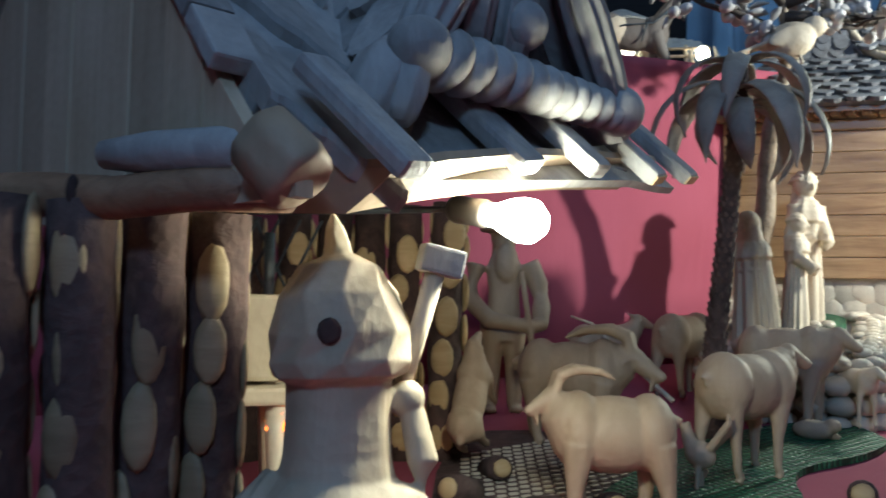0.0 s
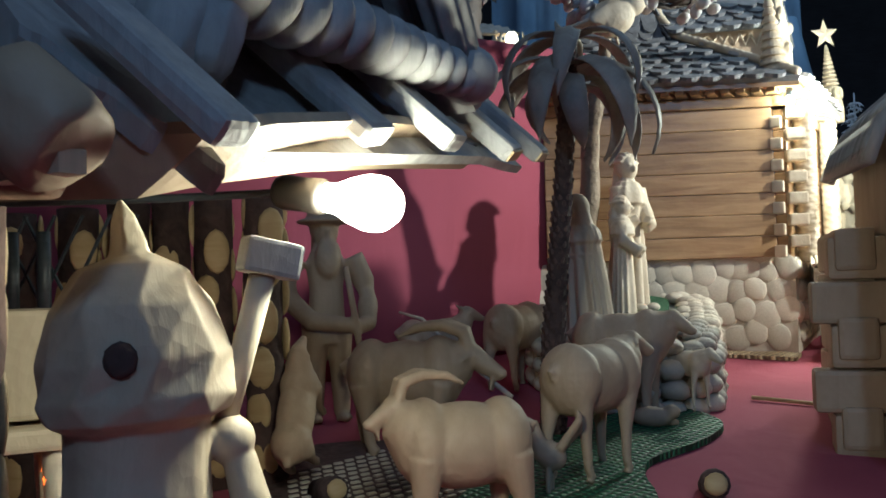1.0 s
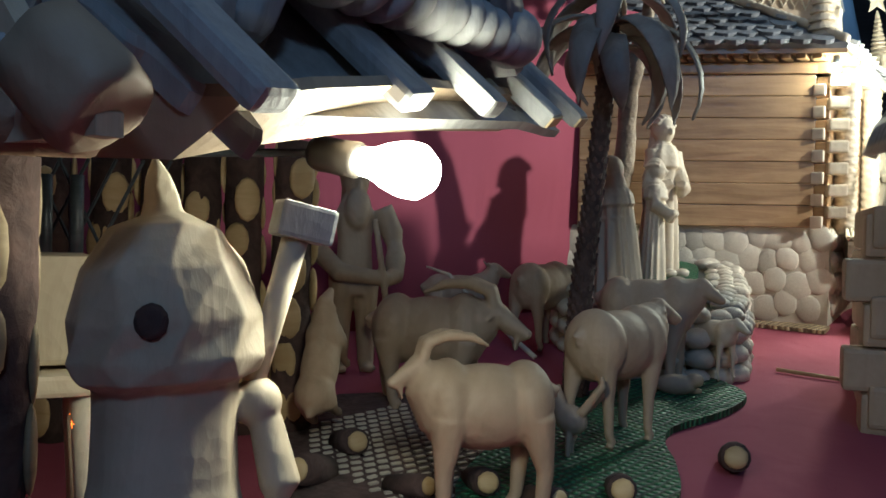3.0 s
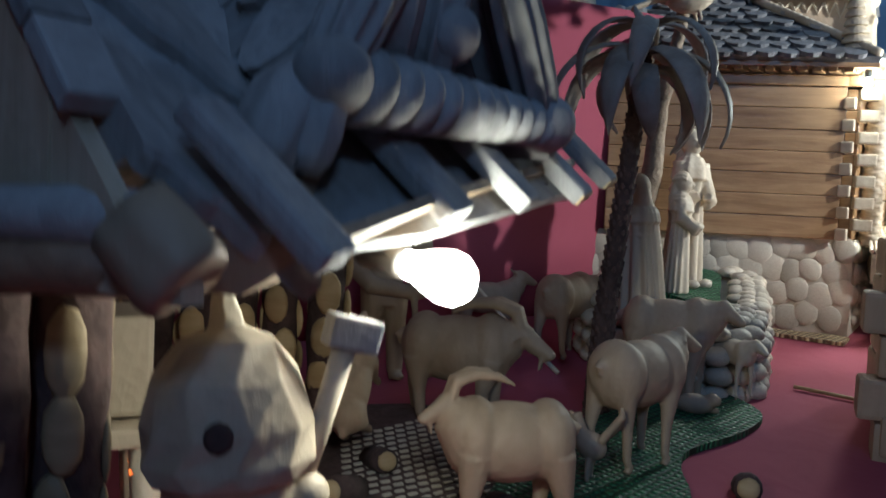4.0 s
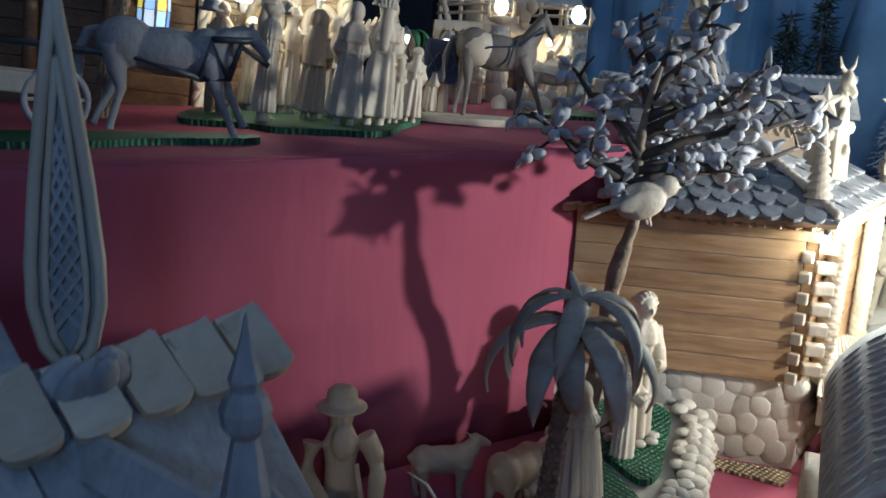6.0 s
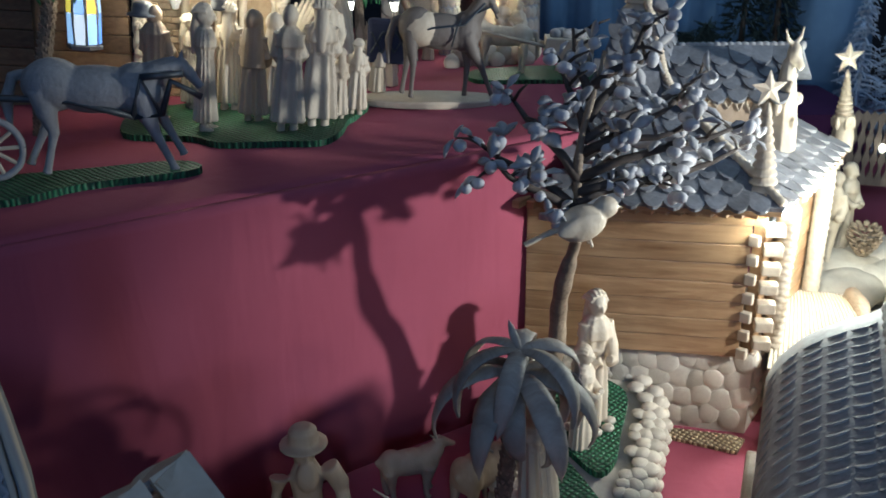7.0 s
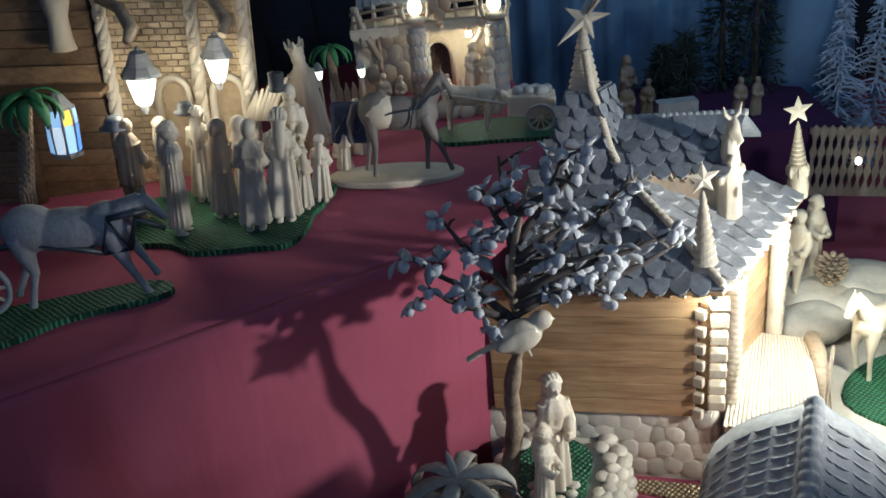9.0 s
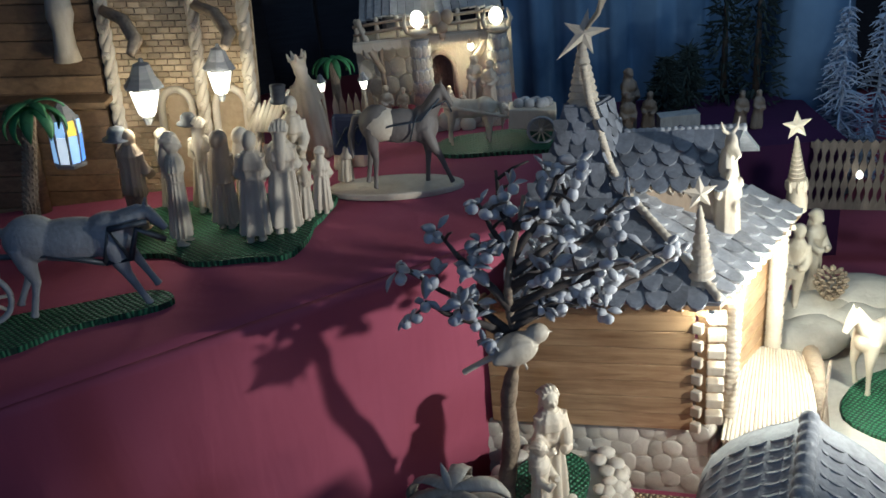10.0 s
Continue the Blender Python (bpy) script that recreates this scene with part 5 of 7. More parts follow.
for k in range(17):
    p = HA + HU * (0.42 * k / 16)
    part("rafter_end", beam(p - HV * 0.045, p + HV * 0.0, ZT + 0.029, 0.014, 0.016, 0.002), PINE, house)
for k in range(13):
    p = HA + HV * (0.36 * k / 12)
    part("rafter_end", beam(p - HU * 0.055, p, ZT + 0.029, 0.014, 0.014, 0.002), PALE, house)
# plinth with carved field stones
bm = bmesh.new()
prism(bm, [tuple((p).xy) for p in (HA - HU * 0.02, HC - HU * 0.02, HC + HU * 0.3, HB)], 0.03, Z0)
plinth = part("stone_plinth", bm, STONE, house)
rnd = random.Random(31)
for row in range(4):
    for k in range(15):
        p = HA - HU * 0.008 + HU * (0.036 * (k + 0.5 * (row % 2))) - HV * 0.004
        ob = new("stone", rnd.choice(pebbles))
        ob.parent = plinth
        ob.matrix_basis = pose(p.x + rnd.uniform(-0.006, 0.006), p.y + 0.004, Z0 - 0.021 - 0.039 * row + rnd.uniform(-0.007, 0.007), 0, 0, -15) @ pose(0, 0, 0, 0, rnd.uniform(-30, 30), 0) @ Matrix.Diagonal((0.0245 * rnd.uniform(0.85, 1.25), 0.0048, 0.0235 * rnd.uniform(0.85, 1.15), 1))
for row in range(4):
    for k in range(9):
        p = HA + HV * (0.02 + 0.040 * (k + 0.5 * (row % 2))) - HU * 0.018
        ob = new("stone", rnd.choice(pebbles))
        ob.parent = plinth
        ob.matrix_basis = pose(p.x, p.y, Z0 - 0.021 - 0.039 * row, 0, 0, 50) @ Matrix.Diagonal((0.021, 0.012, 0.020, 1))
WOVEN = knitted("tan_woven_strip", (0.55, 0.42, 0.24), (0.12, 0.07, 0.035))
bm = bmesh.new()
prism(bm, [tuple((HA + HU * u - HV * v).xy) for u, v in ((-0.03, 0.075), (0.06, 0.060), (0.15, 0.045), (0.15, 0.02), (0.0, 0.02), (-0.03, 0.03))], 0.0, 0.006)
for v in bm.verts:
    v.co.z += lie(v.co.x, v.co.y)
bmesh.ops.triangulate(bm, faces=[f for f in bm.faces if len(f.verts) > 4])
tagged(part("woven_mat", bm, WOVEN), "tan woven mat at the foot of the stone plinth", "mat")
# roof: steep hip with scalloped shingles over the long wall, a flatter skirt over the front
E1, E2, E3 = HA - HU * 0.05 - HV * 0.05, HA + HU * 0.34 - HV * 0.05, HC - HU * 0.05 + HV * 0.06
EZ = ZT + 0.042
PEAK = HA + HU * 0.340 + HV * 0.262 + Vector((0, 0, 0.848))


def hp(u, v, z):
    """A place over the house: u along the long wall, v along the porch front."""
    return HA + HU * u + HV * v + Vector((0, 0, z))


def slope_face(name, corners, thick, material, parent):
    bm = bmesh.new()
    v = [bm.verts.new(c) for c in corners]
    bm.faces.new(v)
    ob = part(name, bm, material, parent)
    bmesh_thick = ob.modifiers.new("thick", "SOLIDIFY")
    bmesh_thick.thickness, bmesh_thick.offset = thick, 0
    return ob


def lift(p, z):
    return Vector((p.x, p.y, z))


def shingle_face(parent, a, b, top_a, top_b, rows, cols, mesh, sway=0.0, start=0.9):
    """Courses of shingles between an eave a-b and an upper line."""
    a, b, top_a, top_b = (Vector(v) for v in (a, b, top_a, top_b))
    for i in range(rows):
        u = min(1.0, (i + start) / rows)
        l, r = a.lerp(top_a, u), b.lerp(top_b, u)
        n = max(1, round(cols * (r - l).length / (b - a).length))
        for j in range(n):
            w = (j + 0.5 + (0.5 if i % 2 else 0)) / n
            if w > 1:
                continue
            p = l.lerp(r, w)
            x = (r - l).normalized()
            y = ((top_a + top_b) / 2 - (a + b) / 2)
            y = (y - x * y.dot(x)).normalized()
            z = x.cross(y)
            if z.z < 0:
                x, z = -x, -z
            ob = new("shingle", mesh)
            ob.parent = parent
            ob.matrix_basis = Matrix((x, y, z)).transposed().to_4x4()
            ob.matrix_basis.translation = p + z * (0.004 + 0.001 * ((i + j) % 3))
            ob.matrix_basis = ob.matrix_basis @ pose(0, 0, 0, -4, 0, sway * math.sin(5 * i + 3 * j))


SLATE = wood("dark_weathered_shingle", (0.20, 0.20, 0.21), (0.10, 0.10, 0.105), grain=(30, 30, 30), spread=0.3)
house_tile = scale_tile(0.043, 0.054, 0.0055, 0.75)
house_tile.materials.append(SLATE)
front_tile = scale_tile(0.040, 0.050, 0.006, 0.6)
front_tile.materials.append(GREY)
Q1, Q2 = hp(0.230, 0.192, 0.676), hp(0.415, 0.192, 0.676)
mainroof = slope_face("roof", [lift(E1, EZ), lift(E2, EZ), Q2, Q1], 0.012, SLATE, house)
shingle_face(mainroof, lift(E1, EZ), lift(E2, EZ), Q1, Q2, 7, 11, house_tile, 1)
front = slope_face("roof", [lift(E3, EZ), lift(E1, EZ), Q1, hp(0.240, 0.43, 0.676)], 0.012, GREY, house)
shingle_face(front, lift(E3, EZ), lift(E1, EZ), hp(0.240, 0.43, 0.676), Q1, 8, 11, front_tile, 3, 1.2)
# steep spire roof that flares at its foot
tower_tile = scale_tile(0.030, 0.030, 0.003, 0.85)
tower_tile.materials.append(SLATE)
TU, TV = 0.332, 0.262
tiers = [(0.090, 0.670), (0.064, 0.722), (0.045, 0.785), (0.030, 0.852)]
spire = part("spire_core", block(Matrix.Translation(hp(TU, TV, 0.74)), (0.05, 0.05, 0.2)), SLATE, house)
for (w0, z0), (w1, z1) in zip(tiers, tiers[1:]):
    for (au, av), (bu, bv) in (((-1, -1), (1, -1)), ((-1, 1), (-1, -1)), ((1, 1), (-1, 1)), ((1, -1), (1, 1))):
        corners = [hp(TU + au * w0, TV + av * w0, z0), hp(TU + bu * w0, TV + bv * w0, z0), hp(TU + bu * w1, TV + bv * w1, z1), hp(TU + au * w1, TV + av * w1, z1)]
        face = slope_face("spire_face", corners, 0.006, SLATE, house)
        if av + bv < 0 or au + bu < 0:
            shingle_face(face, corners[0], corners[1], corners[3], corners[2], 3, max(2, round(w0 * 2 / 0.031)), tower_tile, 0, 0.75)
# cross gable over the porch, with a carved band below its eave
gable = slope_face("gable_roof", [hp(0.035, 0.185, 0.698), hp(0.255, 0.185, 0.694), hp(0.270, 0.285, 0.770), hp(0.035, 0.285, 0.776)], 0.010, SLATE, house)
shingle_face(gable, hp(0.035, 0.185, 0.698), hp(0.255, 0.185, 0.694), hp(0.035, 0.285, 0.776), hp(0.270, 0.285, 0.770), 4, 6, house_tile, 1, 0.9)
slope_face("gable_roof", [hp(0.035, 0.385, 0.700), hp(0.255, 0.385, 0.700), hp(0.270, 0.285, 0.769), hp(0.035, 0.285, 0.775)], 0.010, SLATE, house)
slope_face("gable_wall", [hp(0.060, 0.205, 0.590), hp(0.060, 0.365, 0.590), hp(0.060, 0.285, 0.765)], 0.010, PALE, house)
band = slope_face("carved_band", [hp(0.060, 0.200, 0.594), hp(0.240, 0.200, 0.672), hp(0.245, 0.200, 0.698), hp(0.055, 0.200, 0.700)], 0.008, TAN, house)
for k in range(8):
    u = 0.062 + 0.021 * k
    bm = bmesh.new()
    tube(bm, [hp(u, 0.194, 0.688), hp(u + 0.0105, 0.194, 0.660 + 0.16 * (u - 0.06)), hp(u + 0.021, 0.194, 0.688)], 0.0028, 6)
    part("zigzag", bm, PALE, band)
bm = bmesh.new()
ribbed(bm, [hp(0.318, 0.222, 0.935), hp(0.309, 0.222, 0.864), hp(0.290, 0.220, 0.804), hp(0.264, 0.205, 0.736), hp(0.228, 0.180, 0.690), hp(0.090, 0.070, 0.624), lift(E1, EZ + 0.012)], 0.0085, 60, 0.14)
part("hip_roll", bm, PALE, house, smooth=True)
bm = bmesh.new()
ribbed(bm, [hp(0.270, 0.285, 0.774), hp(0.030, 0.285, 0.780)], 0.0085, 18, 0.22)
part("ridge_roll", bm, GREY, house, smooth=True)
bm = bmesh.new()
prism(bm, [tuple(p.xy) for p in (E1, E3, E3 + HU * 0.3, E2)], EZ - 0.012, EZ - 0.004)
part("eave_board", bm, PINE, house)


def ringed_cone(where, r, h, star, name="star_cone", lean=0.0, stem=0.0, label="carved ringed cone topped with a five-pointed star"):
    """A turned fir: stacked rings that taper to a star."""
    cone = thing(name, label, "ornament", Matrix.Translation(where) @ pose(0, 0, 0, 0, lean, 0), "star cones")
    bm = bmesh.new()
    prof, n = [(r * 0.9, 0), (r * 1.0, h * 0.1)], 10
    for k in range(n):
        z = h * (0.12 + 0.84 * k / n)
        rr = r * (1 - 0.82 * k / n)
        prof += [(rr, z), (rr * 0.98, z + h * 0.025), (rr * 0.60, z + h * 0.84 / n * 0.9)]
    prof.append((r * 0.08, h))
    lathe(bm, prof, 20)
    part("cone", bm, PALE, cone)
    bm = bmesh.new()
    star_shape(bm, star, star * 0.16, Matrix.Translation((0, 0, h + star * 0.7)) @ pose(0, 0, 0, 90, 0, 0))
    part("star", bm, PALE, cone)
    if stem:
        bm = bmesh.new()
        tube(bm, [(0, 0, -stem), (0, 0, -stem * 0.5), (0, 0, 0.004)], [r * 1.05, r * 1.15, r * 0.9], 12)
        part("stub_post", bm, PALE, cone, smooth=True)
    for k in range(7):
        a = 2 * math.pi * k / 7
        bm = bmesh.new()
        egg(bm, (r * 0.95 * math.cos(a), r * 0.95 * math.sin(a), h * 0.02), (r * 0.34, r * 0.22, h * 0.13), (0, 0, math.degrees(a)), 2)
        part("base_leaf", bm, PALE, cone, smooth=True)
    return cone


ringed_cone((0.915, 1.530, EZ + 0.0), 0.027, 0.180, 0.034, lean=-3)
ringed_cone((1.225, 1.86, 0.595), 0.020, 0.115, 0.034, lean=-4, stem=0.06)
comet = thing("comet_spire", "ringed spire with a large tailed comet star above the roof", "ornament", Matrix.Translation(PEAK))
bm = bmesh.new()
prof = [(0.032, -0.02)]
for k in range(9):
    prof += [(0.033 - 0.0029 * k, 0.0135 * k), (0.033 - 0.0029 * k, 0.0135 * k + 0.003), (0.025 - 0.0023 * k, 0.0135 * k + 0.012)]
lathe(bm, prof + [(0.003, 0.128)], 24)
part("cone", bm, PALE, comet)
bm = bmesh.new()
star_shape(bm, 0.046, 0.005, Matrix.Translation((0.0, -0.022, 0.145)) @ pose(0, 0, 0, 82, 0, 0) @ pose(0, 0, 0, 0, 0, -14), inner=0.36, long=[1, 0.95, 1.6, 1.0, 1.15])
part("star", bm, PALE, comet)
bm = bmesh.new()
tube(bm, [(0.004, -0.018, 0.15), (0.030, -0.014, 0.178), (0.046, -0.008, 0.215), (0.048, 0.0, 0.27), (0.040, 0.0, 0.32)], [0.014, 0.019, 0.020, 0.017, 0.006], 10, 0.28)
part("tail", bm, PALE, comet, smooth=True)
# bright bulb at the eave's corner
p = HA - HU * 0.030 - HV * 0.034
eave = thing("eave_lamp", "small bright bulb under the eave of the log house", "lamp", pose(p.x, p.y, ZT + 0.006))
bm = bmesh.new()
egg(bm, (0, 0, 0), (0.008, 0.008, 0.011))
part("globe", bm, ROPE, eave, smooth=True).visible_shadow = False
bm = bmesh.new()
lathe(bm, [(0.005, 0.008), (0.006, 0.012), (0.006, 0.022)], 12)
part("socket", bm, IRON, eave, smooth=True)
# carved goat-headed gable post
bm = bmesh.new()
lathe(bm, [(0.038, 0), (0.036, 0.05), (0.030, 0.09), (0.024, 0.13), (0.018, 0.16), (0.012, 0.175)], 8)
egg(bm, (0.006, -0.01, 0.185), (0.015, 0.02, 0.024)); tube(bm, [(0.006, -0.012, 0.185), (0.012, -0.035, 0.16)], [0.014, 0.008], 8)
for side in (1, -1):
    tube(bm, [(0.006, -0.005, 0.2), (0.006 + side * 0.022, -0.005, 0.215), (0.006 + side * 0.03, -0.005, 0.235)], [0.006, 0.005, 0.002], 6)
for k in range(9):
    egg(bm, (0.032 * math.cos(k * 2.4), 0.032 * math.sin(k * 2.4), 0.03 + 0.014 * k), (0.012, 0.012, 0.013), fine=2)
carved("goat_head_post", bm, PALE, "carved ridge post ending in a horned goat head", "ornament", pose(1.012, 1.690, 0.592, 0, -2, 20) @ Matrix.Diagonal((0.74, 0.74, 1, 1)), 0.0022)


def twisted_column(name, x, y, low, high, r, label):
    bm = bmesh.new()
    rings = []
    for k in range(61):
        z = low + (high - low) * k / 60
        rings.append([bm.verts.new((x + math.cos(a) * r * (1 + 0.16 * math.sin(3 * a + 22 * k / 10)), y + math.sin(a) * r * (1 + 0.16 * math.sin(3 * a + 22 * k / 10)), z)) for a in (2 * math.pi * j / 24 for j in range(24))])
    for a, b in zip(rings, rings[1:]):
        for j in range(24):
            bm.faces.new((a[j], a[(j + 1) % 24], b[(j + 1) % 24], b[j]))
    return tagged(part(name, bm, PALE, smooth=True), label, "column", "porch columns")


p = HA + HV * 0.055 - HU * 0.035
twisted_column("porch_column", p.x, p.y, Z0 - 0.01, ZT + 0.02, 0.019, "pale twisted wooden porch column beside the log ends")
p = HC - HV * 0.03 - HU * 0.035
twisted_column("porch_column", p.x, p.y, Z0 - 0.03, ZT + 0.02, 0.017, "pale twisted wooden porch column beside the log ends")
# slatted ramp, its round side logs, and the lit yard
slope_way = thing("ramp", "arched ramp of thin pale slats before the log house", "ramp")
for k in range(22):
    u = k / 21
    p, q = Vector((0.955, 1.50, 0.215)).lerp(Vector((1.13, 1.45, 0.225)), u), Vector((1.10, 1.79, 0.245)).lerp(Vector((1.205, 1.72, 0.255)), u)
    bm = bmesh.new()
    tube(bm, [p.lerp(q, w) + Vector((0, 0, 0.022 * math.sin(math.pi * w))) for w in (0, 0.2, 0.4, 0.6, 0.8, 1.0)], [0.0036 - 0.0008 * w for w in (0, 0.2, 0.4, 0.6, 0.8, 1.0)], 6)
    part("slat", bm, PALE, slope_way)
bm = bmesh.new()
v = [bm.verts.new(Vector(c) + Vector((0, 0, -0.006 + h))) for h in (0, -0.05) for c in ((0.955, 1.50, 0.215), (1.13, 1.45, 0.225), (1.205, 1.72, 0.255), (1.10, 1.79, 0.245))]
for f in ((0, 1, 2, 3), (7, 6, 5, 4), (0, 4, 5, 1), (1, 5, 6, 2), (2, 6, 7, 3), (3, 7, 4, 0)):
    bm.faces.new([v[i] for i in f])
part("ramp_base", bm, TRUNK, slope_way)
bm = bmesh.new()
tube(bm, [(1.22, 1.74, 0.20), (1.215, 1.70, 0.265), (1.20, 1.64, 0.27), (1.16, 1.50, 0.22)], [0.014, 0.018, 0.018, 0.012], 10)
part("side_log", bm, TRUNK, slope_way, smooth=True)
for x, y, z, r in ((1.28, 1.86, 0.20, 0.10), (1.40, 1.90, 0.20, 0.10), (1.50, 1.86, 0.19, 0.1), (1.33, 1.96, 0.21, 0.12), (1.46, 1.99, 0.22, 0.12), (1.6, 1.95, 0.2, 0.12)):
    bm = bmesh.new()
    egg(bm, (x, y, z), (r, r * 0.7, 0.045), fine=3)
    for v in bm.verts:
        v.co += Vector((0, 0, 0.012 * noise.noise(v.co * 25)))
    tagged(part("bank_rock", bm, STONE, smooth=True), "pale rounded rock in the bank behind the yard", "rock", "bank rocks")
bm = bmesh.new()
prism(bm, [(1.02, 1.30), (1.9, 1.30), (1.9, 1.95), (1.22, 1.95), (1.22, 1.72), (1.10, 1.45)], 0.05, 0.155)
part_yard = tagged(part("yard", bm, STONE), "pale lit platform of the yard", "platform")
mat_piece("yard_mat", smooth_outline([(1.25, 1.60), (1.34, 1.72), (1.50, 1.76), (1.66, 1.70), (1.66, 1.56), (1.50, 1.46), (1.34, 1.48)]), lambda x, y: 0.152, 0.012, "bright green knitted mat in the lit yard")
carved("white_horse_figure", horse(0.22, ((0.02, 0.0, 0), (0.06, 0.0, 0.06), (-0.02, 0.0, 0), (-0.03, -0.04, 0)), (0.15, 0.27), (0.12, -0.18)), PALE, "carved pale horse with a bridle in the lit yard", "figurine", pose(1.38, 1.70, 0.164, 0, 0, 200), 0.003)
carved("yard_man_figure", person(0.22, 0.15, 8, "", True, True, 0, True), PALE, "carved man standing at the edge of the yard", "figurine", pose(1.265, 1.95, 0.24, 0, 4, -20), 0.003)
carved("yard_woman_figure", person(0.215, 0.15, 10, "", True, True), PALE, "carved woman reaching out beside the yard", "figurine", pose(1.345, 2.02, 0.24, 0, 4, 30), 0.003)
cone_fir = thing("pine_cone", "open pine cone standing on the bank", "pine cone", pose(1.362, 1.94, 0.245))
bm = bmesh.new()
egg(bm, (0, 0, 0), (0.0105, 0.008, 0.004), fine=1)
cone_scale = bpy.data.meshes.new("scale")
bm.to_mesh(cone_scale)
bm.free()
cone_scale.materials.append(TRUNK)
for i in range(8):
    for j in range(9):
        a = 2 * math.pi * (j + 0.5 * (i % 2)) / 9
        r = 0.034 * math.sin(math.pi * (0.18 + 0.75 * (1 - i / 8)))
        ob = new("scale", cone_scale)
        ob.parent = cone_fir
        ob.matrix_basis = pose(r * math.cos(a), r * math.sin(a), 0.008 + 0.010 * i, 0, -25, math.degrees(a))
bm = bmesh.new()
tube(bm, [(1.10, 1.40, 0.16), (1.135, 1.45, 0.415)], [0.004, 0.003], 8)
tagged(part("staff", bm, TRUNK, smooth=True), "thin dark staff standing in the yard", "staff")

# ==== near log house with the scalloped roof ====
cottage = thing("scallop_roof_house", "log cottage with a curved roof of blue-grey scallops", "house")
W = Vector((0.436, 0.90, 0)).normalized()
N = Vector((W.y, -W.x, 0))
G = Vector((0.985, 1.20, 0))
PROFILE = [(x * 0.74, z - 0.012) for x, z in [(-0.205, 0.345), (-0.185, 0.385), (-0.15, 0.418), (-0.11, 0.442), (-0.07, 0.460), (-0.035, 0.472), (-0.018, 0.482), (0.0, 0.494), (0.018, 0.482), (0.035, 0.472), (0.07, 0.460), (0.11, 0.442), (0.15, 0.418), (0.185, 0.385), (0.205, 0.345)]]


def roof_spot(i, d):
    x, z = PROFILE[i]
    p = G + N * x - W * d
    return Vector((p.x, p.y, z - 0.06 * d))


bm = bmesh.new()
rings = []
for d in (0, 0.06, 0.12, 0.18, 0.24, 0.30, 0.36, 0.42, 0.48):
    rings.append([bm.verts.new(roof_spot(i, d)) for i in range(15)])
for a, b in zip(rings, rings[1:]):
    for i in range(14):
        bm.faces.new((a[i], a[i + 1], b[i + 1], b[i]))
shell = part("roof", bm, GREY, cottage, smooth=True)
m_thick = shell.modifiers.new("thick", "SOLIDIFY")
m_thick.thickness, m_thick.offset = 0.012, -1
scallop = scale_tile(0.032, 0.030, 0.009, 0.35)
scallop.materials.append(GREY)
for i in range(14):
    if i in (6, 7):
        continue
    for k in range(18):
        d = 0.012 + 0.0255 * k
        p = (roof_spot(i, d) + roof_spot(i + 1, d)) / 2
        x = (roof_spot(i + 1, d) - roof_spot(i, d)).normalized()
        y = W.copy()
        z = x.cross(y).normalized()
        if z.z < 0:
            x, z = -x, -z
        ob = new("scallop", scallop)
        ob.parent = shell
        ob.matrix_basis = Matrix((x, y, z)).transposed().to_4x4()
        ob.matrix_basis.translation = p + z * 0.002
        ob.matrix_basis = ob.matrix_basis @ pose(0, 0, 0, 7) @ Matrix.Diagonal(((roof_spot(i + 1, d) - roof_spot(i, d)).length / 0.0325, 1, 1, 1))
bm = bmesh.new()
ribbed(bm, [roof_spot(7, -0.006) + Vector((0, 0, 0.002)), roof_spot(7, 0.48) + Vector((0, 0, 0.002))], 0.0165, 20, 0.16)
part("ridge_roll", bm, GREY, cottage, smooth=True)
bm = bmesh.new()
tube(bm, [roof_spot(i, -0.004) for i in range(15)], 0.010, 8)
part("barge_board", bm, GREY, cottage, smooth=True)
# unseen core box, added to stop the side spot leaking under the roof
mid = G - W * 0.225
part("wall", block(pose(mid.x, mid.y, 0.155, 0, 0, math.degrees(math.atan2(W.y, W.x))), (0.36, 0.245, 0.40), 0.004), TAN, cottage)
corner = G - N * 0.150 - W * 0.27
for k in range(5):
    z = -0.02 + 0.052 * (k + 0.5)
    out = 0.02 if k % 2 else 0.0
    a = corner - N * (0.035 + out) - W * 0.02
    part("beam", beam(a, a + N * 0.30, z, 0.050, 0.05, 0.006), TAN, cottage)
    b = corner - N * 0.005 - W * (0.05 - out)
    part("beam", beam(b, b + W * 0.24, z + 0.010, 0.050, 0.045, 0.006), TAN, cottage)

# ==== terrace: people, horses, carts ====
def up(x, y, turn=0.0, lean=5.0, lift=0.0):
    return pose(x, y, terrace_z(x, y) + lift, 0, lean, 0) @ pose(0, 0, 0, 0, 0, turn)


mat_piece("horse_mat", smooth_outline([(-0.55, 1.40), (-0.346, 1.43), (-0.248, 1.493), (-0.09, 1.535), (-0.075, 1.575), (-0.13, 1.60), (-0.264, 1.578), (-0.389, 1.56), (-0.55, 1.52)]), terrace_z, 0.012, "dark green mat under the harnessed horse")
mat_piece("crowd_mat", smooth_outline([(-0.26, 1.80), (-0.127, 1.755), (-0.06, 1.70), (0.05, 1.69), (0.13, 1.685), (0.165, 1.75), (0.175, 1.82), (0.195, 1.87), (0.20, 1.98), (-0.05, 2.03), (-0.26, 1.98)]), terrace_z, 0.012, "green knitted mat under the crowd of figures")
carved("grey_horse_figure", horse(0.265, ((0.12, 0.24, 0.10), (0.08, 0.20, 0.04), (-0.02, -0.14, 0.0), (0.06, 0.0, 0.0)), (0.20, 0.13), (0.12, -0.17), 1.15), GREY, "carved trotting horse with a dark harness", "figurine", up(-0.235, 1.565, 6, 5, 0.012) @ Matrix.Diagonal((1, 1, 0.84, 1)), 0.0026)
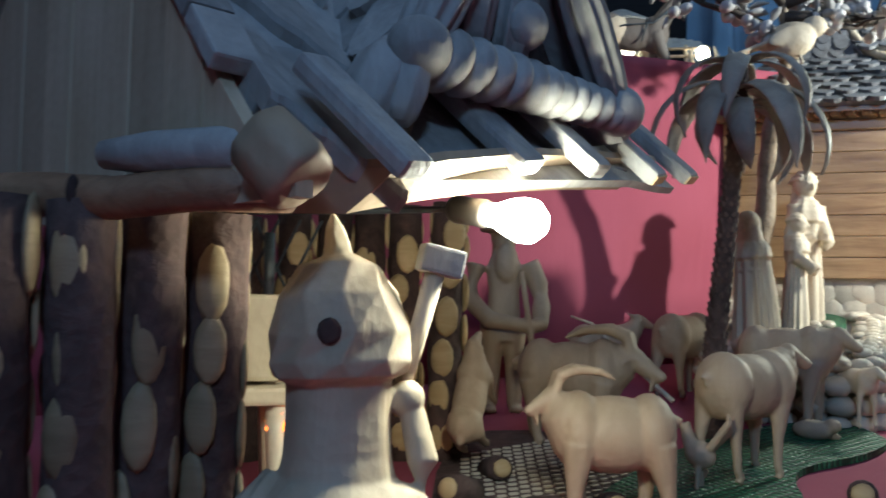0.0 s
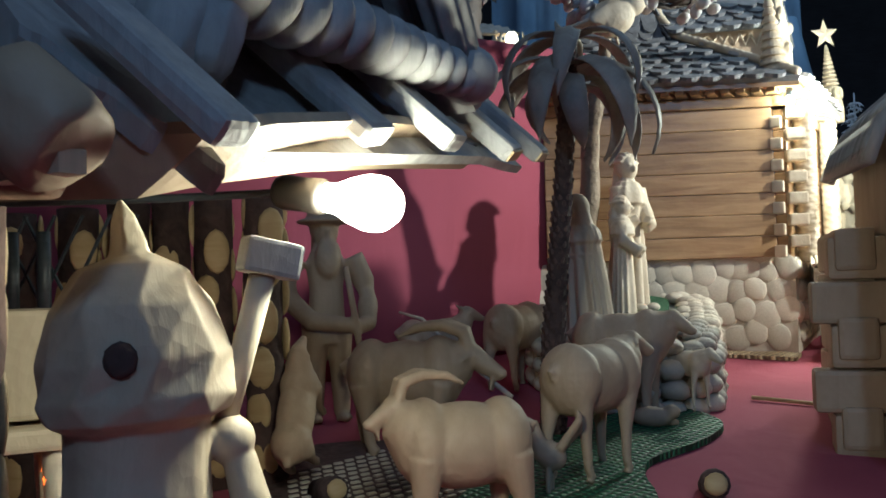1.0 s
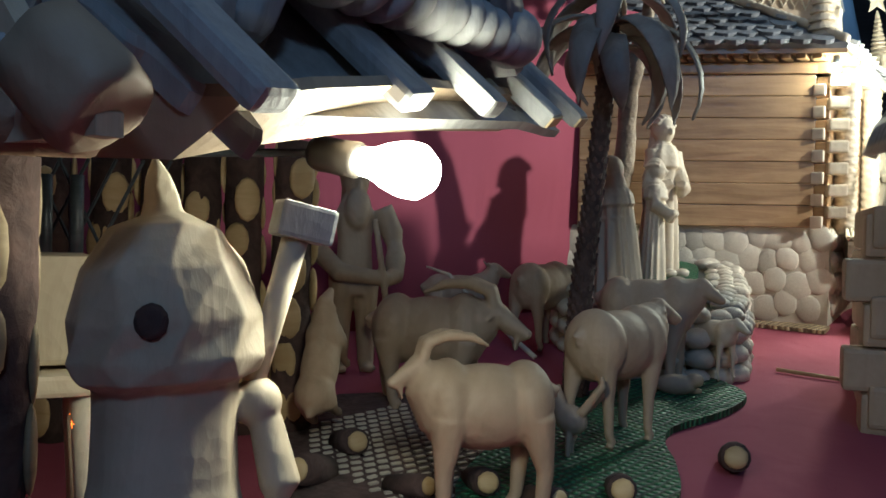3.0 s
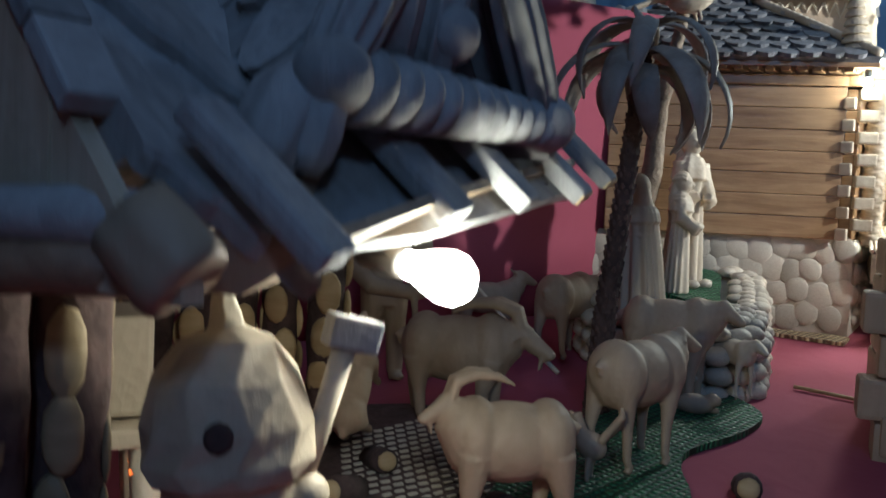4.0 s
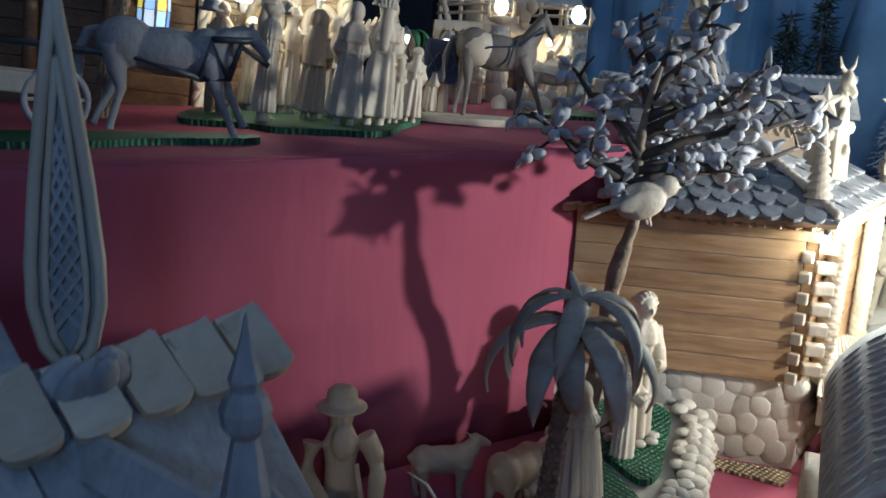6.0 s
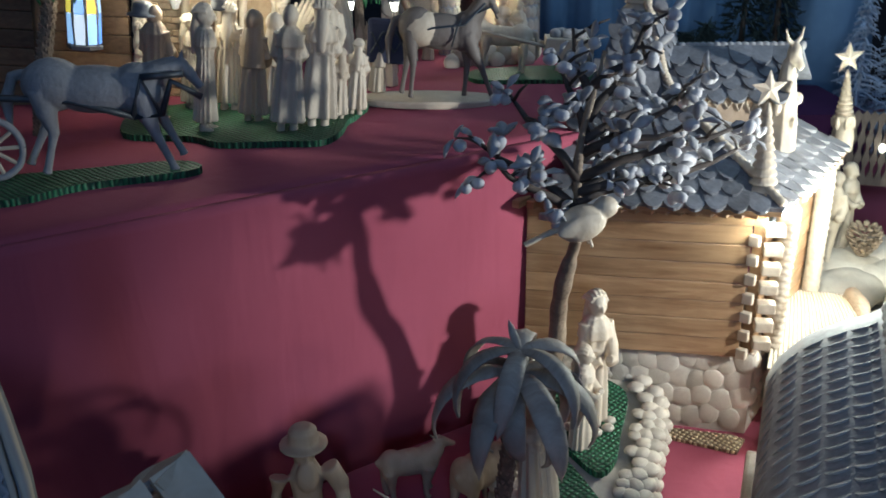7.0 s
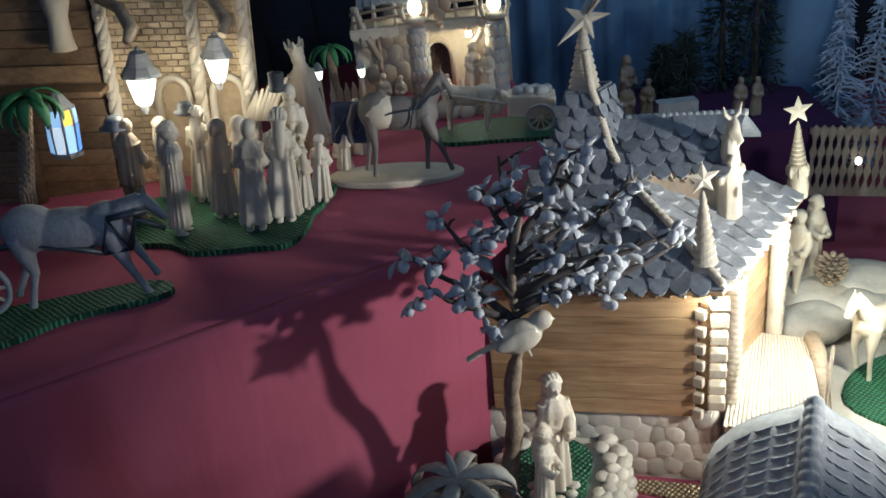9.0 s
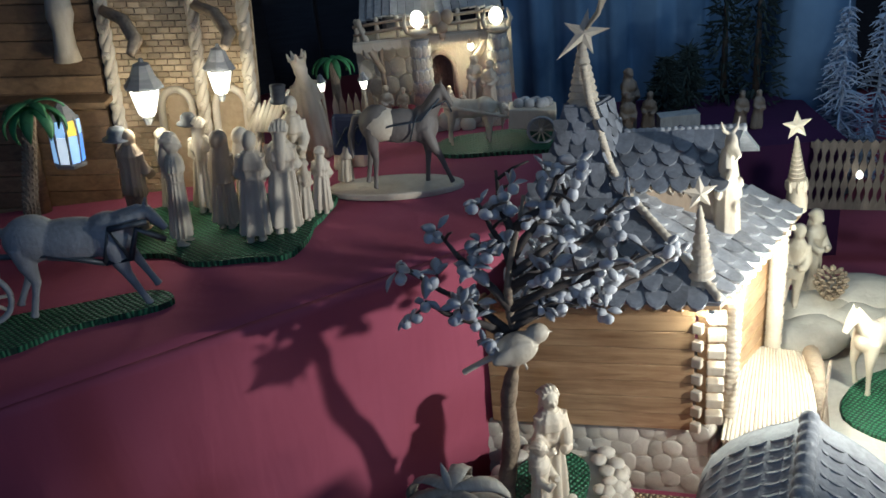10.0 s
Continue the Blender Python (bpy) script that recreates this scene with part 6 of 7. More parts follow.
bm = bmesh.new()
for line in ([(-0.165, 1.535, 0.735), (-0.145, 1.53, 0.80), (-0.12, 1.54, 0.735), (-0.165, 1.535, 0.735)], [(-0.165, 1.535, 0.735), (-0.26, 1.53, 0.765), (-0.42, 1.52, 0.78), (-0.60, 1.5, 0.79)],
             [(-0.12, 1.54, 0.735), (-0.10, 1.545, 0.79), (-0.055, 1.555, 0.76)], [(-0.145, 1.53, 0.80), (-0.08, 1.55, 0.80)]):
    tube(bm, line, 0.0058, 8)
tagged(part("harness", bm, IRON, smooth=True), "black leather harness on the grey horse", "harness")
wheel_l = thing("horse_cart", "carved horse cart with a spoked wheel", "cart")


def wheel(parent, m, r, spokes, t=0.006):
    bm = bmesh.new()
    pts = [m @ Vector((r * math.cos(a), 0, r * math.sin(a))) for a in (2 * math.pi * k / 28 for k in range(29))]
    tube(bm, pts, t, 7, caps=False)
    part("rim", bm, GREY, parent, smooth=True)
    for k in range(spokes):
        a = 2 * math.pi * k / spokes
        bm = bmesh.new()
        tube(bm, [m @ Vector((0, 0, 0)), m @ Vector((r * math.cos(a), 0, r * math.sin(a)))], t * 0.6, 6)
        part("spoke", bm, PALE, parent)
    bm = bmesh.new()
    egg(bm, m.translation, (t * 1.8, t * 1.8, t * 1.8), fine=2)
    part("hub", bm, PALE, parent, smooth=True)


wheel(wheel_l, pose(-0.40, 1.53, 0.69, 0, 0, 10), 0.05, 10)
part("cart_body", block(pose(-0.50, 1.55, 0.72, 0, 4, 8), (0.20, 0.08, 0.035), 0.004), PALE, wheel_l)

crowd = [  # x, y, tall, robe, hat, hair, legs, turn, label
    (-0.215, 1.90, 0.235, 0.21, "", False, True, 150, "carved man in a broad grey hat seen from behind"),
    (-0.100, 1.80, 0.245, 0.135, "", True, False, 80, "slim carved woman in a plain coat"),
    (-0.075, 1.95, 0.225, 0.15, "", True, False, 170, "carved man in a dark bowler hat"),
    (-0.015, 1.85, 0.22, 0.165, "hood", False, False, 160, "carved figure wrapped in a shaded cloak"),
    (0.022, 1.90, 0.205, 0.14, "hood", False, False, 140, "carved hooded figure in the crowd"),
    (0.060, 1.765, 0.245, 0.15, "", False, False, 185, "pale carved woman in a fluted gown"),
    (0.118, 1.79, 0.25, 0.165, "", True, False, 180, "pale carved woman with long hair in a draped robe"),
    (0.155, 1.835, 0.145, 0.16, "", True, False, 200, "small carved child holding a bundle"),
    (0.190, 1.87, 0.155, 0.17, "", True, False, 170, "small carved kneeling child"),
    (0.124, 1.95, 0.252, 0.15, "", False, False, 10, "carved guard in a tall dark hat"),
    (0.235, 2.02, 0.13, 0.17, "hood", False, False, 190, "small carved hooded figure"),
    (-0.16, 1.98, 0.20, 0.15, "", True, False, 120, "carved woman at the back of the crowd"),
]
# the cloaked figure gets darker wood to stand for the shade round it
for x, y, tall, robe, hat, hair, legs, turn, label in crowd:
    carved("crowd_figure", person(tall, robe * 0.84, 11 + int(50 * tall) % 4, hat, hair, not hair or turn > 150, 0, legs, 0.0, 0.26, True), TAN if "cloak" in label or legs else PALE, label, "figurine", up(x, y, turn, 6, 0.010), 0.0018, "crowd on the terrace", melt_rounds=1)
HAT = wood("dark_painted_hat", (0.06, 0.055, 0.055), (0.02, 0.02, 0.022), rough=0.7)
for x, y, tall, prof, label in ((0.124, 1.95, 0.252, [(0.018, 0), (0.020, 0.003), (0.0165, 0.008), (0.018, 0.040), (0.004, 0.043)], "tall dark hat on the carved guard's head"),
                                (-0.215, 1.90, 0.225, [(0.026, 0), (0.032, 0.002), (0.032, 0.005), (0.021, 0.009), (0.020, 0.022), (0.015, 0.029), (0.003, 0.031)], "broad grey felt hat on the carved man"),
                                (-0.075, 1.95, 0.225, [(0.022, 0), (0.026, 0.002), (0.026, 0.005), (0.0175, 0.009), (0.016, 0.022), (0.011, 0.027), (0.003, 0.028)], "dark bowler hat on the carved man")):
    bm = bmesh.new()
    lathe(bm, prof, 24)
    cap = part("toy_hat", bm, HAT if "dark" in label else SLATE, smooth=True)
    cap.matrix_world = up(x, y, 0, 6, 0.010 + tall * 0.915) @ Matrix.Diagonal((0.95, 0.95, 0.95, 1))
    tagged(cap, label, "hat", "toy hats")
carved("king_figure", person(0.252, 0.155, 11, "crown", True, True, 0.155, deep=0.2), PALE, "tall carved king in a spiked crown", "figurine", up(0.158, 2.25, 200, -4), 0.0022, melt_rounds=1)
# horse on a turned disc, with a pack cloth and a cart
# brown wood, darkened further for the weak light on the draught horse
DUN = wood("dun_dimmed_wood", (0.17, 0.14, 0.115), (0.10, 0.082, 0.068), grain=(16, 16, 5), relief=0.3)
disc = bmesh.new()
lathe(disc, [(0.98, 0), (1.0, 0.004), (1.0, 0.012), (0.97, 0.015)], 48, m=up(0.35, 1.975, -6, 1) @ Matrix.Diagonal((0.155, 0.062, 1, 1)))
tagged(part("horse_disc", disc, PALE), "pale oval wooden base under the second horse", "base")
carved("second_horse_figure", horse(0.205, ((0.03, 0.02, 0.0), (0.16, 0.30, 0.07), (-0.02, -0.06, 0.0), (0.05, 0.04, 0.0)), (0.13, 0.29), (0.12, -0.17), 1.1), DUN, "carved brown draught horse on an oval base", "figurine", up(0.365, 1.965, -4, 5, 0.014) @ Matrix.Diagonal((1, 1, 1.10, 1)), 0.0024)
BLUE = cloth("dark_blue_cloth", (0.065, 0.07, 0.105), (0.04, 0.043, 0.07))
bm = block(up(0.255, 2.02, 0, 5) @ pose(0, 0, 0.128, 0, 0, -4), (0.092, 0.03, 0.094), 0.010)
tagged(part("pack_cloth", bm, BLUE), "dark blue patterned cloth hanging behind the horse", "cloth")
bm = bmesh.new()
for x in (-0.026, 0.0, 0.026):
    for s in (1, -1):
        tube(bm, [up(0.255 + x, 2.02, 0, 5) @ Vector((-0.012, -0.017, 0.128 - s * 0.022)), up(0.255 + x, 2.02, 0, 5) @ Vector((0.012, -0.017, 0.128 + s * 0.022))], 0.0025, 5)
tagged(part("cloth_pattern", bm, IRON), "dark diamond pattern on the blue cloth", "pattern")
# straps, a blanket and reins on the draught horse
hm = up(0.365, 1.965, -4, 5, 0.014)
bm = bmesh.new()
egg(bm, hm @ Vector((-0.043, 0, 0.143)), (0.047, 0.0385, 0.038), (0, 4, -4), 3)
for v in bm.verts:
    v.co.z += 0.0012 * math.sin(300 * v.co.x)
tagged(part("horse_blanket", bm, PALE, smooth=True), "pale cloth laid over the draught horse's back", "blanket")
for line in ([(-0.072, -0.030, 0.13), (-0.02, -0.036, 0.150), (0.045, -0.032, 0.160), (0.085, -0.015, 0.205)], [(0.022, -0.034, 0.115), (0.030, -0.034, 0.155), (0.042, -0.012, 0.178)], [(0.070, -0.020, 0.185), (0.100, -0.016, 0.200), (0.112, -0.012, 0.175)]):
    bm = bmesh.new()
    tube(bm, [hm @ Vector(p) for p in line], 0.0021, 7)
    tagged(part("rein", bm, IRON, smooth=True), "thin dark leather rein on the draught horse", "rein", "reins")
cart = thing("donkey_cart", "small pale wooden cart with spoked wheels", "cart")
cm = up(0.690, 2.185, -8, 4)
part("cart_box", block(cm @ pose(0, 0, 0.066), (0.115, 0.07, 0.050), 0.004), PALE, cart)
for s in (1, -1):
    wheel(cart, cm @ pose(0.022, -s * 0.042, 0.042), 0.032, 10, 0.004)
    bm = bmesh.new()
    tube(bm, [cm @ Vector((-0.05, s * 0.03, 0.07)), cm @ Vector((-0.24, s * 0.025, 0.10))], 0.004, 7)
    part("shaft", bm, PALE, cart, smooth=True)
load = thing("cart_load", "pale sacks heaped in the cart", "load")
for k in range(9):
    bm = bmesh.new()
    egg(bm, cm @ Vector((-0.035 + 0.009 * k, 0.01 * (k % 3 - 1), 0.098)), (0.014, 0.013, 0.014), fine=2)
    part("sack", bm, GREY, load, smooth=True)
carved("donkey_figure", horse(0.155, ((0.02, 0.0, 0), (0.05, 0.05, 0.02), (-0.02, 0.0, 0), (0.03, 0.02, 0)), (0.17, 0.18), (0.12, -0.16)), PALE, "carved donkey between the cart shafts", "figurine", up(0.535, 2.205, 175, 4), 0.0022)
mat_piece("cart_mat", smooth_outline([(0.47, 2.14), (0.62, 2.11), (0.78, 2.09), (0.82, 2.18), (0.70, 2.26), (0.48, 2.25)]), terrace_z, 0.010, "dark green mat under the donkey cart")

# ==== lanterns ====
LANTERN = glow("lit_lantern_glass", (1.0, 0.90, 0.72), 4.0)
TIN = wood("grey_tin", (0.30, 0.29, 0.28), (0.18, 0.17, 0.17), rough=0.45)


def lantern(where, r, h, label):
    ob = thing("street_lantern", label, "lantern", where, "lanterns")
    bm = bmesh.new()
    lathe(bm, [(r * 0.45, 0), (r * 0.62, h * 0.08), (r * 0.95, h * 0.42), (r * 0.9, h * 0.5)], 16)
    g = part("glass", bm, LANTERN, ob, "glowing white glass", smooth=True)
    g.visible_shadow = False
    bm = bmesh.new()
    lathe(bm, [(r * 1.35, h * 0.5), (r * 1.3, h * 0.54), (r * 0.9, h * 0.68), (r * 0.55, h * 0.9), (r * 0.2, h * 0.94), (r * 0.12, h)], 8)
    part("cap", bm, TIN, ob)
    for k in range(6):
        a = 2 * math.pi * k / 6
        bm = bmesh.new()
        tube(bm, [(r * 0.48 * math.cos(a), r * 0.48 * math.sin(a), 0), (r * 1.0 * math.cos(a), r * 1.0 * math.sin(a), h * 0.5)], r * 0.085, 5)
        part("bar", bm, TIN, ob)
    bm = bmesh.new()
    tube(bm, [(0, 0, -h * 0.16), (0, 0, 0.002)], [r * 0.2, r * 0.45], 8)
    part("foot", bm, TIN, ob)
    return ob


lantern(pose(-0.166, 1.985, 0.872, 0, 6, 0), 0.032, 0.125, "lit glass lantern with a grey tin cap on the church front")
lantern(pose(-0.012, 2.045, 0.888, 0, 6, 0), 0.027, 0.110, "lit glass lantern with a grey tin cap on the church front")
for x, y, z in ((0.182, 2.30, 0.80), (0.288, 2.30, 0.795)):
    tiny = lantern(pose(x, y, z), 0.011, 0.045, "tiny lit lantern on a post")
    bm = bmesh.new()
    tube(bm, [(0, 0, -z + terrace_z(x, y)), (0, 0, -0.004)], [0.005, 0.004], 8)
    part("lamp_post", bm, PALE, tiny, smooth=True)

# ==== church front ====
BRICK = wood("warm_carved_brick", (0.58, 0.43, 0.26), (0.40, 0.27, 0.14), grain=(20, 20, 20), spread=0.3)
church = thing("church_front", "carved church front of small bricks with twisted columns", "church", pose(-0.14, 2.14, 0.62, 0, 5, 0))
part("wall", block(pose(0, 0.02, 0.26), (0.34, 0.02, 0.56)), BRICK, church)
me = bpy.data.meshes.new("brick")
bm = block(Matrix(), (0.027, 0.008, 0.0125), 0.0015)
bm.to_mesh(me)
bm.free()
me.materials.append(BRICK)
for row in range(34):
    for k in range(12):
        x = -0.16 + 0.029 * k + (0.0145 if row % 2 else 0)
        z = 0.008 + 0.0145 * row
        inside = any(abs(x - c) < 0.033 and (z < 0.22 or (x - c) ** 2 + (z - 0.22) ** 2 < 0.033 ** 2) for c in (-0.02, 0.105))
        if x > 0.165 or inside:
            continue
        ob = new("brick", me)
        ob.parent = church
        ob.matrix_basis = pose(x, 0.006 + 0.001 * ((row * 7 + k) % 3), z)
for x in (-0.155, 0.043, 0.155):
    bm = bmesh.new()
    for s in range(3):
        tube(bm, [(x + 0.0075 * math.cos(k * 0.36 + 2.094 * s), -0.012 + 0.0075 * math.sin(k * 0.36 + 2.094 * s), 0.55 * k / 90) for k in range(91)], 0.0085, 8)
    part("twisted_column", bm, PALE, church, smooth=True)
    for k in range(8):
        bm = bmesh.new()
        egg(bm, (x, -0.027, 0.05 + 0.06 * k), (0.0105, 0.005, 0.0105), fine=2)
        egg(bm, (x, -0.031, 0.05 + 0.06 * k), (0.004, 0.004, 0.004), fine=1)
        part("rosette", bm, PALE, church, smooth=True)
for c in (-0.02, 0.105):
    bm = bmesh.new()
    arc = [(c - 0.036, -0.004, 0.02), (c - 0.036, -0.004, 0.22)] + [(c - 0.036 * math.cos(math.pi * k / 10), -0.004, 0.22 + 0.045 * math.sin(math.pi * k / 10)) for k in range(1, 10)] + [(c + 0.036, -0.004, 0.22), (c + 0.036, -0.004, 0.02)]
    tube(bm, arc, 0.009, 8)
    part("arch_moulding", bm, PALE, church, smooth=True)
for x, z in ((-0.10, 0.40), (0.10, 0.41)):
    bm = bmesh.new()
    tube(bm, [(x - 0.05, -0.02, z + 0.05), (x, -0.05, z + 0.035), (x + 0.035, -0.1, z), (x + 0.03, -0.135, z - 0.02)], [0.012, 0.014, 0.016, 0.010], 9)
    part("lamp_bracket", bm, TRUNK, church, smooth=True)
for k in range(6):
    bm = bmesh.new()
    tube(bm, [(0.16 + 0.008 * k, -0.03, 0.17), (0.175 + 0.014 * k, -0.03, 0.235 + 0.006 * k)], [0.014, 0.003], 6)
    part("carved_feather", bm, PALE, church, smooth=True)
# brown timber side with a stained-glass lantern
side = thing("timber_wall", "brown carved timber wall beside the church", "wall", pose(-0.55, 2.12, 0.60, 0, 5, 0))
TIMBER = wood("brown_timber", (0.26, 0.15, 0.07), (0.12, 0.065, 0.03), grain=(20, 3, 40))
for k in range(14):
    part("plank", block(pose(0, 0.012 + 0.002 * (k % 2), 0.02 + 0.04 * k), (0.46, 0.02, 0.039), 0.003), TIMBER, side)
part("shelf", block(pose(0.02, -0.03, 0.31), (0.46, 0.08, 0.014), 0.003), TIMBER, side)
for x in (-0.12, 0.05):
    bm = bmesh.new()
    tube(bm, [(x, -0.02, 0), (x, -0.02, 0.3)], [0.018, 0.016], 10)
    part("post", bm, TIMBER, side, smooth=True)
bm = bmesh.new()
lathe(bm, [(0.030, 0.40), (0.024, 0.43), (0.022, 0.47), (0.030, 0.5), (0.024, 0.55)], 14, m=Matrix.Translation((0.17, -0.02, 0)))
part("carved_capital", bm, PALE, side, smooth=True)
stained = thing("stained_lantern", "lit lantern with blue, white and yellow stained panes", "lantern", pose(-0.365, 2.0, 0.775, 0, 6, 0), "lanterns")
STAINED = [glow("stained_glass", c, 0.6) for c in ((0.16, 0.36, 0.95), (0.85, 0.88, 0.95), (0.45, 0.66, 1.0), (0.95, 0.70, 0.10))]
for k in range(8):
    a = 45 * k
    wall_of = pose(0, 0, 0, 0, 0, a) @ Matrix(((1, 0, 0, 0), (0, 0, -1, -0.029), (0, 1, 0, 0), (0, 0, 0, 1)))
    for outline, shade in (([(-0.009, 0.012), (0.009, 0.012), (0.0115, 0.072), (-0.0115, 0.072)], (k + 1) % 3), ([(-0.0115, 0.074), (0.0115, 0.074), (0.007, 0.108), (-0.007, 0.108)], 3 if k % 2 else 2)):
        bm = bmesh.new()
        prism(bm, outline, 0, 0.003, wall_of)
        part("pane", bm, STAINED[shade], stained)
    bm = bmesh.new()
    spin = pose(0, 0, 0, 0, 0, a + 22.5)
    tube(bm, [spin @ Vector((0, -0.029, 0.008)), spin @ Vector((0, -0.033, 0.073)), spin @ Vector((0, -0.029, 0.112))], 0.0036, 6)
    part("lead_bar", bm, TIN, stained, smooth=True)
bm = bmesh.new()
lathe(bm, [(0.036, 0.0), (0.037, 0.008), (0.030, 0.012)], 6)
part("base", bm, TIN, stained)
bm = bmesh.new()
lathe(bm, [(0.036, 0.108), (0.02, 0.128), (0.004, 0.145)], 6)
part("cap", bm, TIN, stained)
FROND = wood("green_painted_leaf", (0.06, 0.22, 0.07), (0.03, 0.11, 0.035), grain=(40, 8, 8))
palm_tree("green_palm", "small palm with green painted leaves by the timber wall", [(-0.43, 1.86, 0.63), (-0.41, 1.855, 0.75), (-0.355, 1.85, 0.945)], (0.017, 0.012), (-0.353, 1.85, 0.945),
          [(k * 45 + 8, 0.10, 0.026, 2.4 + 0.3 * (k % 2), 0.0) for k in range(8)] + [(k * 72 + 30, 0.075, 0.024, 1.6, 0.012) for k in range(5)], FROND, TRUNK, 8)
palm_tree("green_palm", "small palm with green painted leaves before the castle", [(0.200, 2.50, 0.64), (0.20, 2.50, 0.83)], (0.013, 0.009), (0.20, 2.50, 0.83),
          [(k * 40 + 8, 0.085, 0.018, 2.2 + 0.3 * (k % 2), 0.0) for k in range(9)], FROND, TRUNK, 9)

# ==== castle ====
castle = thing("castle", "pale carved castle with cobbled wall, stone columns and a lit arch", "castle", pose(0.47, 2.60, 0.64))
UPRIGHT = Matrix(((1, 0, 0, 0), (0, 0, 1, 0), (0, 1, 0, 0), (0, 0, 0, 1)))
bm = bmesh.new()
door = [(-0.016, 0.0), (-0.016, 0.105)] + [(0.0235 - 0.0395 * math.cos(math.pi * k / 10), 0.105 + 0.052 * math.sin(math.pi * k / 10)) for k in range(1, 10)] + [(0.063, 0.105), (0.063, 0.0)]
prism(bm, [(-0.21, 0)] + door + [(0.23, 0), (0.23, 0.225), (-0.21, 0.225)], 0.0, 0.03, UPRIGHT)
part("wall", bm, PALE, castle)
bm = bmesh.new()
tube(bm, [(x, -0.002, z) for x, z in door], 0.0075, 8)
part("arch", bm, PALE, castle, smooth=True)
# dark box behind the arch, its colour standing for the unlit interior
part("doorway", block(pose(0.0235, 0.075, 0.08), (0.12, 0.08, 0.18)), BARK, castle)
rnd = random.Random(51)
for row in range(4):
    for k in range(4):
        ob = new("stone", rnd.choice(pebbles))
        ob.parent = castle
        ob.matrix_basis = pose(-0.185 + 0.044 * k + (0.02 if row % 2 else 0), -0.002, 0.028 + 0.05 * row, 0, rnd.uniform(-25, 25), 0) @ Matrix.Diagonal((rnd.uniform(0.020, 0.026), 0.007, rnd.uniform(0.023, 0.029), 1))
for x, high in ((-0.030, 0.218), (0.182, 0.214)):
    bm = bmesh.new()
    lathe(bm, [(0.031, 0), (0.029, 0.05), (0.026, high - 0.01), (0.029, high), (0.012, high + 0.002)], 20, m=Matrix.Translation((x, -0.085, 0)))
    column = part("column", bm, GREY, castle)
    for row in range(6):
        for k in range(6):
            a = math.pi + math.pi * (k + 0.5 * (row % 2)) / 5.5
            ob = new("stone", rnd.choice(pebbles))
            ob.parent = column
            ob.matrix_basis = pose(x + 0.027 * math.cos(a), -0.085 + 0.027 * math.sin(a), 0.018 + 0.034 * row, 0, 0, math.degrees(a) + 90) @ Matrix.Diagonal((0.0095, 0.0035, 0.016, 1))
# balcony with a scalloped edge, rails and pale roof slopes above
part("balcony_floor", block(pose(0.0, -0.025, 0.222), (0.42, 0.13, 0.010), 0.002), PALE, castle)
for k in range(16):
    bm = bmesh.new()
    x = -0.197 + 0.0262 * k
    prism(bm, [(x - 0.013, 0.222)] + [(x - 0.013 * math.cos(math.pi * j / 6), 0.210 - 0.012 * math.sin(math.pi * j / 6)) for j in range(7)] + [(x + 0.013, 0.222)], -0.095, -0.090, UPRIGHT)
    part("scallop", bm, PALE, castle)
for z in (0.250, 0.272):
    bm = bmesh.new()
    tube(bm, [(-0.205, -0.082, z - 0.006), (-0.1, -0.086, z + 0.002), (0.05, -0.086, z), (0.205, -0.082, z + 0.004)], 0.0045, 7)
    part("balcony_rail", bm, TAN, castle, smooth=True)
for k in range(8):
    bm = bmesh.new()
    x = -0.195 + 0.055 * k
    lathe(bm, [(0.006, 0.225), (0.0045, 0.24), (0.007, 0.255), (0.0045, 0.27), (0.007, 0.282), (0.002, 0.287)], 10, m=Matrix.Translation((x, -0.080, 0)))
    part("baluster", bm, PALE, castle, smooth=True)
for x, w, tip in ((-0.10, 0.17, 7), (0.11, 0.18, -6)):
    n = 8
    for k in range(n):
        part("roof_plank", block(pose(x - w / 2 + w * (k + 0.5) / n, -0.015, 0.296 + 0.012 * math.sin(math.pi * (k + 0.5) / n), 32, tip, 0), (w / n * 0.96, 0.10, 0.008), 0.0015), GREY, castle)
bm = bmesh.new()
lathe(bm, [(0.10, 0.20), (0.10, 0.36), (0.115, 0.37), (0.115, 0.39), (0.02, 0.44)], 24, 12, 0.04, m=Matrix.Translation((-0.03, 0.09, 0)))
part("tower", bm, GREY, castle)
for top_x, top_z, foot_x, foot_z in ((-0.190, 0.285, -0.140, 0.125), (0.155, 0.205, 0.118, 0.140)):
    bm = bmesh.new()
    tube(bm, [(top_x, -0.085, top_z), ((top_x + foot_x) / 2, -0.075, (top_z + foot_z) / 2 - 0.004), (foot_x, -0.03, foot_z)], [0.008, 0.0095, 0.008], 8)
    part("brace", bm, PALE, castle, smooth=True)
bm = bmesh.new()
tube(bm, [(-0.140, -0.03, 0.0), (-0.140, -0.03, 0.215)], 0.007, 8)
part("post", bm, TAN, castle, smooth=True)
bm = bmesh.new()
for x, z, r in ((0.018, 0.270, 0.018), (0.050, 0.272, 0.018), (0.034, 0.245, 0.017), (0.034, 0.222, 0.010)):
    egg(bm, (x, -0.10, z), (r, 0.008, r * 1.15), fine=2)
part("carved_heart", bm, TAN, castle, smooth=True)
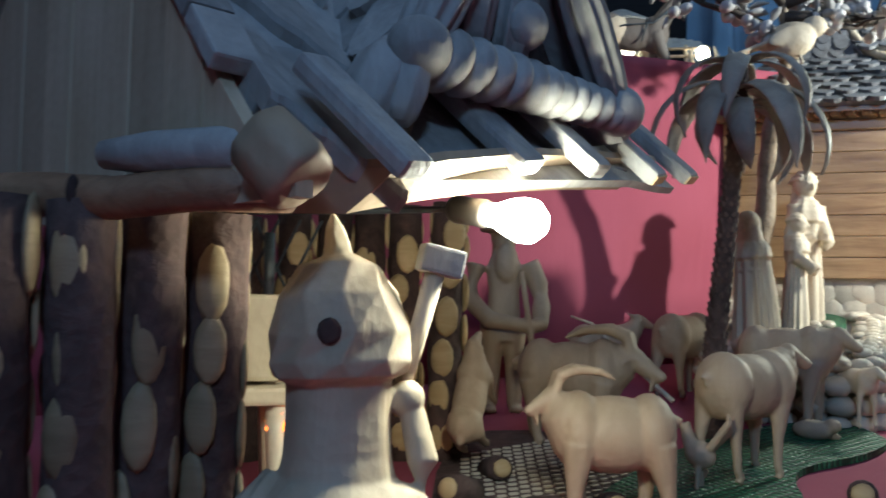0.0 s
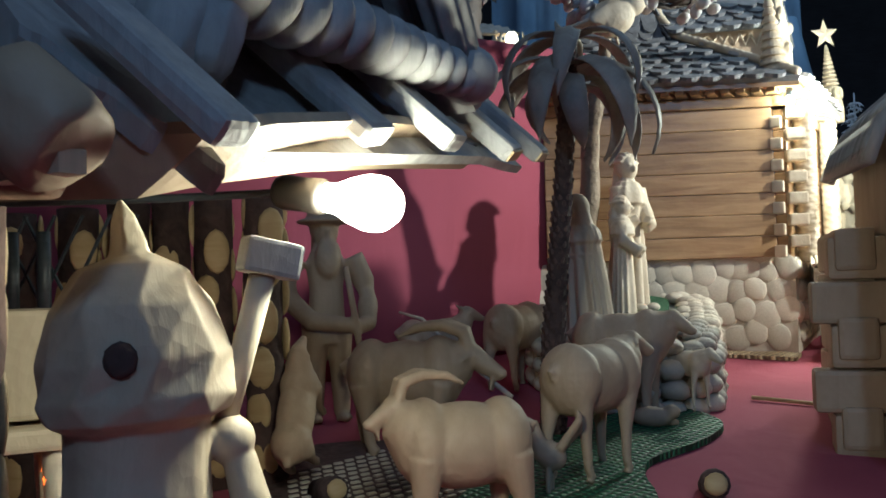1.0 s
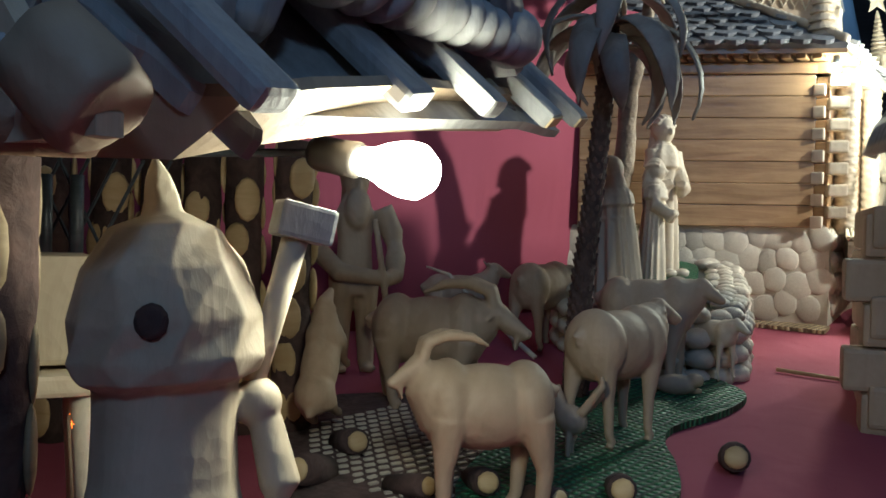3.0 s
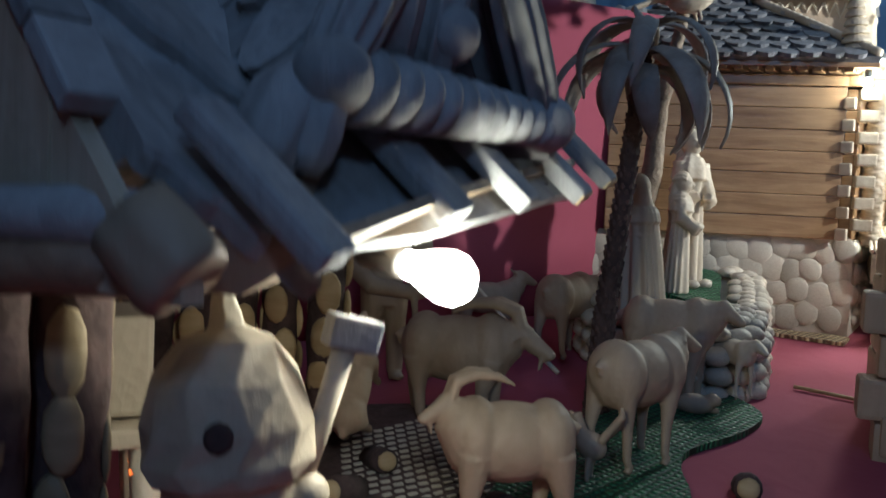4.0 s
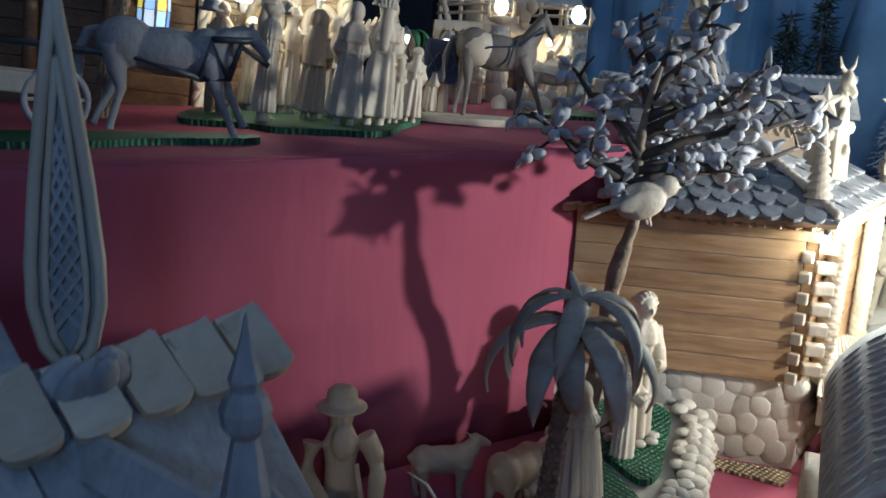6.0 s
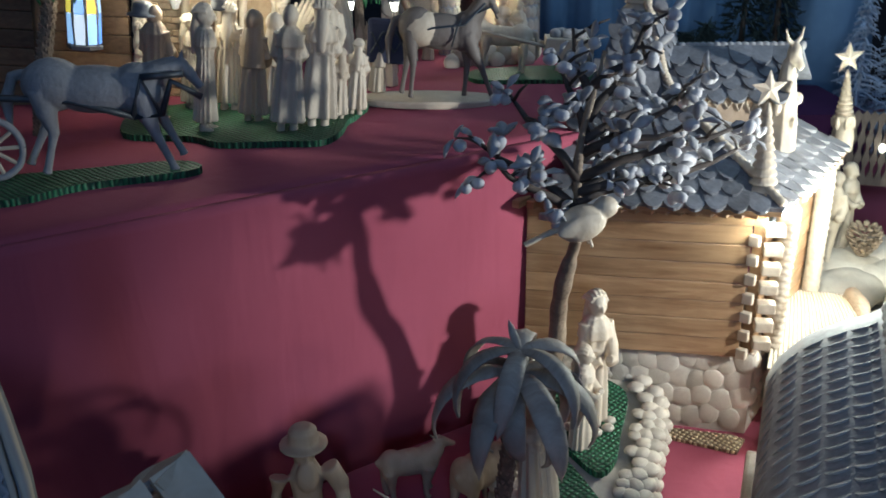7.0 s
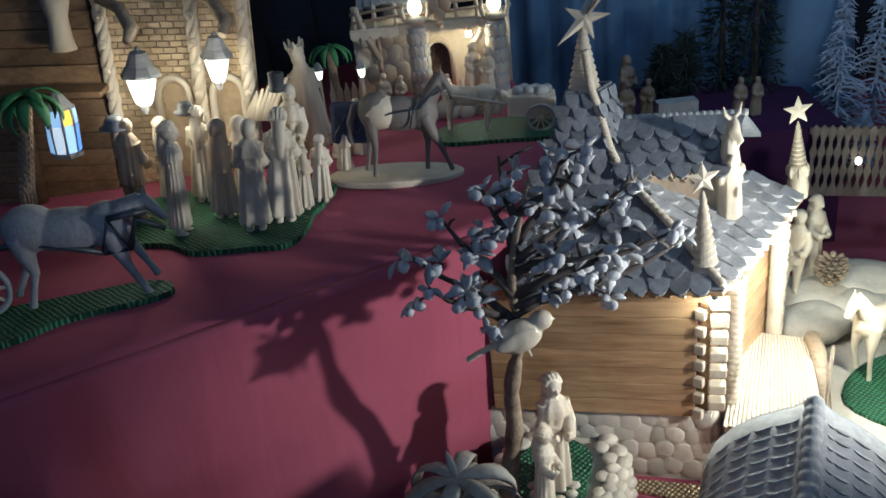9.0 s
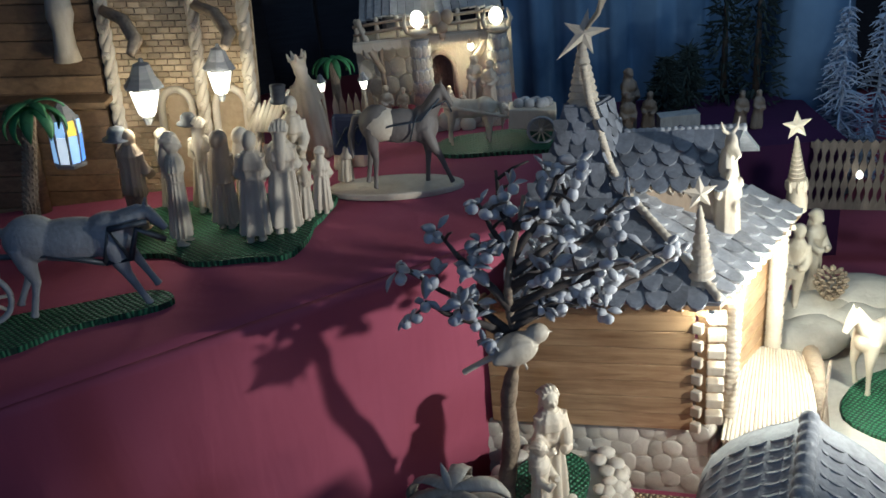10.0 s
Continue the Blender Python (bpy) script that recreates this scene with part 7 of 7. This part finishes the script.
for x, z in ((0.440, 0.868), (0.652, 0.856)):
    ob = thing("column_lamp", "round lit glass lamp on top of a castle column", "lamp", pose(x, 2.515, z), "column lamps")
    bm = bmesh.new()
    egg(bm, (0, 0, 0.042), (0.019, 0.019, 0.024))
    part("globe", bm, LANTERN, ob, smooth=True).visible_shadow = False
    bm = bmesh.new()
    lathe(bm, [(0.010, -0.006), (0.034, 0.006), (0.037, 0.012), (0.012, 0.018)], 16)
    part("dish", bm, PALE, ob, smooth=True)
    for s in (1, -1):
        bm = bmesh.new()
        tube(bm, [(s * 0.030, -0.008, 0.01), (s * 0.038, -0.010, 0.035), (s * 0.030, -0.008, 0.062)], [0.006, 0.0075, 0.002], 7)
        part("prong", bm, PALE, ob, smooth=True)
ob = thing("arch_bulb", "tiny lit bulb beside the castle arch", "lamp", pose(0.578, 2.520, 0.822))
bm = bmesh.new()
egg(bm, (0, 0, 0), (0.009, 0.009, 0.012))
part("globe", bm, LANTERN, ob, smooth=True).visible_shadow = False
bm = bmesh.new()
lathe(bm, [(0.006, 0.008), (0.007, 0.012), (0.006, 0.032)], 10)
part("socket", bm, TAN, ob, smooth=True)
for x, y, tall, turn in ((0.575, 2.50, 0.150, 20), (0.612, 2.47, 0.140, -30), (0.505, 2.50, 0.072, 40), (0.540, 2.47, 0.060, -10), (0.33, 2.43, 0.115, 30), (0.375, 2.44, 0.10, -20), (0.222, 2.15, 0.135, 10), (0.262, 2.16, 0.14, -10)):
    carved("castle_figure", person(tall, 0.17, 9, "", True, True, deep=0.2), PALE, "small carved attendant before the castle arch", "figurine", up(x, y, turn, 4), 0.0024, "castle attendants", melt_rounds=1)
for k in range(6):
    picket = bmesh.new()
    x, y = 0.200 + 0.019 * k, 2.40
    prism(picket, [(-0.008, 0), (0.008, 0), (0.008, 0.085), (0, 0.112), (-0.008, 0.085)], -0.003, 0.003, Matrix(((1, 0, 0, x), (0, 0, 1, y), (0, 1, 0, terrace_z(x, y)), (0, 0, 0, 1))))
    tagged(part("picket", picket, TAN), "small pointed wooden picket before the castle", "picket", "castle pickets")
for k in range(12):
    x, y = 0.43 + 0.019 * k, 2.33 + 0.008 * (k % 3)
    ob = new("garden_stone", pebbles[k % 4])
    ob.matrix_world = pose(x, y, terrace_z(x, y) + 0.012 + 0.018 * (k % 2), 0, 20 * (k % 3), 0) @ Matrix.Diagonal((0.022, 0.014, 0.024, 1))
    tagged(ob, "rounded pale stone before the castle", "stone", "garden stones")

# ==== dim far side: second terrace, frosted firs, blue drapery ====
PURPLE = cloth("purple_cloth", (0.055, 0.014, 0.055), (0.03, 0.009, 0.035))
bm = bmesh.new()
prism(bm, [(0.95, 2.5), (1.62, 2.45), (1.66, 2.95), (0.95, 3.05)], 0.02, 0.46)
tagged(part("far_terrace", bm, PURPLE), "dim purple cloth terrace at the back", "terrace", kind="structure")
BLUECLOTH = cloth("blue_drapery", (0.19, 0.28, 0.40), (0.07, 0.115, 0.19))
bm = bmesh.new()
grid = []
for j in range(13):
    grid.append([bm.verts.new((0.75 + 0.02 * i, 3.25 + 0.03 * math.sin(i * 0.9 + 0.4 * math.sin(j)) + 0.015 * math.sin(i * 2.3), -0.2 + 0.16 * j)) for i in range(61)])
for a, b in zip(grid, grid[1:]):
    for i in range(60):
        bm.faces.new((a[i], a[i + 1], b[i + 1], b[i]))
drape = part("blue_drape", bm, BLUECLOTH, smooth=True)
d_thick = drape.modifiers.new("thick", "SOLIDIFY")
d_thick.thickness = 0.004
tagged(drape, "blue-lit draped cloth hanging behind the display", "drapery")
bm = bmesh.new()
lathe(bm, [(0.15, -0.3), (0.15, 0.2), (0.13, 0.5), (0.10, 0.75), (0.05, 1.0)], 30, 8, 0.08)
ob = part("blue_fold", bm, BLUECLOTH, smooth=True)
ob.matrix_world = pose(1.72, 2.95, 0.1)
tagged(ob, "pale blue cloth hanging in a round fold", "drapery")
FROST = wood("frosted_twig", (0.42, 0.47, 0.56), (0.25, 0.29, 0.38), spread=0.2)


def frosted_fir(x, y, low, h, r, seed):
    fir = thing("frosted_fir", "bare frosted fir tree in blue light", "tree", pose(x, y, low), "frosted firs")
    bm = bmesh.new()
    tube(bm, [(0, 0, 0), (0.004, 0, h * 0.5), (0, 0, h)], [h * 0.02, h * 0.012, 0.002], 8)
    part("trunk", bm, FROST, fir, smooth=True)
    rnd = random.Random(seed)
    bm = bmesh.new()
    for k in range(26):
        z = h * (0.15 + 0.82 * k / 26)
        for j in range(6):
            a = rnd.uniform(0, 6.28)
            n = r * (1.05 - z / h) * rnd.uniform(0.7, 1.1) + 0.008
            e = Vector((math.cos(a) * n, math.sin(a) * n, z - n * 0.25))
            tube(bm, [(0, 0, z), (e.x * 0.5, e.y * 0.5, z - n * 0.05), e], [0.003, 0.0026, 0.0014], 5)
            for s in (0.5, 0.8):
                q = Vector((0, 0, z)).lerp(e, s)
                tube(bm, [q, q + Vector((rnd.uniform(-1, 1) * 0.02, rnd.uniform(-1, 1) * 0.02, -0.012))], [0.0018, 0.001], 4)
    tagged(part("twig_work", bm, FROST, fir), kind="stuff")


for x, y, low, h, r, seed in ((1.72, 2.72, 0.30, 0.5, 0.12, 1), (1.85, 2.75, 0.25, 0.55, 0.13, 2), (1.60, 2.62, 0.30, 0.15, 0.035, 3), (1.70, 2.5, 0.30, 0.18, 0.04, 4), (1.78, 2.45, 0.30, 0.15, 0.035, 5)):
    frosted_fir(x, y, low, h, r, seed)
NEEDLE = wood("dark_fir_needles", (0.02, 0.035, 0.03), (0.008, 0.014, 0.012), rough=0.8)


def dark_fir(x, y, low, h, r, seed):
    fir = thing("dark_fir", "dark fir branches standing in the shade", "tree", pose(x, y, low), "dark firs")
    bm = bmesh.new()
    tube(bm, [(0, 0, 0), (0, 0, h)], [0.014, 0.003], 8)
    part("trunk", bm, TWIG, fir, smooth=True)
    rnd = random.Random(seed)
    bm = bmesh.new()
    for k in range(420):
        z = h * rnd.uniform(0.05, 1.0)
        a, n = rnd.uniform(0, 6.28), r * (1.1 - z / h) * rnd.uniform(0.2, 1.0)
        m = pose(n * math.cos(a), n * math.sin(a), z, rnd.uniform(0, 360), rnd.uniform(-30, 60), math.degrees(a))
        tube(bm, [m @ Vector((0, 0, 0)), m @ Vector((rnd.uniform(0.02, 0.045), 0, 0.004))], [0.0045, 0.001], 4)
    tagged(part("foliage", bm, NEEDLE, fir), kind="stuff")


for k, (x, y, low, h, r) in enumerate(((1.43, 2.95, 0.40, 0.55, 0.10), (1.52, 2.9, 0.40, 0.6, 0.11), (1.22, 2.9, 0.45, 0.18, 0.06), (1.30, 2.92, 0.45, 0.2, 0.06))):
    dark_fir(x, y, low, h, r, 70 + k)
# fretwork fence: boards cut so that oval holes open between them
# its dark wood stands for the weak light that reaches the fence
fret = thing("fretwork_fence", "fretwork fence with rows of oval holes, darkened for weak light", "fence", pose(1.63, 2.38, 0.27, 0, 3, -12))
for row in range(2):
    part("rail", block(pose(0, 0.006, 0.012 + 0.180 * row), (0.29, 0.010, 0.018), 0.002), TRUNKWOOD, fret)
for k in range(13):
    bm = bmesh.new()
    right = []
    for j in range(31):
        z = 0.2 * j / 30
        s = math.sin(math.pi * ((z - 0.02) % 0.056) / 0.056) if 0.02 < z < 0.188 else 0.0
        right.append((0.0108 - 0.0066 * max(0.0, s) ** 1.4, z))
    prism(bm, right + [(0.0, 0.212)] + [(-x, z) for x, z in right[::-1]], -0.003, 0.003, Matrix(((1, 0, 0, -0.130 + 0.0217 * k), (0, 0, 1, 0), (0, 1, 0, 0), (0, 0, 0, 1))))
    part("slat", bm, TRUNKWOOD, fret)
bm = bmesh.new()
egg(bm, (1.62, 2.36, 0.385), (0.009, 0.009, 0.012))
tagged(part("fairy_light", bm, LANTERN, smooth=True), "tiny lit fairy light on the fence", "light")
# dark wood puts the far side's dim light into these figures' colour
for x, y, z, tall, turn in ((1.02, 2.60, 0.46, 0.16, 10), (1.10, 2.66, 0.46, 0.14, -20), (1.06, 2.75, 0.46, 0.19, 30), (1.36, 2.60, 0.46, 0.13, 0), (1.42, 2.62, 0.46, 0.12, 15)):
    carved("far_figure", person(tall, 0.17, 9, "", True, True, deep=0.2), TRUNKWOOD, "carved figure on the far terrace, darkened for the dim light", "figurine", pose(x, y, z, 0, 4, turn), 0.004, "far figures")
bridge = bmesh.new()
arc = [(-0.06, 0.0), (-0.06, 0.07), (0.06, 0.07), (0.06, 0.0), (0.03, 0.0), (0.022, 0.03), (0, 0.042), (-0.022, 0.03), (-0.03, 0.0)]
prism(bridge, arc, 0, 0.05, Matrix(((1, 0, 0, 0), (0, 0, 1, 0), (0, 1, 0, 0), (0, 0, 0, 1))))
ob = part("stone_bridge", bridge, GREY)
ob.matrix_world = pose(1.19, 2.62, 0.455)
tagged(ob, "small pale arched bridge on the far terrace", "bridge")
# dark panels added for the shade in the gap behind the crowd
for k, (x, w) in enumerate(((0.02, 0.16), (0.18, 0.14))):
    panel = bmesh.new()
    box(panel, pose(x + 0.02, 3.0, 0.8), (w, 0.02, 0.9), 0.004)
    tagged(part("cupboard", panel, DARK), "dark panel added for the shade behind the crowd", "cupboard")
